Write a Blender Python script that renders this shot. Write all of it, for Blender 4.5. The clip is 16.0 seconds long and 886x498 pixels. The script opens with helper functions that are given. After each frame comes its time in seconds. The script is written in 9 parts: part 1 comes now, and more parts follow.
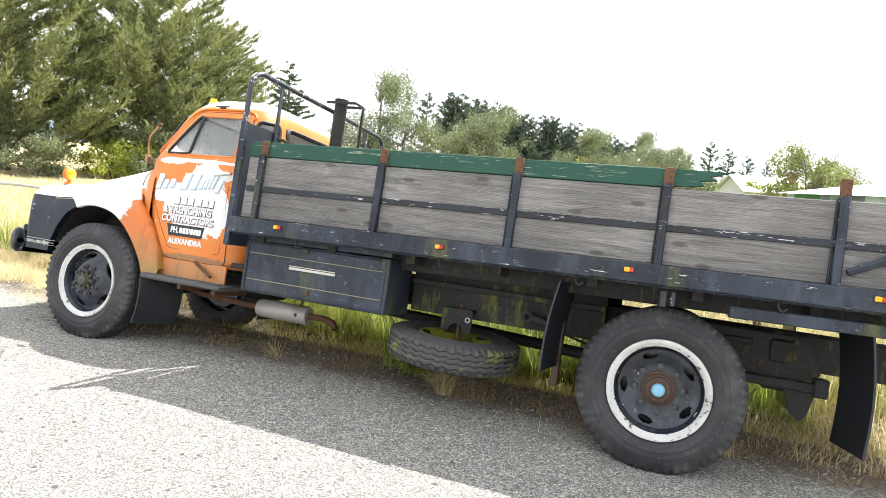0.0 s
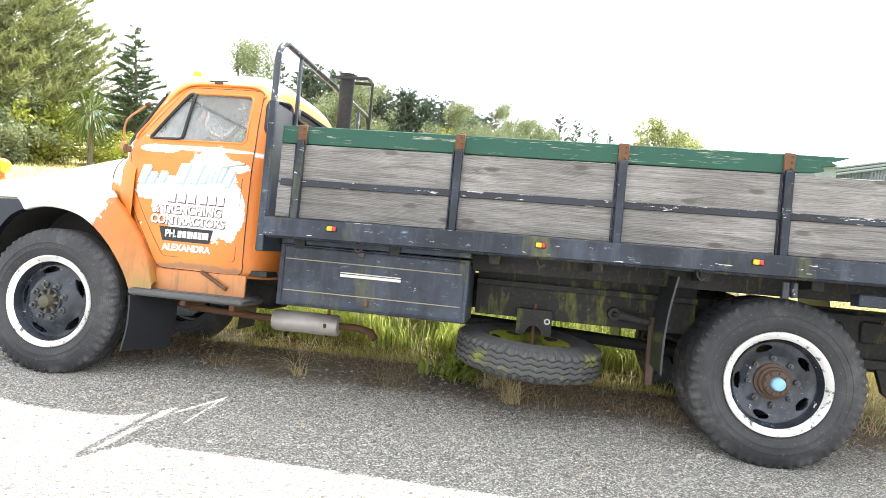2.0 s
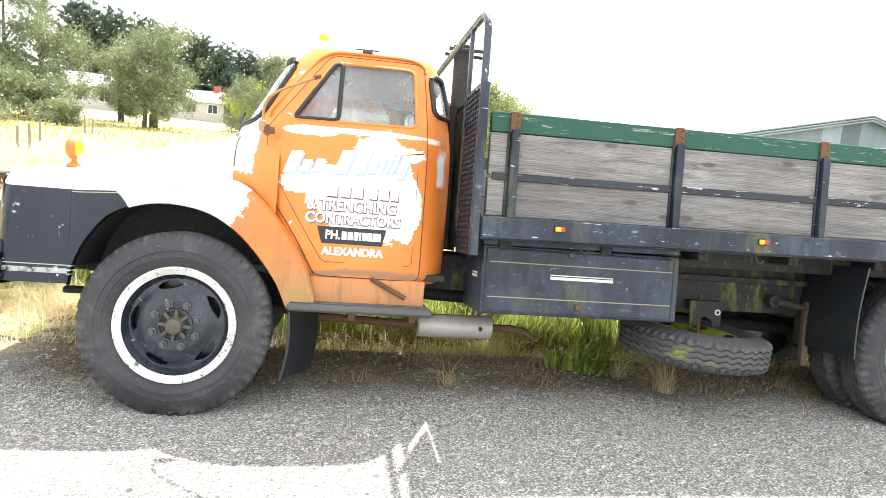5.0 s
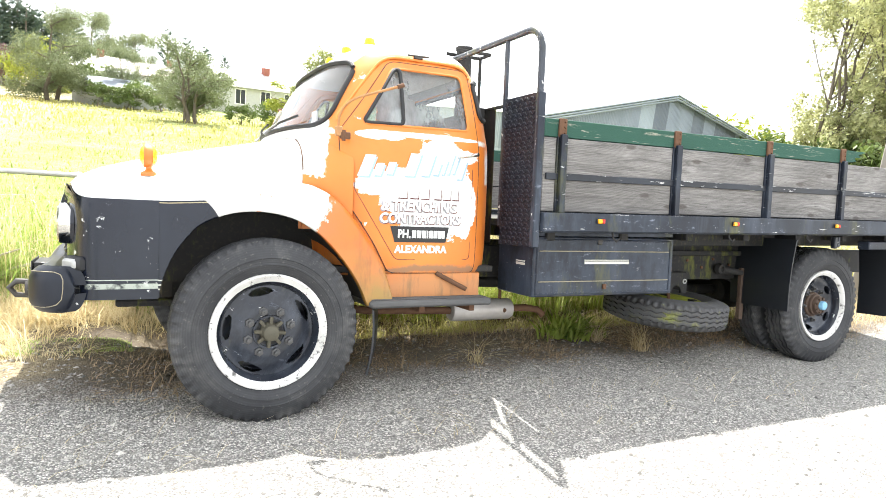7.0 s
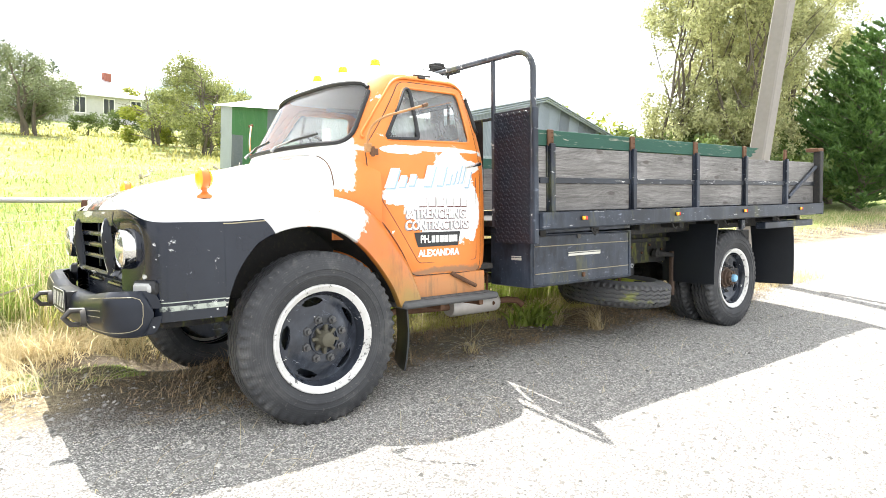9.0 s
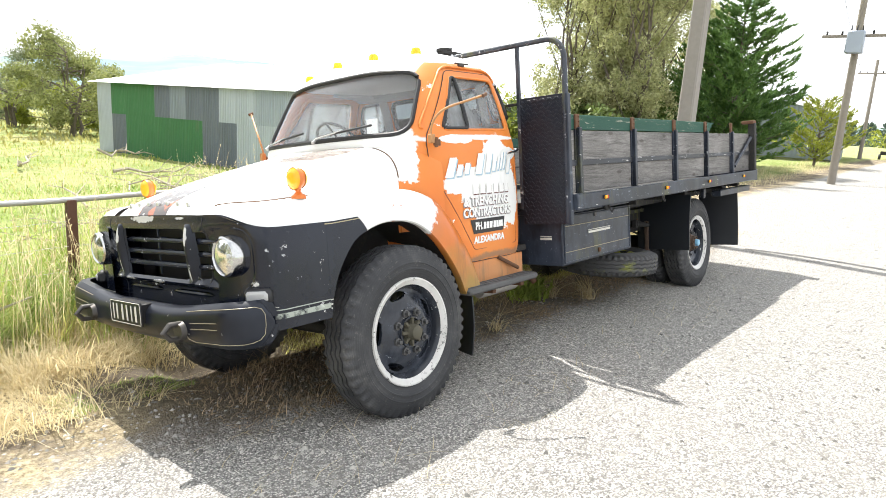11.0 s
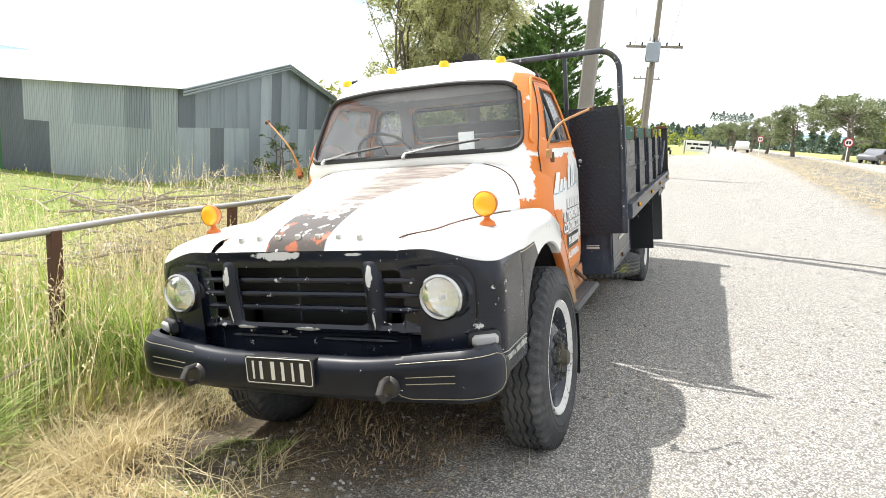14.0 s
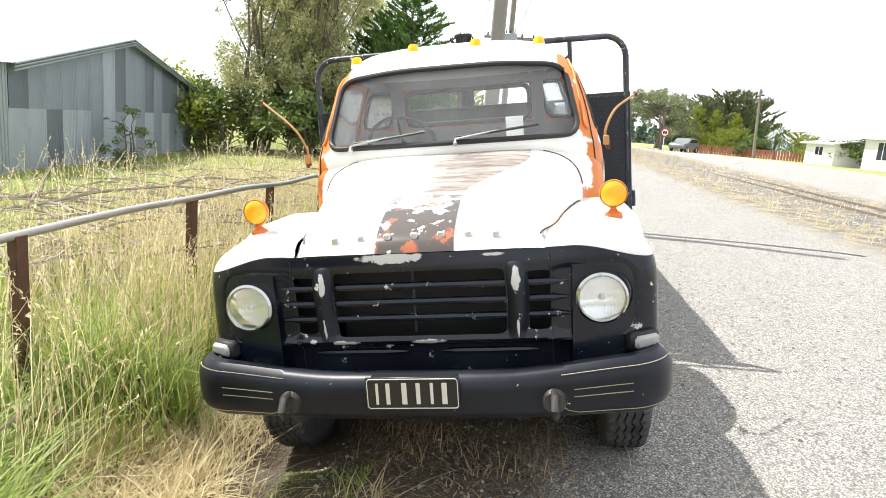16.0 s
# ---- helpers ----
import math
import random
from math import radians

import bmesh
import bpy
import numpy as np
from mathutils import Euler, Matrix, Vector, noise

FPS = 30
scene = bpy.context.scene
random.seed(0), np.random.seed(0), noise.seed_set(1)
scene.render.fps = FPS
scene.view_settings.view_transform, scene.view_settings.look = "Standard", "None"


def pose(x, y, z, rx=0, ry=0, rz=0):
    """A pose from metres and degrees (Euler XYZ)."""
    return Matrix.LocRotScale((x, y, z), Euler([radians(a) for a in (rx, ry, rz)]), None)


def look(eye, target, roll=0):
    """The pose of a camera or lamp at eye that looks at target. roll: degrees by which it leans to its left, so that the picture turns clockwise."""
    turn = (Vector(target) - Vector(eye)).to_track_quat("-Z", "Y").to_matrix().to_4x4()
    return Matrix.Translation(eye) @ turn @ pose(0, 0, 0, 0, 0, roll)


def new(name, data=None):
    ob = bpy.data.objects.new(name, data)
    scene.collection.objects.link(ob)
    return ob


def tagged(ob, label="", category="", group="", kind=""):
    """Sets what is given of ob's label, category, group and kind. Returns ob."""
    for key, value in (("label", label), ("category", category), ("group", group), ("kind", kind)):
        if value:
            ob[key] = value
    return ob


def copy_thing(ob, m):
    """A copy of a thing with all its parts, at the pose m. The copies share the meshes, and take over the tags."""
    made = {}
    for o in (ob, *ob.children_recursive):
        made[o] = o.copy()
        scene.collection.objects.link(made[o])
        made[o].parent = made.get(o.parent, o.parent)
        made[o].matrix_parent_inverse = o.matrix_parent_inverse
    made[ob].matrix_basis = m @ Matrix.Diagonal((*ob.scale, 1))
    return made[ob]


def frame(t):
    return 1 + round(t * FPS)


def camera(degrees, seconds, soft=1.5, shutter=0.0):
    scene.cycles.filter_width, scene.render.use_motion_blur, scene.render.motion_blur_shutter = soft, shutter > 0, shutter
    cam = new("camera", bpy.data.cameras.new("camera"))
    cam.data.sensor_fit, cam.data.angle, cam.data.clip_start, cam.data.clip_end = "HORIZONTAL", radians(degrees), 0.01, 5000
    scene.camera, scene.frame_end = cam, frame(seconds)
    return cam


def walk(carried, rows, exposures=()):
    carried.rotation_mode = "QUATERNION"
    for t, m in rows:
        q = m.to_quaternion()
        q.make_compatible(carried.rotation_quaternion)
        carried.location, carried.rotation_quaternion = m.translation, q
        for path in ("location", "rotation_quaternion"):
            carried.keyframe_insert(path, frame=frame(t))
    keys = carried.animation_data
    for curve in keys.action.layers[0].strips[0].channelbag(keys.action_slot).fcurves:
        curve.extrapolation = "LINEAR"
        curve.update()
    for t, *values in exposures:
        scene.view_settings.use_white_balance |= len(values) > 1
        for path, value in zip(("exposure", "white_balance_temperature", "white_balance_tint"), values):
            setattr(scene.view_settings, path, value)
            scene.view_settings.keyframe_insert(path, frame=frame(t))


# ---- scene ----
cam = camera(68.9, 16.0, 0.5)
PATH = [
    (0, (0.036, 0.041, 1.504), (-0.661, 1.902, 1.277), 5.2),
    (0.5, (-0.336, 0.08, 1.472), (-0.97, 1.962, 1.236), 5.0),
    (1, (-0.729, 0.147, 1.479), (-1.253, 2.06, 1.224), 5.0),
    (1.5, (-1.141, 0.096, 1.501), (-1.52, 2.043, 1.244), 4.5),
    (2, (-1.52, 0.19, 1.487), (-1.781, 2.154, 1.213), 4.3),
    (2.5, (-1.936, 0.279, 1.482), (-2.101, 2.254, 1.22), 5.5),
    (2.6, (-2.031, 0.289, 1.481), (-2.143, 2.27, 1.23), 5.8),
    (3, (-2.352, 0.284, 1.489), (-2.438, 2.263, 1.211), 5.6),
    (3.5, (-2.756, 0.436, 1.448), (-2.832, 2.416, 1.172), 4.9),
    (4, (-3.161, 0.493, 1.457), (-3.138, 2.472, 1.171), 5.2),
    (4.5, (-3.557, 0.485, 1.5), (-3.339, 2.446, 1.173), 5.6),
    (5, (-3.982, 0.602, 1.477), (-3.613, 2.535, 1.126), 5.8),
    (5.2, (-4.147, 0.634, 1.496), (-3.713, 2.555, 1.148), 6.0),
    (7.3, (-5.625, 0.789, 1.544), (-4.664, 2.5, 1.158), 6.2),
    (7.5, (-5.714, 0.815, 1.504), (-4.72, 2.509, 1.124), 6.0),
    (8, (-5.941, 0.941, 1.537), (-4.857, 2.571, 1.128), 5.3),
    (8.2, (-6.051, 0.943, 1.513), (-4.93, 2.551, 1.119), 5.1),
    (10.3, (-7.141, 1.304, 1.561), (-5.709, 2.65, 1.192), 4.6),
    (10.5, (-7.22, 1.413, 1.554), (-5.766, 2.731, 1.167), 4.5),
    (11, (-7.372, 1.728, 1.563), (-5.855, 2.968, 1.158), 3.6),
    (11.5, (-7.622, 1.97, 1.548), (-6.024, 3.107, 1.156), 4.1),
    (12, (-7.788, 2.229, 1.546), (-6.161, 3.314, 1.125), 4.0),
    (12.5, (-7.885, 2.567, 1.554), (-6.206, 3.567, 1.129), 3.9),
    (13, (-8.058, 2.828, 1.547), (-6.301, 3.694, 1.145), 4.7),
    (13.5, (-8.117, 3.143, 1.539), (-6.327, 3.932, 1.124), 4.1),
    (14, (-8.129, 3.484, 1.544), (-6.301, 4.203, 1.166), 4.0),
    (14.5, (-8.214, 3.805, 1.519), (-6.328, 4.367, 1.158), 5.0),
    (15, (-8.161, 4.121, 1.472), (-6.25, 4.588, 1.11), 5.4),
    (15.5, (-8.125, 4.46, 1.462), (-6.19, 4.813, 1.096), 5.2),
    (16, (-8.138, 4.755, 1.43), (-6.189, 4.994, 1.052), 4.8),
]
EXPOSURES = [(0.0, 1.09), (1.5, 1.44), (3.5, 1.95), (5.0, 1.61), (8.0, 1.55), (11.0, 0.99), (12.5, 0.76), (14.5, 0.72), (16.0, 0.70)]
walk(cam, [(t, look(eye, target, roll)) for t, eye, target, roll in PATH], EXPOSURES)

# ---- world and sun ----
SUN_DIR = Vector((0.19, 0.60, 1.0)).normalized()
world = bpy.data.worlds.new("sky")
scene.world = world
world.use_nodes = True
wn, wl = world.node_tree.nodes, world.node_tree.links
sky = wn.new("ShaderNodeTexSky")
sky.sky_type, sky.sun_disc = "NISHITA", False
sky.sun_elevation = math.asin(SUN_DIR.z)
sky.sun_rotation = math.atan2(SUN_DIR.x, SUN_DIR.y)
sky.dust_density, sky.ozone_density = 1.5, 1.0
tc = wn.new("ShaderNodeTexCoord")
cmap = wn.new("ShaderNodeMapping")
cmap.inputs["Scale"].default_value = (1.0, 1.0, 2.6)
cn = wn.new("ShaderNodeTexNoise")
cn.inputs["Scale"].default_value, cn.inputs["Detail"].default_value, cn.inputs["Roughness"].default_value = 1.6, 7.0, 0.55
cr = wn.new("ShaderNodeValToRGB")
cr.color_ramp.elements[0].position, cr.color_ramp.elements[0].color = 0.30, (0.0, 0.0, 0.0, 1)
cr.color_ramp.elements[1].position, cr.color_ramp.elements[1].color = 0.46, (1, 1, 1, 1)
cmix = wn.new("ShaderNodeMix")
cmix.data_type = "RGBA"
cmix.inputs["B"].default_value = (8.85, 9.15, 9.55, 1)
wl.new(tc.outputs["Generated"], cmap.inputs["Vector"])
wl.new(cmap.outputs["Vector"], cn.inputs["Vector"])
wl.new(cn.outputs["Fac"], cr.inputs["Fac"])
wl.new(cr.outputs["Color"], cmix.inputs["Factor"])
wl.new(sky.outputs["Color"], cmix.inputs["A"])
bg = wn["Background"]
wl.new(cmix.outputs["Result"], bg.inputs["Color"])
bg.inputs["Strength"].default_value = 0.10
sun = new("sun", bpy.data.lights.new("sun", "SUN"))
sun.data.energy, sun.data.angle, sun.data.color = 5.0, radians(0.6), (1.0, 0.965, 0.905)
sun.matrix_world = Matrix.Translation((0, 0, 40)) @ SUN_DIR.to_track_quat("Z", "Y").to_matrix().to_4x4()


# ---- materials ----
class Nodes:
    """A small builder for node materials in object coordinates."""

    def __init__(self, name, coords="Object"):
        self.mat = bpy.data.materials.new(name)
        self.mat.use_nodes = True
        self.n, self.l = self.mat.node_tree.nodes, self.mat.node_tree.links
        self.bsdf = self.n["Principled BSDF"]
        self.tc = self.n.new("ShaderNodeTexCoord").outputs[coords]

    def put(self, sock, value):
        if isinstance(value, bpy.types.NodeSocket):
            self.l.new(value, sock)
        elif isinstance(value, (tuple, list)) and len(value) == 3 and sock.type == "RGBA":
            sock.default_value = (*value, 1)
        else:
            sock.default_value = value

    def scaled(self, s=(1, 1, 1), off=(0, 0, 0)):
        m = self.n.new("ShaderNodeMapping")
        m.inputs["Scale"].default_value, m.inputs["Location"].default_value = s, off
        self.l.new(self.tc, m.inputs["Vector"])
        return m.outputs["Vector"]

    def noise(self, scale, detail=4.0, rough=0.55, vec=None, dist=0.0, color=False):
        t = self.n.new("ShaderNodeTexNoise")
        t.inputs["Scale"].default_value, t.inputs["Detail"].default_value = scale, detail
        t.inputs["Roughness"].default_value, t.inputs["Distortion"].default_value = rough, dist
        self.l.new(vec or self.tc, t.inputs["Vector"])
        return t.outputs["Color" if color else "Fac"]

    def voronoi(self, scale, vec=None, feature="F1", out="Distance"):
        t = self.n.new("ShaderNodeTexVoronoi")
        t.feature = feature
        t.inputs["Scale"].default_value = scale
        self.l.new(vec or self.tc, t.inputs["Vector"])
        return t.outputs[out]

    def wave(self, scale, dist=2.0, vec=None, axis="X"):
        t = self.n.new("ShaderNodeTexWave")
        t.bands_direction = axis
        t.inputs["Scale"].default_value, t.inputs["Distortion"].default_value = scale, dist
        t.inputs["Detail"].default_value = 2.0
        self.l.new(vec or self.tc, t.inputs["Vector"])
        return t.outputs["Fac"]

    def ramp(self, fac, lo, hi):
        t = self.n.new("ShaderNodeMapRange")
        t.inputs["From Min"].default_value, t.inputs["From Max"].default_value = lo, hi
        self.l.new(fac, t.inputs["Value"])
        return t.outputs["Result"]

    def math(self, op, a, b=0.0, c=None):
        t = self.n.new("ShaderNodeMath")
        t.operation = op
        self.put(t.inputs[0], a)
        self.put(t.inputs[1], b)
        if c is not None:
            self.put(t.inputs[2], c)
        return t.outputs[0]

    def mix(self, fac, a, b):
        t = self.n.new("ShaderNodeMix")
        t.data_type = "RGBA"
        self.put(t.inputs["Factor"], fac)
        self.put(t.inputs["A"], a)
        self.put(t.inputs["B"], b)
        return t.outputs["Result"]

    def xyz(self):
        t = self.n.new("ShaderNodeSeparateXYZ")
        self.l.new(self.tc, t.inputs[0])
        return t.outputs[0], t.outputs[1], t.outputs[2]

    def island(self):
        return self.n.new("ShaderNodeNewGeometry").outputs["Random Per Island"]

    def obrandom(self):
        return self.n.new("ShaderNodeObjectInfo").outputs["Random"]

    def bump(self, height, strength=0.3, distance=0.01):
        t = self.n.new("ShaderNodeBump")
        t.inputs["Strength"].default_value, t.inputs["Distance"].default_value = strength, distance
        self.l.new(height, t.inputs["Height"])
        self.l.new(t.outputs["Normal"], self.bsdf.inputs["Normal"])

    def out(self, color, rough=0.6, metal=0.0, **kw):
        self.put(self.bsdf.inputs["Base Color"], color)
        self.put(self.bsdf.inputs["Roughness"], rough)
        self.put(self.bsdf.inputs["Metallic"], metal)
        for k, v in kw.items():
            self.put(self.bsdf.inputs[k], v)
        return self.mat


def band(m, v, lo, hi, soft=0.004):
    """1 where lo < v < hi."""
    a = m.ramp(v, lo - soft, lo + soft)
    b = m.ramp(v, hi + soft, hi - soft)
    return m.math("MULTIPLY", a, b)


ORANGE, WHITE, NAVY = (0.66, 0.17, 0.022), (0.78, 0.78, 0.76), (0.006, 0.0075, 0.013)


def simple(name, color, rough=0.6, metal=0.0, grain=30.0, amount=0.25, bump=0.1, **kw):
    m = Nodes(name)
    f = m.noise(grain, 5.0)
    g = m.noise(grain / 9.0, 3.0)
    dark = tuple(c * (1 - amount) for c in color)
    light = tuple(min(1, c * (1 + amount)) for c in color)
    c = m.mix(m.math("ADD", m.math("MULTIPLY", f, 0.5), m.math("MULTIPLY", g, 0.5)), dark, light)
    m.bump(f, bump, 0.004)
    return m.out(c, m.ramp(f, -0.5, 1.5) if rough is None else rough, metal, **kw)


def worn_black(name="worn_black_paint", base=NAVY, chips=0.745, dust=0.25, edge=None, spots=(), gloss=0.3, stripes=False):
    m = Nodes(name)
    n1, n2, n3 = m.noise(9.0, 8.0, 0.65), m.noise(2.2, 4.0), m.noise(60.0, 3.0)
    # thin dust film; part of its blue is sky reflection put into colour
    c = m.mix(m.math("MULTIPLY", m.ramp(n2, 0.4, 0.75), dust), base, (0.050, 0.062, 0.085))
    if dust > 0.5:
        st = m.noise(7.0, 6.0, 0.65, m.scaled((1.0, 1.0, 0.12)))
        c = m.mix(m.math("MULTIPLY", m.ramp(st, 0.5, 0.72), 0.42), c, (0.105, 0.12, 0.15))
        sc = m.noise(30.0, 8.0, 0.75, m.scaled((0.35, 1.0, 1.0), (2, 5, 1)))
        c = m.mix(m.math("MULTIPLY", m.ramp(sc, 0.60, 0.68), 0.7), c, (0.24, 0.27, 0.33))
        dk = m.noise(5.0, 8.0, 0.7, m.scaled((1.0, 1.0, 0.5), (7, 1, 3)))
        c = m.mix(m.math("MULTIPLY", m.ramp(dk, 0.48, 0.62), 0.75), c, (0.012, 0.014, 0.020))
        ms = m.noise(3.0, 7.0, 0.7, m.scaled((1.0, 1.0, 0.3), (4, 2, 0)))
        c = m.mix(m.math("MULTIPLY", m.ramp(ms, 0.55, 0.68), 0.6), c, (0.13, 0.13, 0.035))
    n1 = m.noise(19.0, 8.0, 0.68)
    if edge or dust > 0.9:
        n1 = m.noise(22.0, 8.0, 0.7, m.scaled((0.28, 1, 2.2)))
    chip = m.ramp(m.math("ADD", n1, m.math("MULTIPLY", n3, 0.12)), chips, chips + 0.02)
    x, y, z = m.xyz()
    if edge:
        # flaked to the primer along an upper edge
        d = m.math("SUBTRACT", m.math("SUBTRACT", z, edge[0] - edge[1] * edge[2]), m.math("MULTIPLY", x, edge[1]))
        d = m.math("ADD", d, m.math("MULTIPLY", m.math("SUBTRACT", m.noise(8.0, 9.0, 0.75, m.scaled((0.6, 1, 4))), 0.5), 0.17))
        chip = m.math("MAXIMUM", chip, m.ramp(d, 0.006, 0.008))
    for ay, cy, cz, ry, rz in spots:
        # rubbed patches
        v = m.math("ABSOLUTE", y) if ay else y
        a = m.math("POWER", m.math("DIVIDE", m.math("SUBTRACT", v, cy), ry), 2.0)
        b = m.math("POWER", m.math("DIVIDE", m.math("SUBTRACT", z, cz), rz), 2.0)
        d = m.math("ADD", m.math("ADD", a, b), m.math("MULTIPLY", m.math("SUBTRACT", n1, 0.5), 4.0))
        chip = m.math("MAXIMUM", chip, m.ramp(d, 0.85, 0.6))
    c = m.mix(chip, c, (0.55, 0.55, 0.54))
    if stripes:
        # worn double line along the lower side
        s = m.math("MAXIMUM", band(m, z, 0.783, 0.788, 0.001), m.math("MULTIPLY", band(m, z, 0.742, 0.768, 0.001), m.ramp(n1, 0.40, 0.52)))
        c = m.mix(m.math("MULTIPLY", m.math("MULTIPLY", s, m.ramp(m.math("ABSOLUTE", y), 0.915, 0.93)), 0.8), c, (0.42, 0.46, 0.40))
    m.bump(n3, 0.06, 0.002)
    return m.out(c, m.math("ADD", 0.22 if gloss < 0.4 else 0.05, m.math("MULTIPLY", n2, 0.26)), **{"Specular IOR Level": min(gloss, 0.42)})


def body_paint():
    """Faded orange over white undercoat, worn through in patches."""
    m = Nodes("faded_orange_paint")
    x, y, z = m.xyz()
    n1, n2, n3 = m.noise(5.0, 9.0, 0.62), m.noise(1.7, 4.0), m.noise(55.0, 3.0)
    nn = m.math("SUBTRACT", n1, 0.5)
    # belt line, roof crown and cowl show the undercoat
    crown = m.ramp(m.math("ADD", z, m.math("MULTIPLY", nn, 0.06)), 2.135, 2.145)
    header = m.math("MULTIPLY", m.math("MULTIPLY", m.ramp(m.math("ABSOLUTE", y), 0.635, 0.62), m.ramp(z, 2.06, 2.07)), m.ramp(x, 0.75, 0.70))
    roof = m.math("MAXIMUM", crown, header)
    front = m.ramp(m.math("ADD", x, m.math("MULTIPLY", nn, 0.22)), 0.335, 0.325)
    top = m.math("MULTIPLY", front, m.ramp(m.math("ADD", z, m.math("MULTIPLY", nn, 0.3)), 1.36, 1.37))
    belt = m.math("MULTIPLY", band(m, m.math("ADD", z, m.math("MULTIPLY", nn, 0.10)), 1.605, 1.635, 0.006), m.ramp(n2, 0.42, 0.5))
    streak = m.math("MULTIPLY", band(m, m.math("ADD", x, m.math("MULTIPLY", nn, 0.12)), 1.37, 1.42, 0.01),
                    band(m, m.math("ADD", z, m.math("MULTIPLY", nn, 0.4)), 1.36, 1.56, 0.02))
    chips = m.ramp(m.math("ADD", n1, m.math("MULTIPLY", n3, 0.1)), 0.735, 0.745)
    w = m.math("MAXIMUM", m.math("MAXIMUM", roof, top), m.math("MAXIMUM", m.math("MAXIMUM", belt, streak), chips))
    fade = m.mix(m.ramp(n2, 0.3, 0.7), ORANGE, (0.72, 0.24, 0.045))
    grime = m.math("MULTIPLY", m.ramp(m.math("ADD", z, m.math("MULTIPLY", n1, 0.25)), 1.02, 0.86), 0.55)
    c = m.mix(grime, fade, (0.28, 0.19, 0.10))
    drip = m.math("MULTIPLY", m.ramp(m.noise(6.0, 8.0, 0.7, m.scaled((1.5, 1, 0.25), (3, 1, 0))), 0.50, 0.66), m.ramp(m.math("ADD", z, m.math("MULTIPLY", nn, 0.5)), 1.12, 0.80))
    c = m.mix(m.math("MULTIPLY", drip, 0.75), c, (0.12, 0.10, 0.055))
    c = m.mix(w, c, WHITE)
    m.bump(n3, 0.05, 0.002)
    return m.out(c, m.math("ADD", 0.33, m.math("MULTIPLY", n2, 0.2)))


def door_paint():
    m = Nodes("peeling_orange_door_paint")
    x, y, z = m.xyz()
    n1, n2, n3 = m.noise(7.0, 10.0, 0.68), m.noise(1.9, 4.0), m.noise(55.0, 3.0)
    nn = m.math("SUBTRACT", n1, 0.5)

    hi = m.math("SUBTRACT", m.noise(26.0, 8.0, 0.72, m.scaled((0.55, 1, 1.4))), 0.5)

    def blob(cx, cz, rx, rz, wob=2.3):
        a = m.math("POWER", m.math("DIVIDE", m.math("SUBTRACT", x, cx), rx), 2.0)
        b = m.math("POWER", m.math("DIVIDE", m.math("SUBTRACT", z, cz), rz), 2.0)
        d = m.math("ADD", m.math("ADD", a, b), m.math("MULTIPLY", nn, wob))
        d = m.math("ADD", d, m.math("MULTIPLY", hi, 1.1))
        return m.ramp(d, 1.03, 0.98)
    w = blob(1.00, 1.23, 0.26, 0.24)
    for cx, cz, rx, rz in ((1.02, 1.44, 0.18, 0.20), (0.80, 1.30, 0.20, 0.14), (0.62, 1.33, 0.15, 0.075), (0.62, 1.615, 0.16, 0.03),
                           (1.12, 1.52, 0.16, 0.05), (0.93, 1.63, 0.36, 0.018), (1.20, 1.22, 0.08, 0.20)):
        w = m.math("MAXIMUM", w, blob(cx, cz, rx, rz))
    w = m.math("MAXIMUM", w, m.ramp(m.math("ADD", n1, m.math("MULTIPLY", n3, 0.1)), 0.745, 0.755))
    fade = m.mix(m.ramp(n2, 0.3, 0.7), ORANGE, (0.72, 0.24, 0.045))
    rust = m.math("MULTIPLY", band(m, m.math("ADD", z, m.math("MULTIPLY", nn, 0.12)), 0.80, 0.845, 0.01), 0.75)
    c = m.mix(rust, fade, (0.20, 0.15, 0.10))
    c = m.mix(w, c, WHITE)
    m.bump(n3, 0.05, 0.002)
    return m.out(c, m.math("ADD", 0.35, m.math("MULTIPLY", n2, 0.2)))


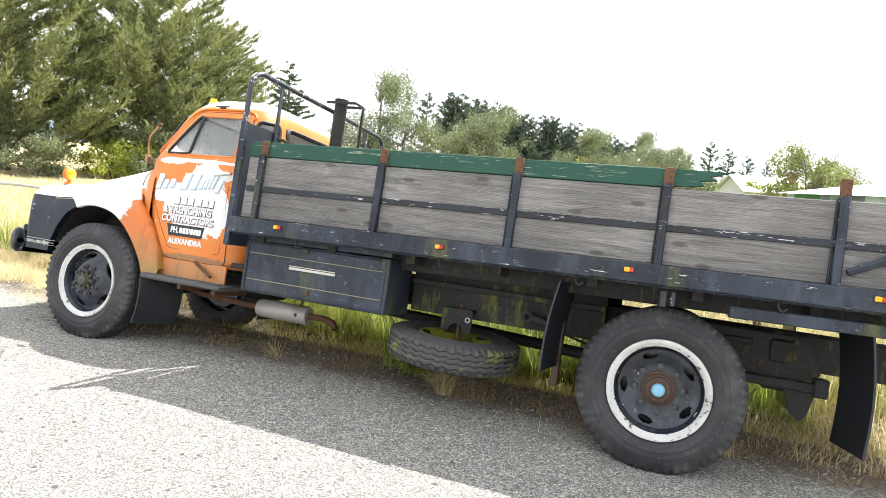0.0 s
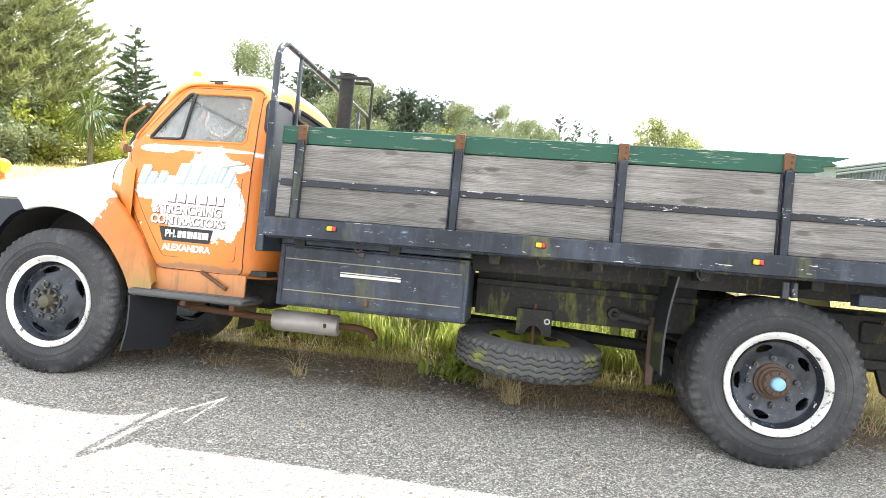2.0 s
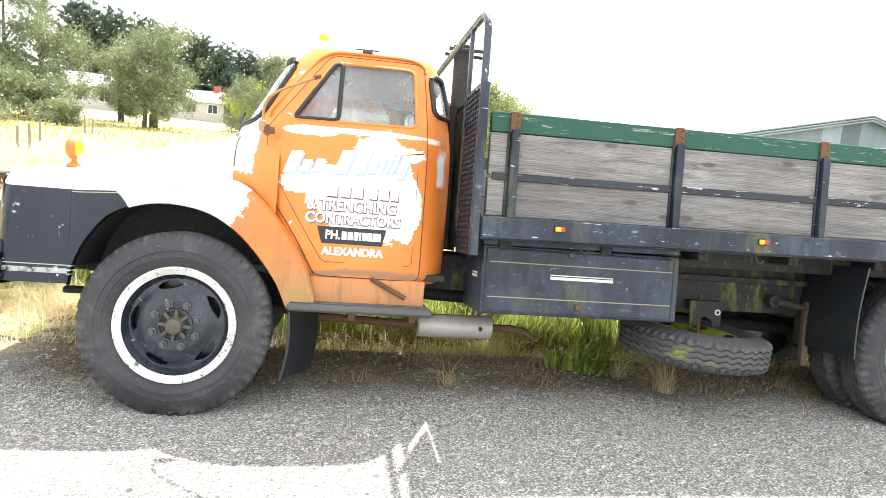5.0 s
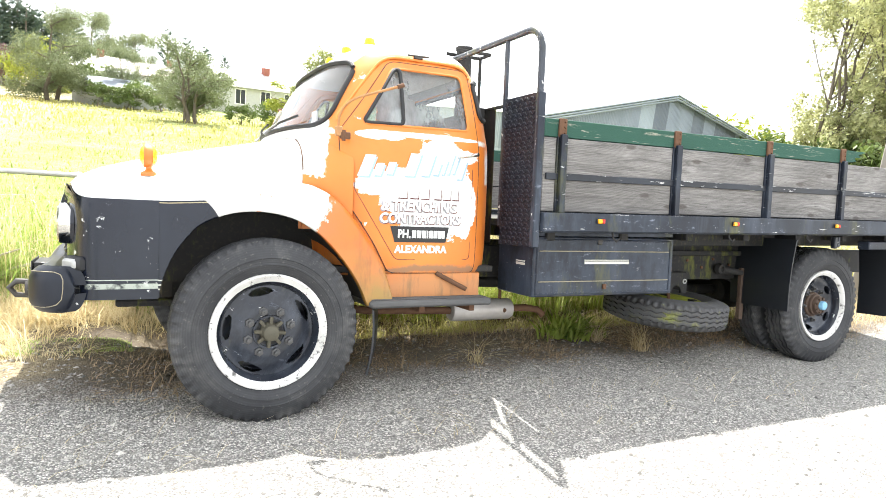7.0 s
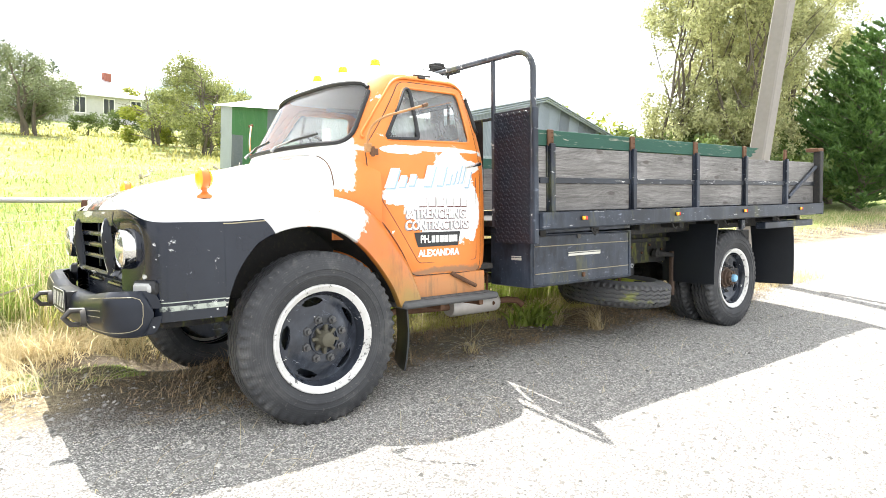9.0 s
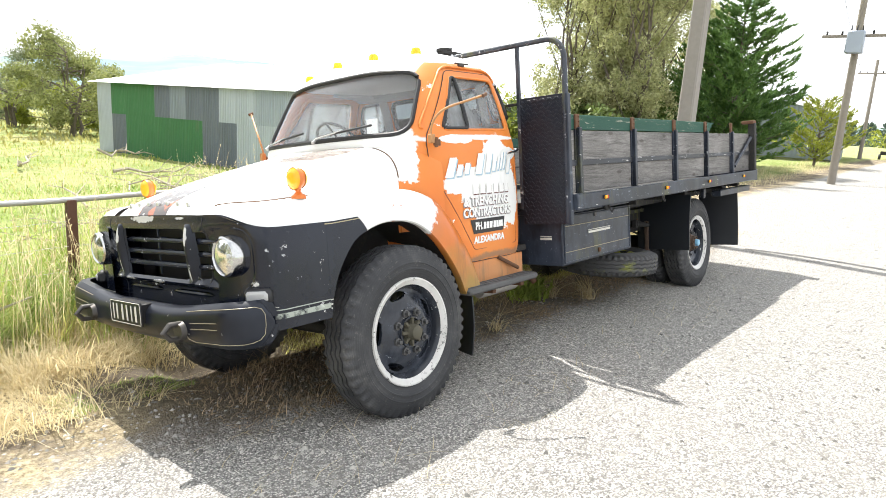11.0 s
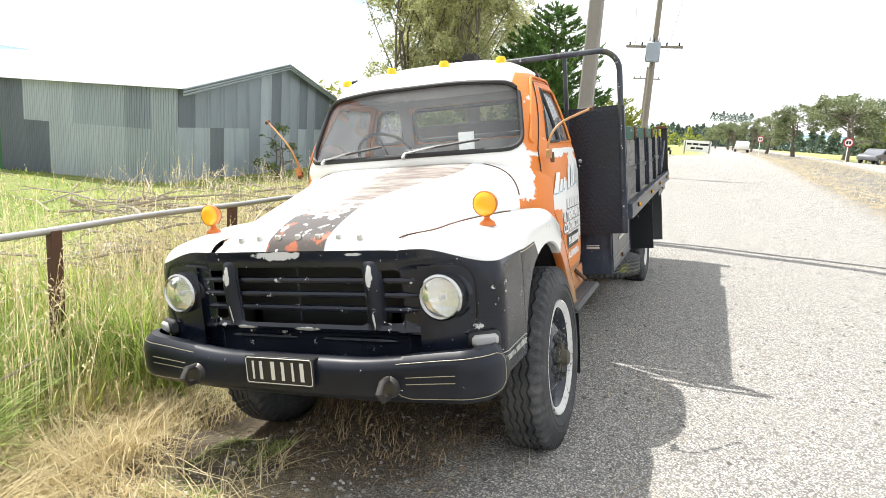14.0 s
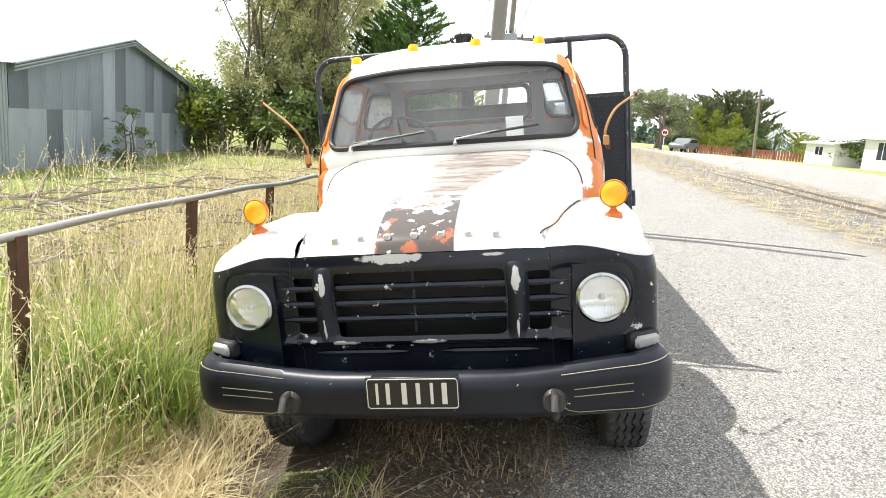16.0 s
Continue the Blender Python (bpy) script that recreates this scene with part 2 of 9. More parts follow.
def fender_paint():
    m = Nodes("white_orange_and_black_fender_paint")
    x, y, z = m.xyz()
    n1, n2, n3 = m.noise(6.0, 9.0, 0.65), m.noise(1.6, 4.0), m.noise(60.0, 3.0)
    nn = m.math("SUBTRACT", n1, 0.5)
    fade = m.mix(m.ramp(n2, 0.3, 0.7), ORANGE, (0.50, 0.17, 0.06))
    edge = m.math("ADD", m.math("SUBTRACT", x, m.math("MULTIPLY", m.math("SUBTRACT", z, 1.2), 0.55)), m.math("MULTIPLY", nn, 0.20))
    fl = m.math("SUBTRACT", m.noise(24.0, 8.0, 0.72), 0.5)
    c = m.mix(m.ramp(m.math("ADD", edge, m.math("MULTIPLY", fl, 0.10)), 0.33, 0.31), fade, WHITE)
    chips = m.ramp(m.math("ADD", n1, m.math("MULTIPLY", n3, 0.1)), 0.70, 0.71)
    c = m.mix(m.math("MULTIPLY", chips, 0.9), c, (0.60, 0.20, 0.08))
    low = m.math("MULTIPLY", m.ramp(m.math("ADD", z, m.math("MULTIPLY", n1, 0.5)), 1.22, 0.90), 0.72)
    c = m.mix(low, c, (0.22, 0.20, 0.06))
    smear = m.math("MULTIPLY", m.ramp(m.noise(4.0, 8.0, 0.7, m.scaled((1.6, 1, 0.4), (1, 3, 2))), 0.50, 0.66), m.ramp(m.math("ADD", x, m.math("MULTIPLY", nn, 0.2)), 0.36, 0.60))
    c = m.mix(m.math("MULTIPLY", smear, 0.7), c, (0.09, 0.075, 0.045))
    # black nose below a level line
    sd = m.n.new("ShaderNodeMapRange")
    sd.interpolation_type = "SMOOTHSTEP"
    sd.inputs["From Min"].default_value, sd.inputs["From Max"].default_value = 0.60, 0.945
    m.l.new(m.math("ABSOLUTE", y), sd.inputs["Value"])
    side = sd.outputs[0]
    line = m.math("ADD", m.math("SUBTRACT", z, m.math("MULTIPLY", m.math("SUBTRACT", 1.0, side), 0.070)), m.math("MULTIPLY", m.math("MAXIMUM", m.math("ADD", x, 0.52), 0.0), -0.06))
    nose = m.math("MULTIPLY", m.ramp(line, 1.183, 1.180), m.ramp(m.math("ADD", x, m.math("MULTIPLY", m.math("POWER", m.math("MAXIMUM", m.math("SUBTRACT", z, 1.05), 0.0), 2.0), 4.0)), -0.262, -0.270))
    nb = m.noise(2.2, 4.0)
    # same black as the nose, blued to stand for reflected sky
    blk = m.mix(m.math("MULTIPLY", m.ramp(nb, 0.4, 0.75), 0.20), (0.0045, 0.0065, 0.014), (0.050, 0.062, 0.085))
    scr = m.ramp(m.math("ADD", m.noise(14.0, 8.0, 0.7), m.math("MULTIPLY", n3, 0.1)), 0.72, 0.735)
    blk = m.mix(scr, blk, (0.6, 0.6, 0.6))
    stripe = m.math("MAXIMUM", m.math("MAXIMUM", band(m, z, 0.780, 0.786, 0.001), band(m, z, 0.756, 0.764, 0.001)),
                    m.math("MULTIPLY", band(m, z, 0.735, 0.742, 0.001), m.ramp(n1, 0.4, 0.5)))
    blk = m.mix(m.math("MULTIPLY", stripe, 0.8), blk, (0.55, 0.55, 0.48))
    gold = band(m, line, 1.168, 1.173, 0.001)
    blk = m.mix(m.math("MULTIPLY", gold, 0.7), blk, (0.5, 0.42, 0.25))
    c = m.mix(nose, c, blk)
    m.bump(n3, 0.05, 0.002)
    return m.out(c, m.math("ADD", 0.05, m.math("MULTIPLY", nb, 0.26)), **{"Specular IOR Level": 0.42})


def bonnet_paint():
    m = Nodes("white_bonnet_paint_with_worn_stripe")
    x, y, z = m.xyz()
    n1, n2, n3 = m.noise(6.0, 9.0, 0.66), m.noise(1.6, 4.0), m.noise(60.0, 3.0)
    nn = m.math("SUBTRACT", n1, 0.5)
    c = m.mix(m.ramp(n2, 0.3, 0.8), WHITE, (0.70, 0.70, 0.68))
    # the old stripe: dark at the nose, faded brown and wider towards the screen
    wid = m.n.new("ShaderNodeMapRange")
    wid.interpolation_type = "SMOOTHSTEP"
    for k, q in (("From Min", -0.62), ("From Max", 0.10), ("To Min", -0.155), ("To Max", -0.46)):
        wid.inputs[k].default_value = q
    m.l.new(x, wid.inputs["Value"])
    st = m.math("MULTIPLY", m.ramp(m.math("SUBTRACT", y, wid.outputs[0]), -0.003, 0.006), m.ramp(m.math("ADD", y, m.math("MULTIPLY", nn, 0.015)), 0.170, 0.164))
    lat = m.noise(5.0, 7.0, 0.62, m.scaled((5, 0.8, 1)))
    back = m.mix(m.ramp(lat, 0.40, 0.66), (0.19, 0.155, 0.135), (0.45, 0.41, 0.375))
    dark = m.mix(m.ramp(n1, 0.54, 0.6), (0.085, 0.072, 0.064), (0.38, 0.12, 0.06))
    dark = m.mix(m.ramp(m.noise(17.0, 8.0), 0.60, 0.63), dark, WHITE)
    dark = m.mix(m.ramp(m.math("ADD", x, m.math("MULTIPLY", nn, 0.5)), -0.72, -0.55), dark, back)
    bare = m.math("MULTIPLY", band(m, m.math("ADD", x, m.math("MULTIPLY", nn, 0.35)), -0.70, -0.56, 0.02), m.ramp(m.noise(11.0, 8.0, 0.7), 0.47, 0.52))
    dark = m.mix(bare, dark, WHITE)
    worn = m.math("MULTIPLY", m.ramp(m.math("ADD", x, m.math("MULTIPLY", nn, 0.3)), -0.62, -0.40), m.ramp(m.math("ADD", y, m.math("MULTIPLY", nn, 0.35)), -0.04, 0.16))
    st = m.math("MULTIPLY", st, m.math("SUBTRACT", 1.0, m.math("MULTIPLY", worn, 0.85)))
    c = m.mix(st, c, dark)
    chips = m.ramp(n1, 0.745, 0.755)
    c = m.mix(chips, c, (0.62, 0.2, 0.05))
    m.bump(n3, 0.04, 0.002)
    return m.out(c, m.math("SUBTRACT", m.math("ADD", 0.25, m.math("MULTIPLY", n2, 0.2)), m.math("MULTIPLY", st, 0.18)))


def old_wood(name, base, worn, wornness=0.5, green=False):
    m = Nodes(name)
    off = m.n.new("ShaderNodeVectorMath")
    off.operation = "ADD"
    m.l.new(m.tc, off.inputs[0])
    rnd = m.n.new("ShaderNodeCombineXYZ")
    m.l.new(m.math("MULTIPLY", m.obrandom(), 37.0), rnd.inputs[0])
    m.l.new(rnd.outputs[0], off.inputs[1])
    mp = m.n.new("ShaderNodeMapping")
    mp.inputs["Scale"].default_value = (0.8, 8.0, 15.0)
    m.l.new(off.outputs[0], mp.inputs["Vector"])
    v = mp.outputs["Vector"]
    g1 = m.noise(2.3, 9.0, 0.7, v, 1.1)
    g2 = m.noise(14.0, 6.0, 0.7, v, 0.4)
    g3 = m.noise(1.4, 3.0, 0.5, off.outputs[0])
    w = m.math("ADD", m.math("MULTIPLY", g1, 0.65), m.math("MULTIPLY", g2, 0.35))
    if green:
        c = m.mix(m.ramp(m.math("ADD", w, m.math("MULTIPLY", g3, 0.12)), 0.635, 0.65), m.mix(g3, base, tuple(k * 1.5 for k in base)), worn)
    else:
        sp = m.n.new("ShaderNodeSeparateXYZ")
        m.l.new(off.outputs[0], sp.inputs[0])
        cb = m.n.new("ShaderNodeCombineXYZ")
        m.l.new(m.math("MULTIPLY", sp.outputs[0], 1.5), cb.inputs[0])
        m.l.new(m.math("MULTIPLY", sp.outputs[2], 4.2), cb.inputs[1])
        kv = m.n.new("ShaderNodeTexVoronoi")
        kv.voronoi_dimensions = "2D"
        kv.inputs["Scale"].default_value = 1.0
        m.l.new(cb.outputs[0], kv.inputs["Vector"])
        knot = kv.outputs["Distance"]
        # growth rings: near-level lines that swell round each knot
        low = m.noise(1.0, 2.0, 0.5, m.scaled((0.9, 1.0, 2.2)))
        phase = m.math("ADD", m.math("MULTIPLY", sp.outputs[2], 620.0), m.math("MULTIPLY", low, 46.0))
        phase = m.math("ADD", phase, m.math("MULTIPLY", m.math("POWER", m.ramp(knot, 0.55, 0.0), 2.0), 26.0))
        phase = m.math("ADD", phase, m.math("MULTIPLY", g1, 5.0))
        ring = m.math("ADD", m.math("MULTIPLY", m.math("SINE", phase), 0.5), 0.5)
        crack = m.noise(9.0, 5.0, 0.75, v)
        c = m.mix(m.ramp(w, 0.36, 0.62), base, worn)
        c = m.mix(m.math("MULTIPLY", m.math("MULTIPLY", m.ramp(ring, 0.45, 0.0), m.ramp(g3, 0.3, 0.6)), 0.30), c, tuple(k * 0.6 for k in base))
        fib = m.noise(5.0, 8.0, 0.8, m.scaled((1.2, 30.0, 60.0)))
        c = m.mix(m.math("MULTIPLY", m.ramp(fib, 0.50, 0.36), 0.65), c, tuple(k * 0.45 for k in base))
        c = m.mix(m.math("MULTIPLY", m.ramp(fib, 0.56, 0.68), 0.35), c, tuple(min(1.0, k * 1.35) for k in worn))
        c = m.mix(m.math("MULTIPLY", m.ramp(ring, 0.75, 1.0), 0.12), c, tuple(min(1.0, k * 1.25) for k in worn))
        c = m.mix(m.math("MULTIPLY", m.ramp(m.math("ADD", knot, m.math("MULTIPLY", g2, 0.05)), 0.11, 0.07), 0.7), c, (0.06, 0.048, 0.038))
        c = m.mix(m.math("MULTIPLY", m.ramp(crack, 0.40, 0.33), 0.8), c, tuple(k * 0.35 for k in base))
        c = m.mix(m.math("MULTIPLY", m.ramp(g3, 0.38, 0.68), 0.5), c, tuple(k * 0.55 for k in base))
        w = m.math("ADD", w, m.math("MULTIPLY", ring, 0.2))
    m.bump(w, 0.5, 0.006)
    return m.out(c, 0.82)


def tyre_mat():
    m = Nodes("dusty_black_tyre_rubber")
    x, y, z = m.xyz()
    n1, n2, n3 = m.noise(14.0, 7.0, 0.65), m.noise(2.3, 5.0, 0.6), m.noise(55.0, 4.0)
    r = m.math("SQRT", m.math("ADD", m.math("MULTIPLY", x, x), m.math("MULTIPLY", z, z)))
    c = m.mix(m.ramp(n2, 0.35, 0.70), (0.022, 0.023, 0.026), (0.056, 0.057, 0.060))
    # scuffed and dusted walls, a cleaner ring beside the rim
    smear = m.math("MULTIPLY", m.ramp(m.math("ADD", n2, m.math("MULTIPLY", m.math("SUBTRACT", n1, 0.5), 0.5)), 0.50, 0.66), m.ramp(r, 0.335, 0.40))
    c = m.mix(m.math("MULTIPLY", smear, 0.6), c, (0.12, 0.118, 0.112))
    c = m.mix(m.math("MULTIPLY", m.ramp(n3, 0.60, 0.72), 0.35), c, (0.20, 0.19, 0.165))
    ring = m.math("ADD", m.math("MULTIPLY", m.math("SINE", m.math("MULTIPLY", r, 520.0)), 0.5), 0.5)
    c = m.mix(m.math("MULTIPLY", ring, 0.25), c, (0.012, 0.012, 0.014))
    m.bump(m.math("ADD", m.noise(90.0, 4.0), m.math("MULTIPLY", ring, 0.6)), 0.2, 0.003)
    return m.out(c, m.math("ADD", 0.52, m.math("MULTIPLY", n1, 0.35)))


def moss_steel(name, base, moss=0.5, amount=0.8, growth=(0.19, 0.205, 0.022)):
    m = Nodes(name)
    n1, n2 = m.noise(7.0, 9.0, 0.70, m.scaled((1, 1, 0.30))), m.noise(40.0, 4.0)
    c = m.mix(m.math("MULTIPLY", m.ramp(n1, moss, moss + 0.16), amount), base, growth)
    c = m.mix(m.math("MULTIPLY", m.ramp(n2, 0.55, 0.75), 0.35), c, (0.11, 0.085, 0.05))
    m.bump(n2, 0.25, 0.004)
    return m.out(c, 0.75)


def glass(name, tint=(0.93, 0.97, 0.96), dirt=0.12):
    m = Nodes(name)
    n1 = m.math("ADD", m.math("MULTIPLY", m.noise(2.2, 7.0, 0.62, m.scaled((1, 1, 0.55))), 0.75), m.math("MULTIPLY", m.noise(38.0, 5.0, 0.7, m.scaled((1, 1, 0.2))), 0.25))
    out = m.n["Material Output"]
    clear = m.n.new("ShaderNodeBsdfTransparent")
    clear.inputs["Color"].default_value = (*tint, 1)
    gloss = m.n.new("ShaderNodeBsdfGlossy")
    gloss.inputs["Roughness"].default_value = 0.02
    fr = m.n.new("ShaderNodeFresnel")
    fr.inputs["IOR"].default_value = 1.5
    a = m.n.new("ShaderNodeMixShader")
    m.l.new(fr.outputs[0], a.inputs[0])
    m.l.new(clear.outputs[0], a.inputs[1])
    m.l.new(gloss.outputs[0], a.inputs[2])
    dust = m.n.new("ShaderNodeBsdfDiffuse")
    dust.inputs["Color"].default_value = (0.78, 0.80, 0.82, 1)
    b = m.n.new("ShaderNodeMixShader")
    m.l.new(m.math("MULTIPLY", m.ramp(n1, 0.30, 0.66), dirt), b.inputs[0])
    m.l.new(a.outputs[0], b.inputs[1])
    lit = m.n.new("ShaderNodeBsdfTranslucent")
    lit.inputs["Color"].default_value = (0.78, 0.80, 0.82, 1)
    mixd = m.n.new("ShaderNodeMixShader")
    mixd.inputs[0].default_value = 0.42
    m.l.new(dust.outputs[0], mixd.inputs[1])
    m.l.new(lit.outputs[0], mixd.inputs[2])
    m.l.new(mixd.outputs[0], b.inputs[2])
    m.l.new(b.outputs[0], out.inputs["Surface"])
    return m.mat


def reflector():
    """Silvered lamp bowl behind fluted glass."""
    m = Nodes("silvered_fluted_reflector")
    f = m.wave(26.0, 0.4, axis="Y")
    g = m.wave(9.0, 0.4, axis="Z")
    n = m.noise(26.0, 3.0)
    m.bump(m.math("ADD", m.math("MULTIPLY", f, 0.5), m.math("ADD", g, n)), 0.35, 0.004)
    return m.out(m.mix(n, (0.86, 0.89, 0.92), (0.96, 0.96, 0.95)), 0.24, 0.85)


def leaf_mat(name, dark, light, rough=0.55, trans=0.25):
    m = Nodes(name)
    r = m.island()
    n = m.noise(0.35, 3.0)
    c = m.mix(m.math("ADD", m.math("MULTIPLY", r, 0.6), m.math("MULTIPLY", m.ramp(n, 0.3, 0.7), 0.4)), dark, light)
    out = m.n["Material Output"]
    tr = m.n.new("ShaderNodeBsdfTranslucent")
    m.l.new(c, tr.inputs["Color"])
    ms = m.n.new("ShaderNodeMixShader")
    ms.inputs[0].default_value = trans
    m.out(c, rough)
    m.l.new(m.bsdf.outputs[0], ms.inputs[1])
    m.l.new(tr.outputs[0], ms.inputs[2])
    m.l.new(ms.outputs[0], out.inputs["Surface"])
    return m.mat


def ground_mat():
    m = Nodes("chipseal_road_and_rough_grass")
    x, y, z = m.xyz()
    big, mid, fine = m.noise(0.35, 5.0), m.noise(2.2, 7.0, 0.62), m.noise(22.0, 6.0, 0.65)
    # two sizes of stone chip set in dark binder
    stone, sd = m.voronoi(98.0, out="Color"), m.voronoi(98.0)
    stone2, sd2 = m.voronoi(46.0, out="Color"), m.voronoi(46.0)
    sepc, sepd = m.n.new("ShaderNodeSeparateColor"), m.n.new("ShaderNodeSeparateColor")
    m.l.new(stone, sepc.inputs[0])
    m.l.new(stone2, sepd.inputs[0])
    chip = m.mix(sepc.outputs[0], (0.20, 0.190, 0.172), (0.79, 0.762, 0.708))
    chip = m.mix(m.math("MULTIPLY", m.ramp(sd, 0.37, 0.58), 0.75), chip, (0.105, 0.102, 0.097))
    large = m.math("MULTIPLY", m.ramp(sepd.outputs[1], 0.62, 0.66), m.ramp(sd2, 0.44, 0.34))
    chip = m.mix(large, chip, m.mix(sepd.outputs[0], (0.22, 0.21, 0.19), (0.80, 0.77, 0.71)))
    pit = m.noise(15.0, 6.0, 0.7)
    chip = m.mix(m.math("MULTIPLY", m.ramp(pit, 0.63, 0.70), 0.55), chip, (0.09, 0.087, 0.082))
    chip = m.mix(m.math("MULTIPLY", m.ramp(mid, 0.42, 0.66), 0.22), chip, (0.34, 0.32, 0.285))
    # dirt set extra dark to carry part of the shade under the truck
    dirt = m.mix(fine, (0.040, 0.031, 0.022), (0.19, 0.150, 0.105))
    straw = m.mix(m.ramp(m.noise(34.0, 8.0, 0.75), 0.38, 0.62), (0.15, 0.115, 0.062), (0.56, 0.47, 0.30))
    green = m.mix(m.ramp(fine, 0.3, 0.7), (0.115, 0.165, 0.032), (0.29, 0.345, 0.085))
    hay = m.mix(m.ramp(fine, 0.3, 0.7), (0.27, 0.26, 0.10), (0.50, 0.46, 0.22))
    # the seal widens past the truck's tail
    wide = m.n.new("ShaderNodeMapRange")
    wide.interpolation_type = "SMOOTHSTEP"
    for k, q in (("From Min", 2.5), ("From Max", 9.0), ("To Min", 0.0), ("To Max", 2.3)):
        wide.inputs[k].default_value = q
    m.l.new(x, wide.inputs["Value"])
    wob = m.math("SUBTRACT", m.math("ADD", y, m.math("MULTIPLY", m.math("SUBTRACT", mid, 0.5), 1.1)), wide.outputs[0])
    verge = m.ramp(wob, 4.65, 5.0)
    grassy = m.ramp(wob, 6.0, 6.9)
    patch = m.ramp(m.math("ADD", m.math("MULTIPLY", big, 0.6), m.math("MULTIPLY", mid, 0.4)), 0.44, 0.60)
    far_dry = m.ramp(y, 16.0, 34.0)
    meadow = m.mix(m.math("MULTIPLY", patch, m.math("ADD", 0.45, m.math("MULTIPLY", far_dry, 0.50))), green, hay)
    meadow = m.mix(m.math("MULTIPLY", m.ramp(m.math("ADD", x, m.math("MULTIPLY", big, 4.0)), -5.5, -9.5), 0.85), meadow, m.mix(m.ramp(fine, 0.3, 0.7), (0.34, 0.26, 0.12), (0.66, 0.56, 0.32)))
    c = m.mix(verge, chip, m.mix(m.ramp(mid, 0.43, 0.60), dirt, straw))
    # leaf mould and soil spilt over the seal's edge, darkened for the truck's shade
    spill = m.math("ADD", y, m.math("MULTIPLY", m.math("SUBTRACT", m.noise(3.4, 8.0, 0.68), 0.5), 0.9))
    soil_shade = m.math("MULTIPLY", m.ramp(spill, 4.36, 4.66), m.math("MULTIPLY", m.ramp(wob, 6.2, 5.9), band(m, m.math("ADD", x, m.math("MULTIPLY", m.math("SUBTRACT", big, 0.5), 1.2)), -5.75, 1.9, 0.25)))
    c = m.mix(m.math("MULTIPLY", soil_shade, m.math("ADD", 0.55, m.math("MULTIPLY", m.ramp(fine, 0.35, 0.6), 0.40))), c, dirt)
    c = m.mix(grassy, c, meadow)
    # between the sealed yard and the far road: dry grass and ballast
    inner = band(m, m.math("ADD", y, m.math("MULTIPLY", m.math("SUBTRACT", mid, 0.5), 1.6)), -6.6, -0.7, 0.5)
    inner = m.math("MULTIPLY", inner, m.ramp(x, 0.0, 3.0))
    ballast = m.mix(m.ramp(sd2, 0.2, 0.5), (0.33, 0.32, 0.30), (0.12, 0.115, 0.105))
    c = m.mix(inner, c, m.mix(m.ramp(m.math("ADD", mid, m.math("MULTIPLY", band(m, y, -5.6, -2.6, 0.5), 0.06)), 0.44, 0.56), straw, ballast))
    edge = m.n.new("ShaderNodeMapRange")
    for k, q in (("From Min", 60.0), ("From Max", 72.0), ("To Min", -21.0), ("To Max", -12.7)):
        edge.inputs[k].default_value = q
    m.l.new(x, edge.inputs["Value"])
    beyond = m.ramp(m.math("SUBTRACT", wob, edge.outputs[0]), 0.0, -0.4)
    c = m.mix(beyond, c, m.mix(m.ramp(mid, 0.4, 0.6), green, hay))
    far = m.math("MULTIPLY", m.ramp(x, 52.0, 56.0), m.ramp(y, 3.0, 5.0))
    c = m.mix(far, c, m.mix(m.ramp(mid, 0.4, 0.6), green, hay))
    m.bump(m.math("ADD", m.math("ADD", m.math("MULTIPLY", sd, -0.8), m.math("MULTIPLY", large, 0.5)), fine), 1.0, 0.016)
    return m.out(c, 0.92)


M = {}
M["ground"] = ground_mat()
M["orange"], M["door"], M["fender"], M["bonnet"] = body_paint(), door_paint(), fender_paint(), bonnet_paint()
M["black"] = worn_black()
M["navy"] = worn_black("worn_navy_paint", (0.014, 0.018, 0.028), 0.705, 0.95)
M["tubepaint"] = worn_black("worn_grey_tube_paint", (0.055, 0.060, 0.072), 0.66, 0.6)
# nose black carries some blue for the sky mirrored in its gloss
M["nose"] = worn_black("glossy_black_nose_paint", (0.0045, 0.0065, 0.014), 0.700, 0.20, gloss=0.5, stripes=True, spots=[(0, 0.10, 1.232, 0.13, 0.022), (0, 0.31, 0.893, 0.06, 0.010), (0, -0.03, 0.893, 0.08, 0.011), (0, 0.45, 0.90, 0.02, 0.012), (0, -0.30, 1.235, 0.05, 0.008)])
M["scuffed"] = worn_black("scuffed_black_paint", NAVY, 0.70, 0.3, spots=[(1, 0.385, 1.135, 0.016, 0.06), (1, 0.388, 0.95, 0.006, 0.05)])
M["reflector"] = reflector()
M["wood"] = old_wood("silver_grey_weathered_wood", (0.105, 0.098, 0.092), (0.36, 0.345, 0.33))
M["green_wood"] = old_wood("flaking_green_painted_wood", (0.016, 0.062, 0.043), (0.32, 0.31, 0.25), green=True)
M["strap"] = worn_black("flaking_black_strap_paint", (0.018, 0.019, 0.022), 0.665, 0.5, edge=(1.452, 0.0125, 1.6))
M["tyre"] = tyre_mat()
M["mossy"] = moss_steel("mossy_black_chassis_steel", (0.017, 0.0165, 0.0165), 0.555, 0.75)
M["mossdisc"] = moss_steel("thick_yellow_green_moss", (0.09, 0.095, 0.035), 0.36, 1.0, (0.36, 0.38, 0.04))
M["toolbox"] = worn_black("dusty_blue_black_toolbox_paint", (0.030, 0.038, 0.056), 0.73, 1.0)
M["chassis"] = moss_steel("grimy_chassis_steel", (0.022, 0.021, 0.020), 0.62, 0.5)
M["mosstyre"] = moss_steel("mossy_tyre_rubber", (0.070, 0.070, 0.072), 0.55, 0.85, (0.28, 0.30, 0.04))
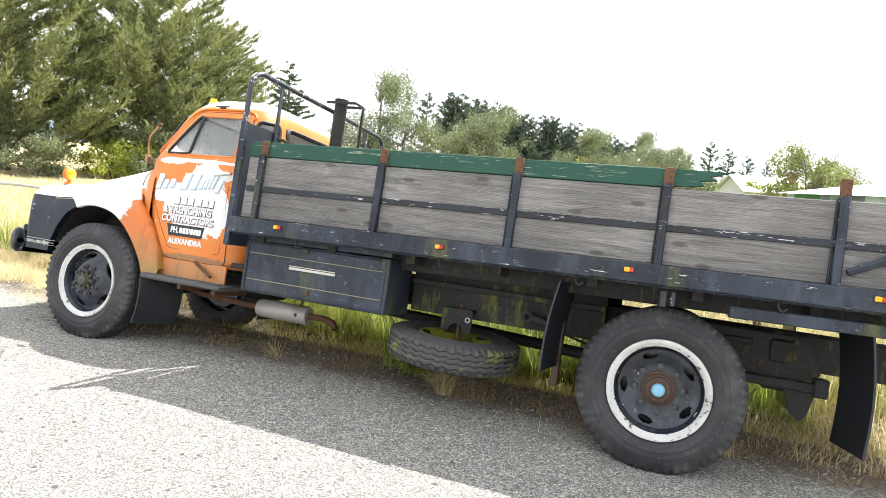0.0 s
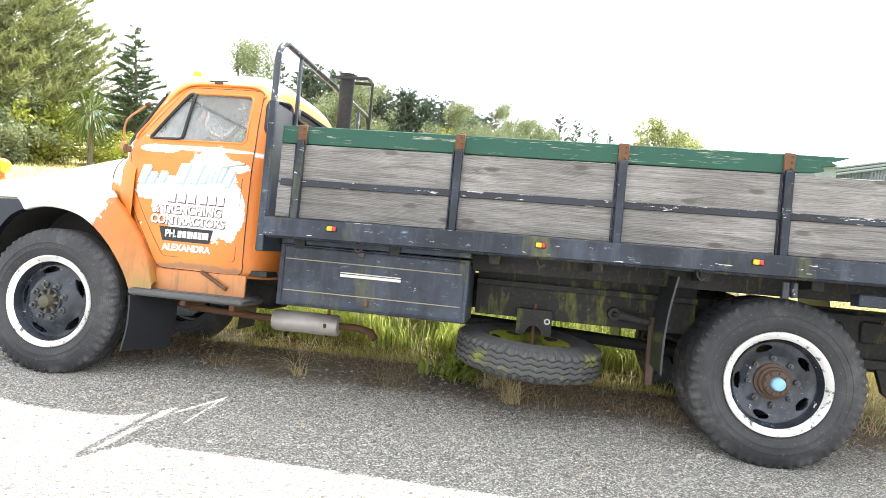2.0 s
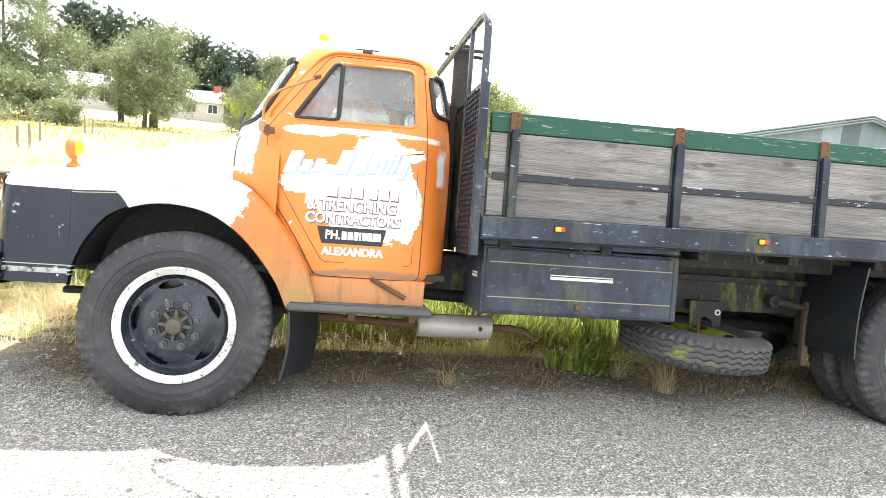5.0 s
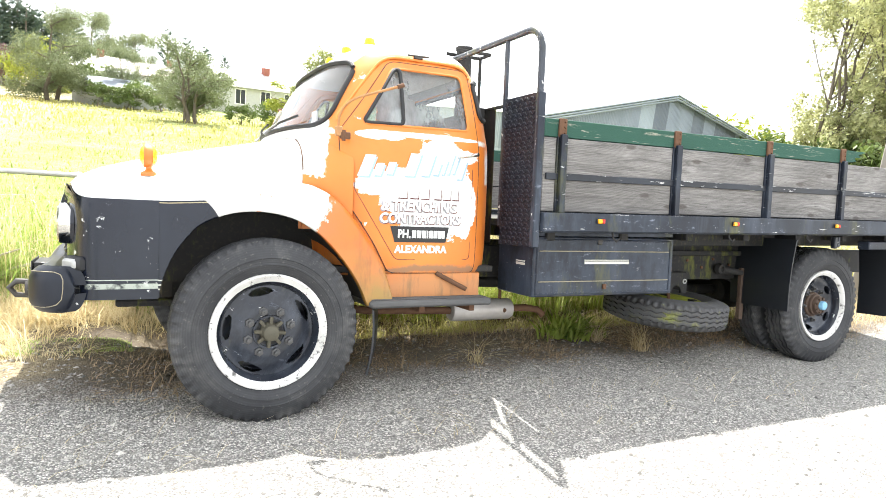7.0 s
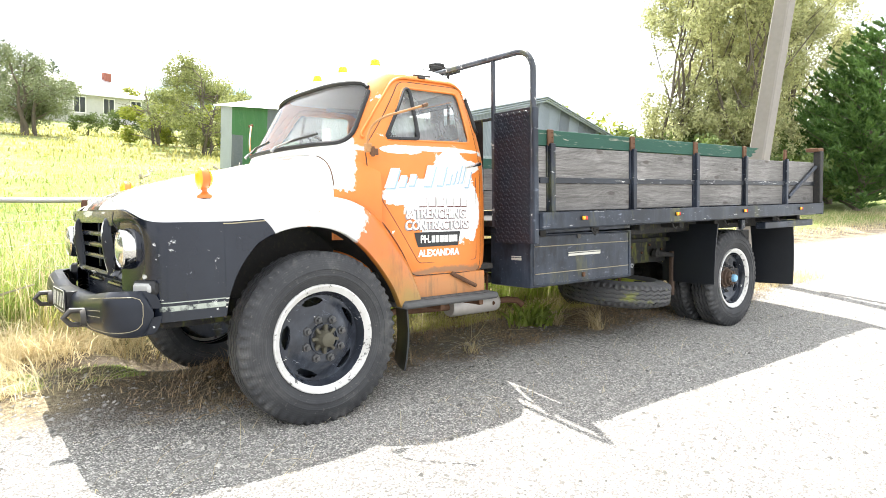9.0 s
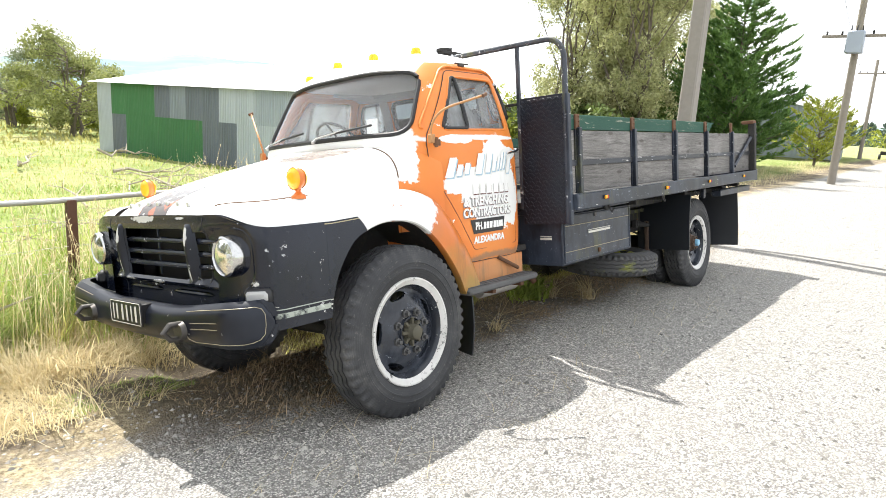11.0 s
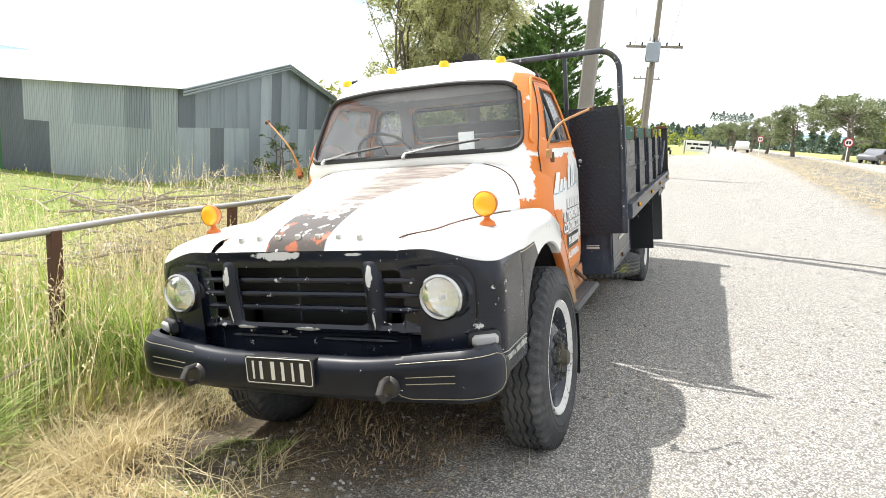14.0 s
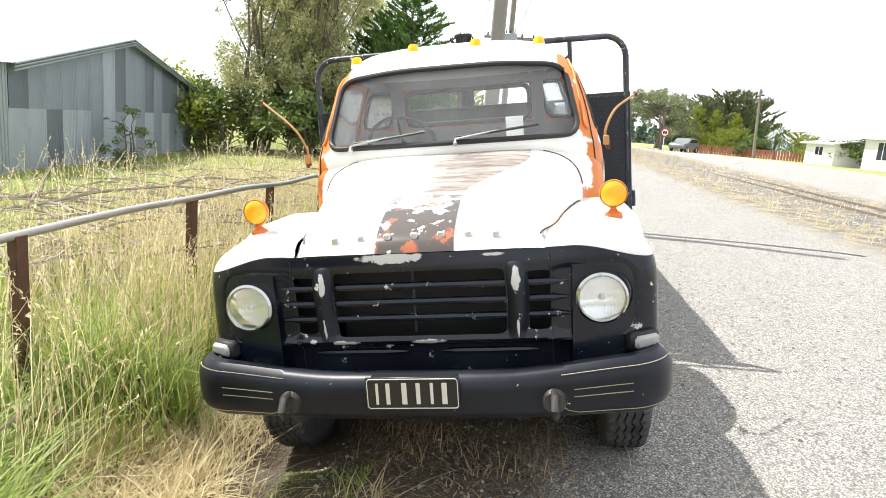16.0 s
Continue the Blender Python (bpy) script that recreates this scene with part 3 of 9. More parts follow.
M["rust"] = simple("rusty_steel", (0.13, 0.065, 0.035), 0.85, 0.1, 40.0, 0.6, 0.4)
M["hubrust"] = simple("dark_rusty_hub", (0.085, 0.055, 0.038), 0.8, 0.1, 40.0, 0.6, 0.4)
M["rubber"] = simple("black_rubber", (0.014, 0.014, 0.015), 0.55, 0.0, 30.0, 0.4, 0.1)
M["flap"] = simple("dusty_black_rubber_flap", (0.013, 0.015, 0.019), 0.38, 0.0, 6.0, 0.6, 0.25)
def rim_paint():
    m = Nodes("chipped_white_rim_paint")
    n1, n2 = m.noise(26.0, 8.0, 0.7), m.noise(5.0, 5.0)
    c = m.mix(m.ramp(n2, 0.3, 0.7), (0.70, 0.69, 0.67), (0.48, 0.47, 0.44))
    c = m.mix(m.math("MULTIPLY", m.ramp(m.math("ADD", n1, m.math("MULTIPLY", n2, 0.2)), 0.68, 0.73), 0.9), c, (0.055, 0.05, 0.048))
    m.bump(n1, 0.2, 0.003)
    return m.out(c, 0.55)


M["rimwhite"] = rim_paint()
M["nut"] = simple("dusty_steel_wheel_nut", (0.075, 0.075, 0.075), 0.45, 0.3, 40.0, 0.4, 0.2)
M["disc"] = worn_black("dusty_black_wheel_paint", (0.024, 0.026, 0.032), 0.72, 0.8, gloss=0.42)
M["grime"] = simple("greasy_hub_grime", (0.085, 0.078, 0.055), 0.7, 0.2, 30.0, 0.6, 0.4)
M["stepgrey"] = simple("dusty_grey_step_paint", (0.085, 0.085, 0.085), 0.7, 0.0, 18.0, 0.5, 0.3)
M["whitepaint"] = simple("chalky_white_paint", (0.80, 0.80, 0.78), 0.5, 0.0, 25.0, 0.06, 0.1)
M["chrome"] = simple("dull_chrome", (0.52, 0.52, 0.51), 0.14, 1.0, 30.0, 0.12, 0.05)
M["badge"] = simple("dull_pitted_chrome", (0.62, 0.62, 0.61), 0.38, 0.45, 30.0, 0.2, 0.1)
M["checker"] = simple("worn_black_checker_plate", (0.011, 0.015, 0.025), 0.34, 0.0, 60.0, 0.5, 0.1)
M["alum"] = simple("dull_aluminium", (0.48, 0.45, 0.42), 0.5, 0.35, 18.0, 0.35, 0.1)
M["hooksteel"] = simple("worn_dark_hook_steel", (0.07, 0.065, 0.06), 0.45, 0.6, 25.0, 0.5, 0.2)
M["steel"] = simple("galvanised_pipe", (0.42, 0.42, 0.41), 0.5, 0.6, 12.0, 0.25, 0.1)
M["amber"] = simple("amber_lens", (0.90, 0.40, 0.015), 0.22, 0.0, 90.0, 0.15, 0.2)
M["arm_tan"] = simple("sun_bleached_orange_steel", (0.40, 0.20, 0.075), 0.5, 0.0, 30.0, 0.5, 0.2)
M["plain_orange"] = simple("faded_orange_enamel", (0.62, 0.17, 0.03), 0.4, 0.0, 20.0, 0.2, 0.05)
M["yellow"] = simple("yellow_lens", (0.90, 0.52, 0.01), 0.25, 0.0, 50.0, 0.1, 0.1)
M["redlens"] = simple("red_lens", (0.55, 0.03, 0.02), 0.25, 0.0, 50.0, 0.1, 0.1)
M["lamp"] = simple("fluted_lamp_glass", (0.82, 0.84, 0.83), 0.12, 0.55, 45.0, 0.25, 0.9)
M["lens"] = simple("frosted_side_lens", (0.40, 0.40, 0.39), 0.3, 0.0, 60.0, 0.2, 0.2)
M["seat"] = simple("cracked_maroon_vinyl", (0.06, 0.03, 0.03), 0.6, 0.0, 20.0, 0.4, 0.2)
M["cabin"] = simple("grey_cab_lining", (0.40, 0.39, 0.385), 0.7, 0.0, 12.0, 0.3, 0.1)
M["paper"] = simple("white_paper", (0.8, 0.8, 0.78), 0.7, 0.0, 20.0, 0.05, 0.0)
M["plate"] = simple("black_number_plate", (0.012, 0.012, 0.013), 0.4, 0.0, 20.0, 0.3, 0.05)
M["bars"] = simple("pale_lettering", (0.62, 0.60, 0.54), 0.45, 0.0, 20.0, 0.1, 0.0)
M["gold"] = simple("gold_coach_line", (0.30, 0.265, 0.18), 0.45, 0.0, 30.0, 0.3, 0.0)
M["sky_blue"] = simple("pale_blue_lettering", (0.34, 0.48, 0.58), 0.45, 0.0, 20.0, 0.15, 0.0)
M["grey_shadow"] = simple("grey_letter_shadow", (0.30, 0.29, 0.30), 0.5, 0.0, 20.0, 0.15, 0.0)
M["maroon"] = simple("maroon_letter_shadow", (0.12, 0.03, 0.03), 0.5, 0.0, 20.0, 0.15, 0.0)
M["blue_cap"] = simple("pale_blue_cap", (0.20, 0.42, 0.60), 0.4, 0.0, 25.0, 0.4, 0.1)
# film and blue tint hold dust plus some sky reflection painted in
M["glass"] = glass("dusty_windscreen_glass", (0.92, 0.96, 0.99), dirt=0.20)
# whitish film added in place of the reflector's mirrored brightness
M["headglass"] = glass("fluted_headlight_glass", (0.97, 0.98, 0.98), dirt=0.34)
M["sideglass"] = glass("dusty_side_glass", dirt=0.42)


# ---- mesh helpers ----
class MB:
    """Collects points and faces of one mesh."""

    def __init__(self):
        self.v, self.f, self.n = [], [], 0

    def add(self, v, f):
        v = [tuple(map(float, p)) for p in v]
        self.v += v
        self.f += [tuple(i + self.n for i in q) for q in f]
        self.n += len(v)
        return self

    def box(self, x0, x1, y0, y1, z0, z1, c=0.006, m=None):
        """A box with chamfered edges."""
        x0, x1, y0, y1, z0, z1 = min(x0, x1), max(x0, x1), min(y0, y1), max(y0, y1), min(z0, z1), max(z0, z1)
        c = min(c, 0.45 * min(x1 - x0, y1 - y0, z1 - z0))
        pts, idx = [], {}
        for i in (0, 1):
            for j in (0, 1):
                for k in (0, 1):
                    p = (x1 if i else x0, y1 if j else y0, z1 if k else z0)
                    s = (-c if i else c, -c if j else c, -c if k else c)
                    for a in range(3):
                        idx[i, j, k, a] = len(pts)
                        pts.append(tuple(p[b] + (0 if b == a else s[b]) for b in range(3)))
        faces = []
        for a in range(3):
            b, d = (a + 1) % 3, (a + 2) % 3
            for s in (0, 1):
                q = []
                for u, w in ((0, 0), (1, 0), (1, 1), (0, 1)):
                    t = [0, 0, 0]
                    t[a], t[b], t[d] = s, u, w
                    q.append(idx[(*t, a)])
                faces.append(q if s else q[::-1])
            for u in (0, 1):
                for w in (0, 1):
                    lo, hi = [0, 0, 0], [0, 0, 0]
                    lo[b] = hi[b] = u
                    lo[d] = hi[d] = w
                    hi[a] = 1
                    q = [idx[(*lo, b)], idx[(*hi, b)], idx[(*hi, d)], idx[(*lo, d)]]
                    faces.append(q if u != w else q[::-1])
        for i in (0, 1):
            for j in (0, 1):
                for k in (0, 1):
                    q = [idx[i, j, k, 0], idx[i, j, k, 1], idx[i, j, k, 2]]
                    faces.append(q if (i + j + k) % 2 else q[::-1])
        if m is not None:
            pts = [tuple(m @ Vector(p)) for p in pts]
        return self.add(pts, faces)

    def tube(self, path, r, n=10, cap=True):
        """A round bar along a path; r is one radius or one for each point."""
        path = [Vector(p) for p in path]
        rr = r if isinstance(r, (list, tuple)) else [r] * len(path)
        pts, faces = [], []
        up = None
        for i, p in enumerate(path):
            d = (path[min(i + 1, len(path) - 1)] - path[max(i - 1, 0)]).normalized()
            if up is None:
                up = d.orthogonal().normalized()
            up = (up - d * up.dot(d)).normalized()
            side = d.cross(up)
            for k in range(n):
                a = 2 * math.pi * k / n
                pts.append(p + rr[i] * (math.cos(a) * up + math.sin(a) * side))
        for i in range(len(path) - 1):
            for k in range(n):
                a, b = i * n + k, i * n + (k + 1) % n
                faces.append((a, b, b + n, a + n))
        if cap:
            faces.append(tuple(range(n))[::-1])
            faces.append(tuple((len(path) - 1) * n + k for k in range(n)))
        return self.add(pts, faces)

    def lathe(self, prof, n=48, centre=(0, 0, 0), axis="Y", closed=False, wob=None):
        """Turns (along, radius) round an axis."""
        pts, faces = [], []
        for k in range(n):
            a = 2 * math.pi * k / n
            for j, (s, r) in enumerate(prof):
                if wob:
                    s, r = wob(k, j, s, r)
                u, w = r * math.cos(a), r * math.sin(a)
                p = {"Y": (u, s, w), "X": (s, u, w), "Z": (u, w, s)}[axis]
                pts.append(tuple(p[i] + centre[i] for i in range(3)))
        m = len(prof)
        for k in range(n):
            for j in range(m if closed else m - 1):
                a, b = k * m + j, k * m + (j + 1) % m
                c, d = ((k + 1) % n) * m + (j + 1) % m, ((k + 1) % n) * m + j
                faces.append((a, b, c, d) if axis != "Y" else (d, c, b, a))
        return self.add(pts, faces)

    def grid(self, rows, flip=False, wrap=False):
        """A sheet from rows of points."""
        nu, nv = len(rows), len(rows[0])
        faces = []
        for i in range(nu - 1):
            for j in range(nv if wrap else nv - 1):
                q = (i * nv + j, i * nv + (j + 1) % nv, (i + 1) * nv + (j + 1) % nv, (i + 1) * nv + j)
                faces.append(q[::-1] if flip else q)
        return self.add([p for r in rows for p in r], faces)

    def prism(self, poly, y0, y1, plane="xz"):
        """A flat outline given thickness."""
        n = len(poly)
        put = {"xz": lambda a, b, s: (a, s, b), "yz": lambda a, b, s: (s, a, b), "xy": lambda a, b, s: (a, b, s)}[plane]
        pts = [put(a, b, y0) for a, b in poly] + [put(a, b, y1) for a, b in poly]
        faces = [tuple(range(n)), tuple(range(2 * n - 1, n - 1, -1))] + [(i + n, (i + 1) % n + n, (i + 1) % n, i) for i in range(n)]
        return self.add(pts, faces)

    def mirror(self):
        """Adds the same across the middle plane."""
        v, f, n = list(self.v), list(self.f), self.n
        self.v += [(x, -y, z) for x, y, z in v]
        self.f += [tuple(i + n for i in q)[::-1] for q in f]
        self.n = 2 * n
        return self

    def flipped(self):
        """The same across the middle plane, alone."""
        o = MB()
        o.v, o.f, o.n = [(x, -y, z) for x, y, z in self.v], [q[::-1] for q in self.f], self.n
        return o

    def mesh(self, name, mat, smooth=38):
        me = bpy.data.meshes.new(name)
        me.from_pydata(self.v, [], self.f)
        me.materials.append(mat)
        if smooth:
            me.polygons.foreach_set("use_smooth", [True] * len(me.polygons))
            me.set_sharp_from_angle(angle=radians(smooth))
        me.update()
        return me


def part(name, mb, mat, parent, label="", smooth=38, normals=False):
    """One mesh object under a thing or a part."""
    me = mb.mesh(name, mat, smooth) if isinstance(mb, MB) else mb
    if normals:
        bm = bmesh.new()
        bm.from_mesh(me)
        bmesh.ops.recalc_face_normals(bm, faces=bm.faces)
        bm.to_mesh(me)
        bm.free()
    ob = new(name, me)
    ob.parent = parent
    return tagged(ob, label)


def thing(name, label, category, m=None, group=""):
    ob = new(name)
    ob.empty_display_size = 0.2
    if m is not None:
        ob.matrix_world = m
    return tagged(ob, label, category, group)


def rounded(w0, w1, h0, h1, r, n=6):
    """A rectangle with round corners, as an outline."""
    out = []
    for cx, cy, a0 in ((w1 - r, h1 - r, 0), (w0 + r, h1 - r, 90), (w0 + r, h0 + r, 180), (w1 - r, h0 + r, 270)):
        for i in range(n + 1):
            a = radians(a0 + 90 * i / n)
            out.append((cx + r * math.cos(a), cy + r * math.sin(a)))
    return out


def smooth_poly(pts, r=0.05, n=5):
    """An outline with its corners rounded."""
    out = []
    k = len(pts)
    for i in range(k):
        p, a, b = (Vector(pts[i]), Vector(pts[i - 1]), Vector(pts[(i + 1) % k]))
        ra = min(r, 0.45 * (a - p).length)
        rb = min(r, 0.45 * (b - p).length)
        s, e = p + (a - p).normalized() * ra, p + (b - p).normalized() * rb
        for j in range(n + 1):
            t = j / n
            q = s * (1 - t) ** 2 + p * 2 * t * (1 - t) + e * t * t
            out.append((q.x, q.y))
    return out


_tables = {}


def curve_at(table, x):
    """Smooth interpolation in a table of (x, value), sampled once and then looked up."""
    key = id(table)
    if key not in _tables:
        xs, ys = [a for a, _ in table], [b for _, b in table]
        last = len(xs) - 1
        sl = [(ys[min(j + 1, last)] - ys[max(j - 1, 0)]) / (xs[min(j + 1, last)] - xs[max(j - 1, 0)]) for j in range(last + 1)]
        n = 6000
        vals, i = [], 0
        for k in range(n + 1):
            q = xs[0] + (xs[-1] - xs[0]) * k / n
            while i < last - 1 and q > xs[i + 1]:
                i += 1
            h = xs[i + 1] - xs[i]
            t = (q - xs[i]) / h
            vals.append((2 * t**3 - 3 * t * t + 1) * ys[i] + (t**3 - 2 * t * t + t) * sl[i] * h + (3 * t * t - 2 * t**3) * ys[i + 1] + (t**3 - t * t) * sl[i + 1] * h)
        _tables[key] = (table, xs[0], n / (xs[-1] - xs[0]), n, vals)
    _, x0, f, n, vals = _tables[key]
    s = (x - x0) * f
    if s <= 0:
        return vals[0]
    if s >= n:
        return vals[n]
    k = int(s)
    return vals[k] + (vals[k + 1] - vals[k]) * (s - k)


def inside(poly, p):
    """Which of the places p lie inside the outline."""
    o = np.array(poly)
    x0, y0, x1, y1 = np.roll(o[:, 0], 1), np.roll(o[:, 1], 1), o[:, 0], o[:, 1]
    x, y = p[:, :1], p[:, 1:]
    cross = ((y0 > y) != (y1 > y)) & (x < (x1 - x0) * (y - y0) / np.where(y1 == y0, 1e-12, y1 - y0) + x0)
    return cross.sum(1) % 2 == 1


def nearest_on(poly, p):
    """For each place the nearest place on the outline, and how far it is."""
    o = np.array(poly)
    a, d = np.roll(o, 1, 0), o - np.roll(o, 1, 0)
    rel = p[:, None, :] - a[None]
    t = np.clip((rel * d).sum(2) / ((d * d).sum(1) + 1e-12), 0, 1)
    q = a[None] + t[:, :, None] * d[None]
    dist = np.linalg.norm(q - p[:, None, :], axis=2)
    k = dist.argmin(1)
    r = np.arange(len(p))
    return dist[r, k], q[r, k]


def patches(us, vs, outlines, surf, snap):
    """A sheet over a grid, cut along outlines. Returns one MB for the rest and one for the inside of each outline."""
    nu, nv = len(us), len(vs)
    base = np.stack(np.meshgrid(us, vs, indexing="ij"), 2).reshape(-1, 2)
    uv, best = base.copy(), np.full(len(base), snap)
    for o in outlines:
        lo, hi = np.min(o, 0) - snap, np.max(o, 0) + snap
        near = np.where(((base > lo) & (base < hi)).all(1))[0]
        for part_ in np.array_split(near, max(1, len(near) // 1500)):
            if len(part_):
                d, q = nearest_on(o, base[part_])
                ok = d < best[part_]
                best[part_[ok]], uv[part_[ok]] = d[ok], q[ok]
    ii, jj = np.meshgrid(np.arange(nu - 1), np.arange(nv - 1), indexing="ij")
    k = (ii * nv + jj).ravel()
    quads = np.stack([k, k + 1, k + nv + 1, k + nv], 1)
    mid = uv[quads].mean(1)
    group = np.zeros(len(quads), int)
    for g, o in enumerate(outlines):
        lo, hi = np.min(o, 0), np.max(o, 0)
        near = np.where(((mid > lo) & (mid < hi)).all(1))[0]
        for part_ in np.array_split(near, max(1, len(near) // 1500)):
            if len(part_):
                group[part_[inside(o, mid[part_])]] = g + 1
    out = []
    for g in range(len(outlines) + 1):
        q = quads[group == g]
        mb = MB()
        if len(q):
            used, inv = np.unique(q, return_inverse=True)
            mb.add([surf(float(uv[u][0]), float(uv[u][1]), g) for u in used], inv.reshape(-1, 4).tolist())
        out.append(mb)
    return out


def letters(text, size, depth=0.002):
    """Built-in font letters as a mesh in the xy plane, centred."""
    cu = bpy.data.curves.new("letters", "FONT")
    cu.body, cu.size, cu.extrude, cu.align_x, cu.align_y = text, size, depth, "CENTER", "CENTER"
    cu.resolution_u, cu.offset = 3, 0.035 * size
    ob = new("letters", cu)
    me = bpy.data.meshes.new_from_object(ob.evaluated_get(bpy.context.evaluated_depsgraph_get()))
    bpy.data.objects.remove(ob)
    return me


def loop_trim(mb, pts, r, n=6):
    """A closed round bead along points."""
    pts = [Vector(p) for p in pts]
    k = len(pts)
    rows = []
    up = Vector((0.13, 0.57, 0.81))
    for i in range(k):
        d = (pts[(i + 1) % k] - pts[i - 1]).normalized()
        a = (up - d * up.dot(d)).normalized()
        b = d.cross(a)
        rows.append([pts[i] + r * (math.cos(2 * math.pi * j / n) * a + math.sin(2 * math.pi * j / n) * b) for j in range(n)])
    rows.append(rows[0])
    return mb.grid(rows, wrap=True)


# ---- the lie of the land ----
def ease(a, b, x):
    t = max(0.0, min(1.0, (x - a) / (b - a)))
    return t * t * (3 - 2 * t)


CROSSFALL = [(-60, 0.10), (-12, 0.06), (0, 0.03), (1.5, 0.0), (2.65, -0.05), (3.4, -0.088), (4.1, -0.130), (5.1, -0.19), (5.8, -0.25), (7.2, -0.27), (12, -0.40), (18, -0.55),
             (34, -0.50), (55, -0.35), (75, -0.1), (100, 0.5), (150, 1.6), (400, 2.0)]


def land(x, y):
    z = curve_at(CROSSFALL, y)
    z += 0.55 * ease(4, 60, x)
    rut = math.exp(-((y - 5.90) / 0.34) ** 2) * ease(-5.55, -5.05, x) * (1 - ease(1.0, 1.8, x))
    z -= 0.19 * rut
    left = math.exp(-((y - 4.06) / 0.22) ** 2) * (math.exp(-((x + 4.70) / 0.25) ** 2) + math.exp(-(x / 0.25) ** 2))
    z -= 0.035 * left
    z += 0.012 * noise.noise(Vector((x * 0.6, y * 0.6, 0.3))) + 0.004 * noise.noise(Vector((x * 2.7, y * 2.7, 1.3)))
    if y > 7.5:
        z += 0.10 * ease(7.5, 10, y) * noise.noise(Vector((x * 0.35, y * 0.35, 5.0)))
    return z


def steps(spans):
    out = []
    for a, b, s in spans:
        out += list(np.arange(a, b - 1e-6, s))
    return out + [spans[-1][1]]


gx = steps([(-900, -200, 100), (-200, -60, 14), (-60, -16, 2.5), (-16, -9, 0.5), (-9, 3, 0.12), (3, 12, 0.45), (12, 60, 2.0), (60, 200, 12), (200, 1400, 150)])
gy = steps([(-700, -100, 100), (-100, -20, 10), (-20, -2, 1.2), (-2, 1, 0.3), (1, 8, 0.12), (8, 20, 0.6), (20, 110, 3.5), (110, 260, 15), (260, 1400, 190)])
gm = MB()
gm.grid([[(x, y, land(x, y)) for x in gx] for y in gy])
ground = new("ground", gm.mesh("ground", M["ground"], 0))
ground.data.polygons.foreach_set("use_smooth", [True] * len(ground.data.polygons))
tagged(ground, "pale grey chipseal road edge running into dry grass and meadow", "ground", kind="structure")

# ---- the truck ----
TRUCK = pose(-4.71, 4.975, -0.307, -8.6, 0, 0)
truck = thing("truck", "old orange, white and black flatbed truck leaning on the roadside", "truck", TRUCK)

# cab skin: rings of (v, z, half width, front, rear)
RINGS = [(0.78, 0.78, 0.850, 0.38, 1.470), (0.81, 0.81, 0.868, 0.36, 1.490), (0.90, 0.90, 0.882, 0.34, 1.500), (1.2, 1.2, 0.888, 0.30, 1.505), (1.5, 1.5, 0.884, 0.265, 1.505),
         (1.60, 1.60, 0.872, 0.262, 1.502), (1.66, 1.66, 0.855, 0.278, 1.497), (1.85, 1.85, 0.800, 0.362, 1.470), (2.0, 2.0, 0.748, 0.428, 1.435), (2.07, 2.065, 0.718, 0.465, 1.415),
         (2.14, 2.125, 0.682, 0.510, 1.385), (2.21, 2.178, 0.632, 0.570, 1.340), (2.29, 2.223, 0.555, 0.655, 1.275), (2.40, 2.257, 0.420, 0.770, 1.180), (2.54, 2.280, 0.230, 0.880, 1.075),
         (2.70, 2.288, 0.012, 0.975, 0.985)]
RZ = [(r[0], r[1]) for r in RINGS]
RW = [(r[0], r[2]) for r in RINGS]
RF = [(r[0], r[3]) for r in RINGS]
RR = [(r[0], r[4]) for r in RINGS]
NEXP = 4.6
BOW = [(0.78, 0.0), (1.40, 0.0), (1.60, 0.105), (1.70, 0.100), (1.95, 0.060), (2.10, 0.035), (2.30, 0.0), (2.70, 0.0)]


def cab_ring(v, phi):
    """phi 0: rear, 90: left side, 180: front, 270: right side."""
    hw, xf, xr = curve_at(RW, v), curve_at(RF, v), curve_at(RR, v)
    cx, ax = (xf + xr) / 2, (xr - xf) / 2
    c, s = math.cos(phi), math.sin(phi)
    e = 2 / NEXP
    y = -hw * math.copysign(abs(s) ** e, s)
    x = cx + ax * math.copysign(abs(c) ** e, c)
    if c < 0:
        # the screen and its header bow forward in the middle
        x -= curve_at(BOW, v) * max(0.0, 1 - (y / hw) ** 2) * ease(0.0, 0.5, -c)
    return Vector((x, y, curve_at(RZ, v)))


fine_phi = np.concatenate([np.linspace(0, 2 * math.pi, 721)])
arc = [0.0]
pp = [cab_ring(1.7, a) for a in fine_phi]
for a, b in zip(pp, pp[1:]):
    arc.append(arc[-1] + (b - a).length)
ROUND = arc[-1]


PHI = [(a, b) for a, b in zip(np.linspace(0, ROUND, 4001).tolist(), np.interp(np.linspace(0, ROUND, 4001), arc, fine_phi).tolist())]


def phi_of(w):
    s = max(0.0, min(3999.999, w / ROUND * 4000))
    k = int(s)
    return PHI[k][1] + (PHI[k + 1][1] - PHI[k][1]) * (s - k)


def w_of(phi):
    return float(np.interp(phi % (2 * math.pi), fine_phi, arc))


def cab_pt(w, v, out=0.0):
    p = cab_ring(v, phi_of(w))
    if out:
        a = cab_ring(v, phi_of(w) + 0.01) - cab_ring(v, phi_of(w) - 0.01)
        b = cab_ring(v + 0.01, phi_of(w)) - cab_ring(v - 0.01, phi_of(w))
        n = a.cross(b)
        if n.length > 1e-9:
            n.normalize()
            if n.dot(p - Vector((0.9, 0, 1.4))) < 0:
                n = -n
            p = p + n * out
    return p


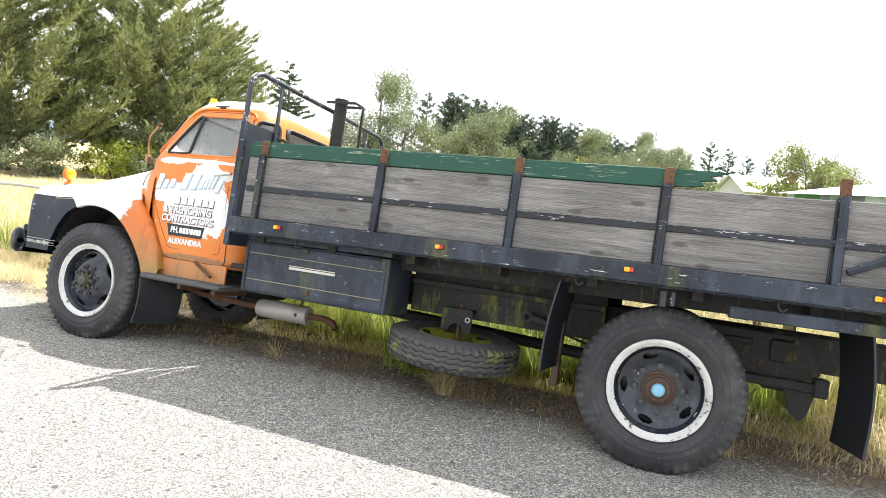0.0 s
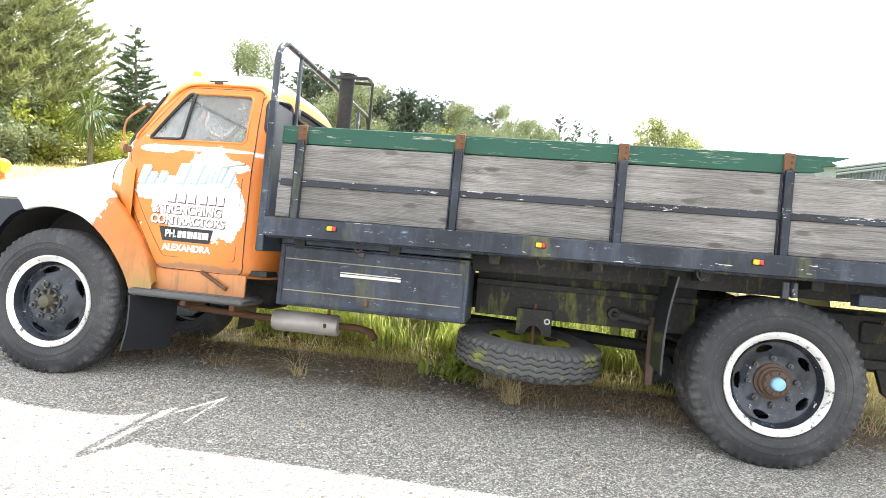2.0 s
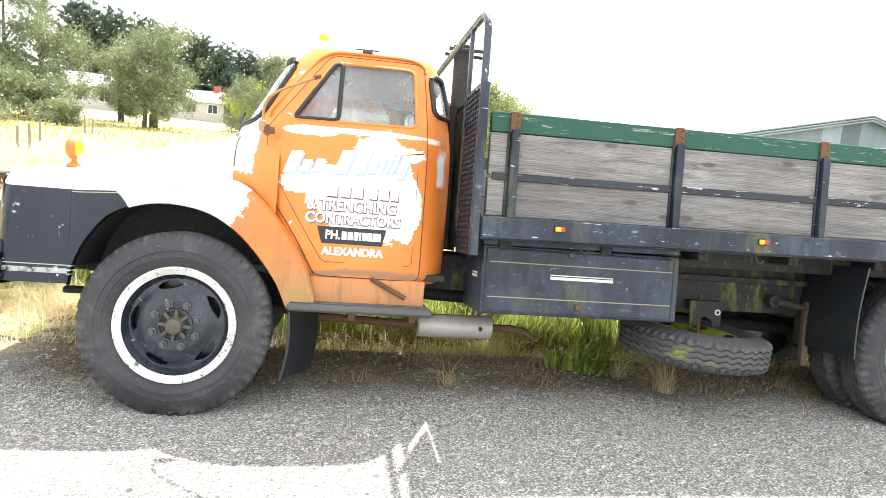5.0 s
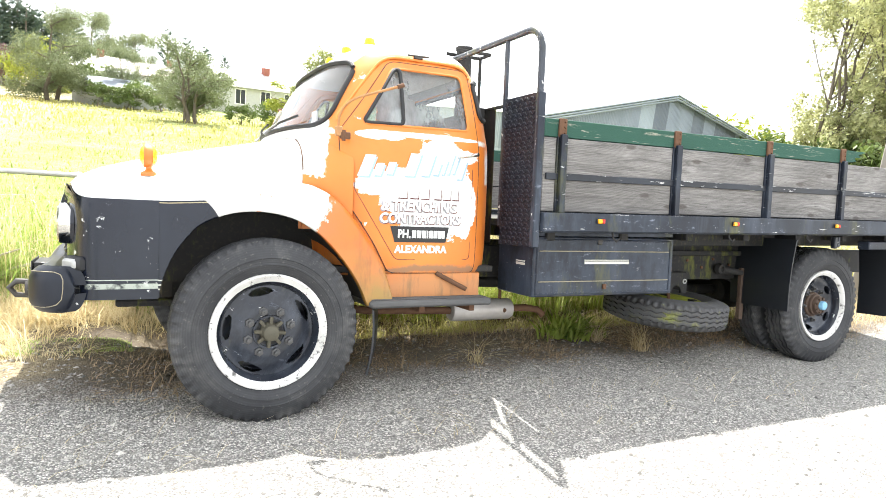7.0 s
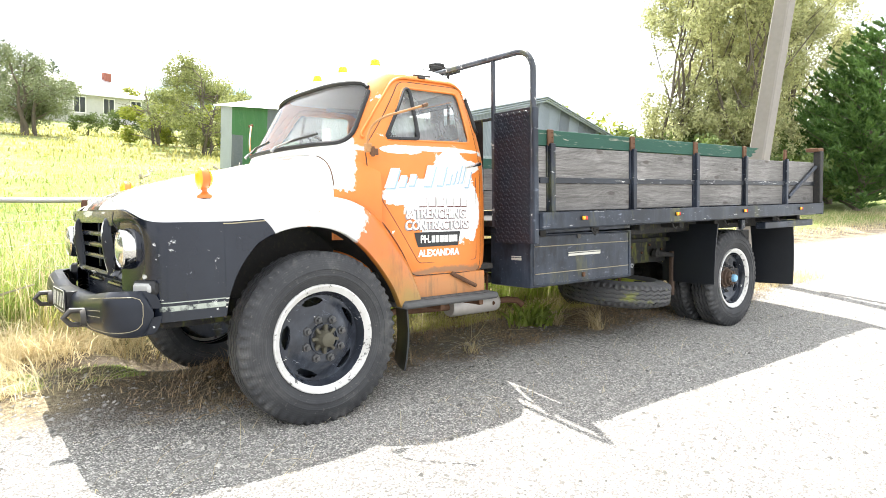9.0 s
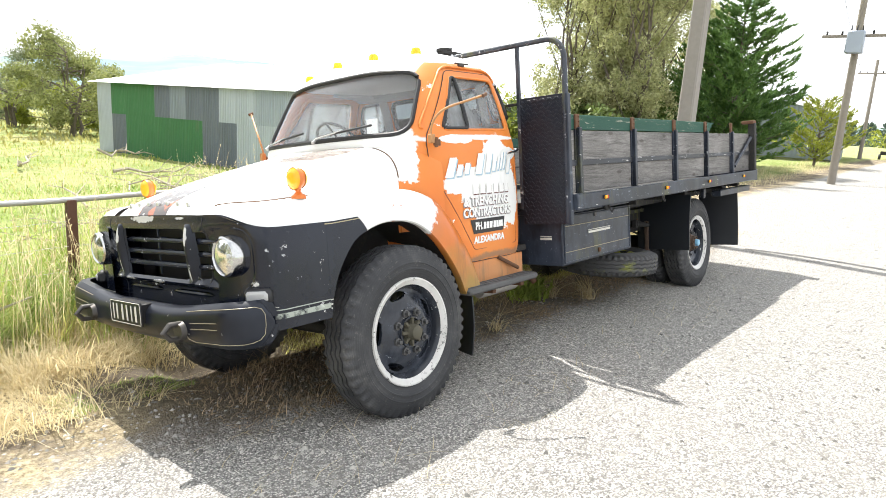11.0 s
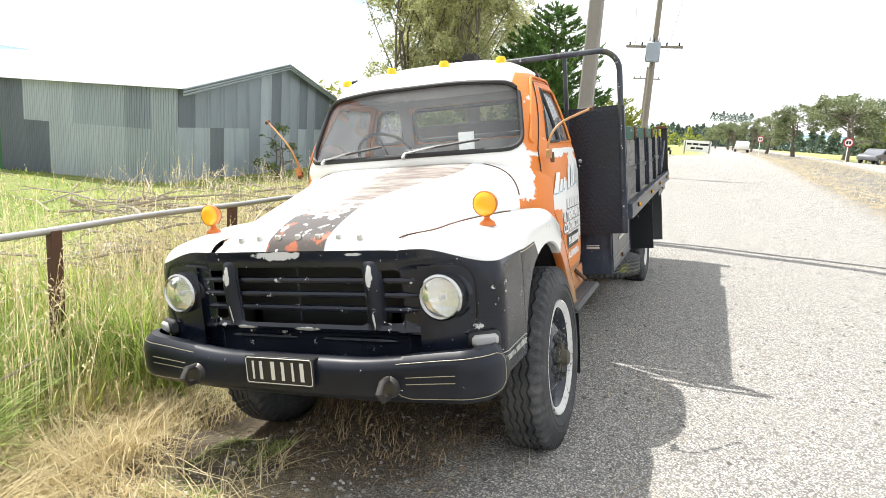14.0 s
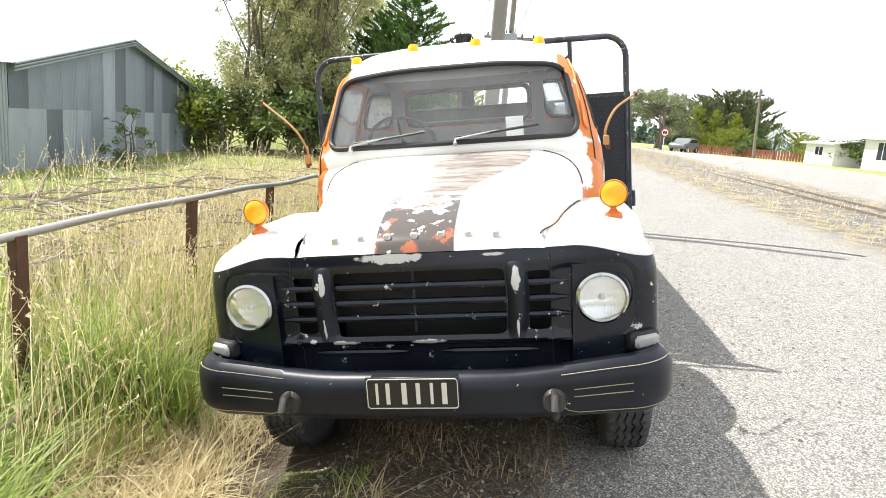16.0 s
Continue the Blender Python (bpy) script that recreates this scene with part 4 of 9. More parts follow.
def w_side(x, v):
    """The way round to a place on the left side."""
    xf, xr = curve_at(RF, v), curve_at(RR, v)
    k = max(-1, min(1, (x - (xf + xr) / 2) / ((xr - xf) / 2)))
    return w_of(math.acos(math.copysign(abs(k) ** (NEXP / 2), k)))


def w_front(y, v):
    k = max(-1, min(1, -y / curve_at(RW, v)))
    return w_of(math.pi - math.asin(math.copysign(abs(k) ** (NEXP / 2), k)))


def w_rear(y, v):
    """Rear half; y below 0 is the left side."""
    k = max(-1, min(1, -y / curve_at(RW, v)))
    return w_of(math.asin(math.copysign(abs(k) ** (NEXP / 2), k)))


def dense(poly, step=0.03):
    out = []
    for i in range(len(poly)):
        a, b = Vector(poly[i]), Vector(poly[(i + 1) % len(poly)])
        n = max(1, int((b - a).length / step))
        out += [tuple(a.lerp(b, k / n)) for k in range(n)]
    return out


door_xz = dense(smooth_poly([(0.405, 1.62), (0.405, 1.27), (0.50, 1.13), (0.60, 0.98), (0.665, 0.86), (0.70, 0.805), (1.295, 0.80), (1.295, 1.62), (1.262, 2.095), (0.72, 2.085)], 0.05))
win_xz = dense(smooth_poly([(0.525, 1.672), (1.228, 1.688), (1.205, 2.045), (0.735, 2.038)], 0.045))
door_w = [(w_side(x, v), v) for x, v in door_xz]
win_w = [(w_side(x, v), v) for x, v in win_xz]
flip_w = lambda o: [(ROUND - a, b) for a, b in o]
ws_yz = dense(smooth_poly([(-0.735, 1.655), (0.735, 1.655), (0.665, 2.06), (0.30, 2.095), (-0.30, 2.095), (-0.665, 2.06)], 0.10))
screen_w = [(w_front(y, v), v) for y, v in ws_yz]
mid_w = (w_of(0) + 0.0)
quarter_w = smooth_poly([(w_rear(-0.58, 1.8), 1.79), (w_side(1.330, 1.8), 1.78), (w_side(1.305, 2.0), 2.03), (w_rear(-0.54, 2.0), 2.04)], 0.06)
outl = [door_w, flip_w(door_w), screen_w, quarter_w, flip_w(quarter_w)]
us = sorted(set(list(np.linspace(0, ROUND, 330))))
vs = list(np.arange(0.78, 2.14, 0.017)) + [2.14 + 0.56 * i / 18 for i in range(19)]
skin, door_l, door_r, screen, quart_l, quart_r = patches(us, vs, outl, lambda u, v, k: cab_pt(u, v, (0, 0.004, 0.004, -0.008, -0.006, -0.006)[k]), 0.011)
# rear window is a hole in the rear panel, across the seam of the way round
rear_hole = MB()
keep = []
for q in skin.f:
    c = sum((Vector(skin.v[i]) for i in q), Vector()) / 4
    if not (c.x > 1.33 and abs(c.y) < 0.46 and 1.79 < c.z < 2.03):
        keep.append(q)
skin.f = keep
cab = part("cab", skin, M["orange"], truck, "faded orange pressed-steel cab with a chalky white roof")
rear_w = MB()
loop_trim(rear_w, [cab_pt(w_rear(y, v) if y < 0 else ROUND - w_rear(-y, v), v) for y, v in dense(rounded(-0.455, 0.455, 1.79, 2.03, 0.06), 0.05)], 0.020)
part("rear_window_rubber", rear_w, M["rubber"], cab)
# sill panel and cab floor
for sgn in (-1, 1):
    s = MB()
    s.box(0.60, 1.335, sgn * 0.865, sgn * 0.845, 0.60, 0.80, 0.004)
    part("sill_panel", s, M["orange"], cab, "mossy orange sill panel above the step")
s = MB()
s.box(0.34, 1.46, -0.82, 0.82, 0.80, 0.84, 0.004)
part("cab_floor", s, M["chassis"], cab)
# screen, rubber and chrome
scr = part("windscreen", screen, M["glass"], cab, "dusty wrap-round windscreen")
scr.visible_shadow = False
t = MB()
loop_trim(t, [cab_pt(u, v, 0.004) for u, v in screen_w], 0.015, 8)
part("screen_rubber", t, M["rubber"], scr)
for q, nm in ((quart_l, quarter_w), (quart_r, flip_w(quarter_w))):
    g = part("quarter_window", q, M["sideglass"], cab)
    g.visible_shadow = False
    t = MB()
    loop_trim(t, [cab_pt(u, v, 0.004) for u, v in dense(nm)], 0.017, 8)
    part("quarter_rubber", t, M["rubber"], g)


# doors: the skin less its window, with a return edge
def make_door(side):
    mirror = (lambda o: o) if side < 0 else flip_w
    wu = sorted(u for u, _ in mirror(door_w))
    us = list(np.arange(wu[0] - 0.02, wu[-1] + 0.03, 0.016))
    vs = list(np.arange(0.785, 2.12, 0.016))
    rest, panel, pane = patches(us, vs, [mirror(door_w), mirror(win_w)], lambda u, v, k: cab_pt(u, v, (0, 0.005, -0.012)[k]), 0.0105)
    rim = [cab_pt(u, v, 0.005) for u, v in mirror(door_w)]
    rin = [cab_pt(u, v, -0.02) for u, v in mirror(door_w)]
    panel.grid([rim + rim[:1], rin + rin[:1]])
    d = part("door", panel, M["door"], truck, "orange door with peeling paint and white lettering", normals=False)
    g = part("door_window", pane, M["sideglass"], d)
    g.visible_shadow = False
    t = MB()
    loop_trim(t, [cab_pt(u, v, 0.003) for u, v in mirror(win_w)], 0.009)
    part("window_channel", t, M["orange"], d)
    # swivelling front light with black rubber
    vent = dense(smooth_poly([(0.530, 1.680), (0.775, 1.686), (0.782, 2.030), (0.745, 2.030)], 0.035))
    t = MB()
    loop_trim(t, [cab_pt(w_side(x, v) if side < 0 else ROUND - w_side(x, v), v, 0.004) for x, v in vent], 0.013)
    part("vent_rubber", t, M["rubber"], d)
    # thin dark line painted for the shaded crease of the door's embossed seam
    line = smooth_poly([(0.505, 1.56), (0.475, 1.30), (0.56, 1.16), (0.66, 1.0), (0.735, 0.885), (1.245, 0.885), (1.245, 1.42), (1.245, 1.56)], 0.03)[6:-6]
    t = MB()
    t.tube([cab_pt(w_side(x, v) if side < 0 else ROUND - w_side(x, v), v, 0.0055) for x, v in line], 0.0022, 5)
    part("coach_line", t, M["maroon"], d)
    # dark shut line round the door, a bead coloured as the gap's shade
    t = MB()
    loop_trim(t, [cab_pt(u, v, 0.0035) for u, v in mirror(door_w)], 0.0032, 5)
    part("shut_line", t, M["rubber"], d)
    # handle and hinges
    y = side * 0.905
    t = MB()
    t.tube([(1.255, side * 0.885, 1.545), (1.262, y, 1.545), (1.22, side * 0.918, 1.535), (1.12, side * 0.915, 1.515)], [0.012, 0.012, 0.009, 0.006], 8)
    part("door_handle", t, M["chrome"], d, "tarnished chrome handle")
    t = MB()
    t.tube([(0.392, side * 0.892, 1.56), (0.392, side * 0.892, 1.62)], 0.012, 8)
    t.box(0.372, 0.432, side * 0.882, side * 0.896, 1.57, 1.61, 0.003)
    part("hinge", t, M["rust"], d)
    return d


door_left, door_right = make_door(-1), make_door(1)
for sgn in (-1, 1):
    t = MB()
    pts = []
    for x, v in smooth_poly([(0.375, 1.66), (0.69, 2.115), (1.22, 2.125), (1.30, 2.04)], 0.10, 8)[3:-4]:
        w = w_side(x, v)
        pts.append(cab_pt(w if sgn < 0 else ROUND - w, v, 0.008))
    t.tube(pts, 0.009, 8)
    part("drip_rail", t, M["orange"], cab)
for sgn in (-1, 1):
    t = MB()
    t.box(0.89, 0.95, sgn * 0.690, sgn * 0.710, 2.120, 2.140, 0.004)
    t.tube([(0.85, sgn * 0.705, 2.138), (0.99, sgn * 0.705, 2.142)], 0.006, 6)
    part("roof_clip", t, M["hooksteel"], cab)

# bonnet
HW = [(-0.985, 0.505), (-0.7, 0.553), (-0.3, 0.623), (0.0, 0.683), (0.25, 0.742), (0.32, 0.750)]
HC = [(-0.985, 1.252), (-0.965, 1.285), (-0.92, 1.318), (-0.8, 1.368), (-0.5, 1.452), (-0.1, 1.540), (0.2, 1.607), (0.30, 1.636)]
HE = [(-0.985, 1.240), (-0.8, 1.245), (-0.5, 1.255), (0.0, 1.255), (0.32, 1.255)]
rows = []
for x in [-0.985, -0.975, -0.96, -0.94] + list(np.arange(-0.91, 0.19, 0.045)) + [0.205]:
    w, zc, ze = curve_at(HW, x), curve_at(HC, x), curve_at(HE, x)
    row = []
    for k in range(41):
        a = -math.pi / 2 + math.pi * k / 40
        e = 0.62 - 0.10 * ease(-0.9, 0.2, x)
        row.append((x + 0.035 * (abs(math.sin(a)) ** 2) * (x < -0.9), w * math.copysign(abs(math.sin(a)) ** e, math.sin(a)),
                    ze + (zc - ze) * abs(math.cos(a)) ** (0.80 - 0.28 * ease(-0.9, 0.1, x))))
    rows.append(row)
t = MB()
t.grid(rows)
bonnet = part("bonnet", t, M["bonnet"], truck, "white bonnet with a dark worn patch and rust-brown fading", normals=True)
for k, y in enumerate(np.linspace(0.335, -0.315, 7)):
    t = MB()
    zc = curve_at(HC, -0.925) + 0.004
    t.box(-0.947, -0.93, y - 0.015, y + 0.015, zc - 0.028 - 0.06 * y * y, zc + 0.005 - 0.06 * y * y, 0.005)
    part("badge_block", t, M["badge"], bonnet, "raised chrome badge block")
t = MB()
rows = []
CW = [(0.20, 0.725), (0.26, 0.765), (0.33, 0.815), (0.40, 0.850), (0.47, 0.874)]
CZ = [(0.20, 1.608), (0.26, 1.626), (0.33, 1.634), (0.40, 1.626), (0.47, 1.600)]
for x in [0.19, 0.2055, 0.2075, 0.2085, 0.210] + list(np.linspace(0.225, 0.465, 14)):
    s = ease(0.20, 0.36, x)
    groove = 0.006 if x < 0.208 else 0.0
    w = curve_at(HW, x) * (1 - s) + curve_at(CW, x) * s - groove
    zc, z0 = curve_at(HC, x) * (1 - s) + curve_at(CZ, x) * s - groove, 1.255 + 0.045 * s
    row = [(x, -w, 1.05), (x, -w, 1.2)]
    for k in range(31):
        a = -math.pi / 2 + math.pi * k / 30
        row.append((x, w * math.copysign(abs(math.sin(a)) ** (0.52 - 0.02 * s), math.sin(a)), z0 + (zc - z0) * abs(math.cos(a)) ** (0.52 - 0.10 * s)))
    rows.append(row + [(x, w, 1.2), (x, w, 1.05)])
t.grid(rows)
part("cowl", t, M["orange"], cab, "white and orange cowl below the windscreen", normals=True)

# fenders
FC = [(-0.975, 1.249), (-0.93, 1.280), (-0.85, 1.304), (-0.6, 1.334), (-0.4, 1.344), (-0.1, 1.345), (0.1, 1.338), (0.2, 1.318), (0.3, 1.275), (0.4, 1.20), (0.5, 1.09), (0.6, 0.955), (0.66, 0.845), (0.70, 0.72), (0.705, 0.70)]
FL = [(-0.975, 0.70), (-0.563, 0.70), (-0.561, 0.685), (-0.545, 0.78), (-0.50, 0.90), (-0.44, 0.995), (-0.37, 1.07), (-0.22, 1.135), (-0.06, 1.150), (0.12, 1.115), (0.26, 1.03), (0.38, 0.91),
      (0.48, 0.775), (0.53, 0.68), (0.555, 0.625), (0.705, 0.625)]


ARCH = FL[2:]


def arch_z(x):
    return 0.70 if x < -0.562 else curve_at(ARCH, x)


def face_x(y):
    return -0.81 - 0.175 * max(0.0, 1 - (min(abs(y), 0.94) / 0.94) ** 4.5) ** (1 / 2.6)


def fender_out(x):
    if x < -0.81:
        return 0.94 * max(0.0, 1 - ((-0.81 - x) / 0.175) ** 2.6) ** (1 / 4.5)
    return 0.94 + 0.012 * math.sin(math.pi * ease(-0.81, 0.7, x))


def side_y(x, z, yi, yo):
    """Half width of the fender's section at a height."""
    zc = curve_at(FC, x)
    e = 0.42 - 0.22 * (1 - ease(-0.50, -0.15, x)) + 0.08 * ease(0.15, 0.25, x)
    k = max(0.0, min(1.0, (z - 0.70) / (zc - 0.70)))
    return yi + (yo - yi) * max(0.0, 1 - (k ** (1 / e)) ** 2) ** 0.375


xs = [-0.975, -0.965, -0.955, -0.945, -0.93, -0.915, -0.90, -0.885, -0.87, -0.855, -0.84, -0.83, -0.822, -0.8145, -0.8115] + list(np.arange(-0.79, -0.57, 0.02)) + [-0.5635, -0.5615, -0.552, -0.545] + list(np.arange(-0.53, 0.55, 0.025)) + [0.555, 0.58, 0.61, 0.64, 0.67, 0.69, 0.705]
rows, lips = [], []
for x in xs:
    zc = curve_at(FC, x)
    zl = arch_z(x)
    yo = fender_out(x)
    yi = float(np.interp(x, [-0.98, 0.0, 0.22, 0.36, 0.72], [0.50, 0.66, 0.74, 0.86, 0.868]))
    row = []
    for k in range(27):
        e = 0.42 - 0.22 * (1 - ease(-0.50, -0.15, x)) + 0.08 * ease(0.15, 0.25, x)
        # ahead of the arch only the white top belongs to the fender
        full = math.pi / 2 if x > -0.5625 else math.acos(((1.166 - zl) / (zc - zl)) ** (1 / e))
        a = full * k / 26
        dip = 0.035 * (1 - ease(0, 0.5, k / 26)) * (1 - ease(0.1, 0.25, x)) * ease(-0.95, -0.6, x)
        row.append((x, -(yi + (yo - yi) * math.sin(a) ** 0.75), zl + (zc - zl) * max(0.0, math.cos(a)) ** e - dip))
    yy = row[-1][1]
    row += [(x, yy + 0.010, zl - 0.008), (x, yy + 0.05, zl - 0.004)]
    rows.append(row)
fen = MB()
fen.grid(rows)
f_l = part("fender", fen, M["fender"], truck, "white and orange front fender with a black painted nose", normals=True)
f_r = part("fender", fen.flipped(), M["fender"], truck, normals=True)
for sgn in (-1, 1):
    t = MB()
    t.tube([(0.2065, sgn * 0.735 * math.sin(a) ** 0.52, 1.255 + 0.354 * math.cos(a) ** 0.52) for a in np.linspace(0.55, 1.42, 30)], 0.0035, 6)
    part("bonnet_seam", t, M["rust"], bonnet)
# dark joint where the bonnet meets each fender
def fender_z(x, y):
    k = max(1, min(len(xs) - 1, int(np.searchsorted(xs, x))))
    za, zb = (float(np.interp(y, [-p[1] for p in r[:27]], [p[2] for p in r[:27]])) for r in (rows[k - 1], rows[k]))
    f = (x - xs[k - 1]) / (xs[k] - xs[k - 1])
    return za * (1 - f) + zb * f


def joint_pt(x):
    w, zc, ze = curve_at(HW, x), curve_at(HC, x), curve_at(HE, x)
    for a in np.linspace(math.pi / 2, 0.4, 400):
        y = w * math.sin(a) ** (0.62 - 0.10 * ease(-0.9, 0.2, x))
        z = ze + (zc - ze) * max(0.0, math.cos(a)) ** (0.80 - 0.28 * ease(-0.9, 0.1, x))
        if z > fender_z(x, y):
            return Vector((x, y, z))


joint = [joint_pt(x) for x in np.arange(-0.93, 0.14, 0.02)]
joint = [(joint[k - 2] + joint[k - 1] + joint[k] + joint[k + 1] + joint[k + 2]) / 5 for k in range(2, len(joint) - 2)]
for sgn in (-1, 1):
    t = MB()
    t.tube([(p[0], sgn * (p[1] + 0.002), p[2] + 0.002) for p in joint], 0.0035, 6)
    part("bonnet_joint", t, M["rust"], bonnet)
# wheel wells
for sgn in (-1, 1):
    t = MB()
    t.grid([[(x, sgn * y, arch_z(x) + 0.02) for y in (0.92, 0.75, 0.48)] for x in np.linspace(-0.55, 0.56, 24)])
    t.box(-0.62, 0.60, sgn * 0.455, sgn * 0.47, 0.72, 1.26, 0.004)
    part("wheel_well", t, M["chassis"], f_l if sgn < 0 else f_r)

# front panel with grille
def front_pt(u, v, k=0):
    """u runs from the middle across the face and on round the corner to the wheel arch."""
    a, sg = abs(u), math.copysign(1, u)
    if a > 0.94:
        x = -0.81 + (a - 0.94)
        yi = float(np.interp(x, [-0.98, 0.0], [0.50, 0.66]))
        return Vector((x, sg * side_y(x, v, yi, fender_out(x)), v))
    x = face_x(u) + 0.008 * ease(1.19, 1.26, v) * (1 - ease(0.5, 0.8, a)) - 0.012 * ease(1.0, 1.15, v) * (1 - ease(0.6, 0.9, a))
    x += 0.055 * ease(0.885, 0.855, v) * (1 - ease(0.80, 0.9, a))
    # lamp recess, its soft rim, and the lip below the grille
    d = (((a - 0.655) / 0.18) ** 4 + ((v - 1.035) / 0.150) ** 4) ** 0.25
    x += 0.026 * (1 - ease(0.80, 1.12, d))
    x -= 0.016 * math.exp(-((v - 0.897) / 0.014) ** 2) * (1 - ease(0.46, 0.56, a))
    inn = side_y(-0.81, v, 0.529, 0.94) / 0.94
    return Vector((x, u * (1 - (1 - inn) * ease(0.6, 0.94, a)), v))


holes = [rounded(-0.345, 0.345, 0.915, 1.180, 0.03), smooth_poly([(0.425, 0.93), (0.515, 0.925), (0.515, 1.165), (0.420, 1.165)], 0.02), smooth_poly([(-0.515, 0.925), (-0.425, 0.93), (-0.420, 1.165), (-0.515, 1.165)], 0.02),
         rounded(-0.81, -0.604, 0.947, 1.153, 0.10, 8), rounded(0.604, 0.81, 0.947, 1.153, 0.10, 8)]
us = [0.94 * math.sin(k) for k in np.linspace(-math.pi / 2, math.pi / 2, 210)]
us = [-0.94 - 0.248 * k / 14 for k in range(14, 0, -1)] + us + [0.94 + 0.248 * k / 14 for k in range(1, 15)]
pieces = patches(us, list(np.linspace(0.69, 1.255, 58)), holes, lambda u, v, k: front_pt(u, min(v, 1.250 - 0.070 * ease(0.60, 0.95, abs(u)))), 0.008)
nose = part("front_panel", pieces[0], M["nose"], truck, "chipped black front panel with grille openings", normals=True)
t = MB()
t.grid([[(-0.80, y, z) for y in np.linspace(-0.56, 0.56, 3)] for z in (0.70, 1.24)])
for z in (0.70, 1.24):
    t.grid([[(x, y, z) for y in (-0.56, 0.56)] for x in (-0.80, -0.96)])
part("radiator", t, M["rubber"], nose, normals=True)
for z in (0.985, 1.050, 1.115):
    t = MB()
    t.tube([(face_x(y) + 0.020, y, z) for y in np.linspace(-0.59, 0.59, 19)], [0.004] + [0.016] * 17 + [0.004], 8)
    part("grille_bar", t, M["nose"], nose)
t = MB()
t.box(-0.955, -0.945, 0.02, 0.03, 0.92, 1.18, 0.002)
part("grille_post", t, M["navy"], nose)
for sgn in (-1, 1):
    t, rows = MB(), []
    for k in range(25):
        z = 0.888 + 0.327 * k / 24
        b = 0.380 + 0.010 * math.sin(math.pi * k / 24)
        up = math.sin(math.pi * k / 24) ** 0.45
        rows.append([front_pt(sgn * (b + 0.046 * c), z) + Vector((0.012 - 0.046 * up * math.cos(math.pi / 2 * c) ** 0.8, 0, 0)) for c in np.linspace(-1, 1, 13)])
    t.grid(rows)
    part("grille_surround", t, M["scuffed"], nose, "worn raised grille upright with pale scuffs", smooth=60, normals=True)
    t = MB()
    t.tube([front_pt(sgn * y, 0.832) + Vector((-0.002, 0, 0)) for y in np.linspace(0.07, 0.46, 12)], [0.003, 0.012] + [0.014] * 8 + [0.012, 0.003], 8)
    part("valance_rib", t, M["nose"], nose)
    t = MB()
    t.tube([front_pt(sgn * 0.518, z) + Vector((-0.0005, 0, 0)) for z in np.linspace(0.70, 1.235, 24)], 0.0028, 5)
    part("panel_seam", t, M["rubber"], nose)
for sgn in (-1, 1):
    c = (-0.955, sgn * 0.707, 1.050)
    t = MB()
    t.lathe([(-0.046, 0.084), (-0.054, 0.090), (-0.046, 0.099), (-0.015, 0.104), (0.02, 0.100)], 40, c, "X")
    h = part("headlight", t, M["chrome"], truck, "round headlight with a chrome rim")
    t = MB()
    t.lathe([(-0.070, 0.001), (-0.068, 0.03), (-0.060, 0.06), (-0.047, 0.086)], 40, c, "X")
    part("headlight_lens", t, M["headglass"], h, "clear fluted glass").visible_shadow = False
    t = MB()
    t.lathe([(-0.044, 0.088), (-0.038, 0.072), (-0.032, 0.050), (-0.028, 0.022), (-0.027, 0.001)], 40, c, "X")
    part("headlight_reflector", t, M["reflector"], h)
    t = MB()
    t.lathe([(-0.020, 0.010), (-0.036, 0.011), (-0.044, 0.009), (-0.046, 0.001)], 16, c, "X")
    part("headlight_bulb", t, M["badge"], h)
    t = MB()
    t.lathe([(0.004, 0.092), (0.004, 0.110), (0.022, 0.122)], 40, c, "X")
    part("headlight_bowl", t, M["nose"], h)
    t = MB()
    for k, pts in enumerate([rounded(-0.065, 0.065, -0.03, 0.03, 0.012)]):
        rot = pose(-0.952, sgn * 0.878, 0.860, 0, 0, -sgn * 30)
        t.box(-0.010, 0.03, -0.056, 0.056, -0.026, 0.026, 0.012, rot)
    li = part("side_lamp", t, M["lens"], truck, "small frosted side lamp in a black surround")
    t = MB()
    t.box(0.002, 0.06, -0.068, 0.068, -0.037, 0.037, 0.014, rot)
    part("lamp_surround", t, M["rubber"], li)
    # beacon-like fender lamp
    t = MB()
    c = Vector((-0.615, sgn * 0.800, 1.406))
    t.lathe([(0.040, 0.001), (0.037, 0.029), (0.027, 0.048), (0.004, 0.058), (-0.010, 0.060), (-0.016, 0.057)], 28, c, "X")
    t.lathe([(-0.025, 0.016), (-0.052, 0.014), (-0.062, 0.022), (-0.070, 0.036), (-0.088, 0.040)], 16, c + Vector((0.01, 0, -0.015)), "Z")
    be = part("fender_lamp", t, M["plain_orange"], truck, "round amber turn lamp on an orange foot")
    t = MB()
    t.lathe([(-0.034, 0.001), (-0.032, 0.026), (-0.025, 0.044), (-0.014, 0.055)], 28, c, "X")
    t.lathe([(0.052, 0.001), (0.048, 0.028), (0.038, 0.045), (0.026, 0.052)], 28, c, "X")
    part("amber_lens", t, M["amber"], be)

# bumper
BUMP_L = 1.085


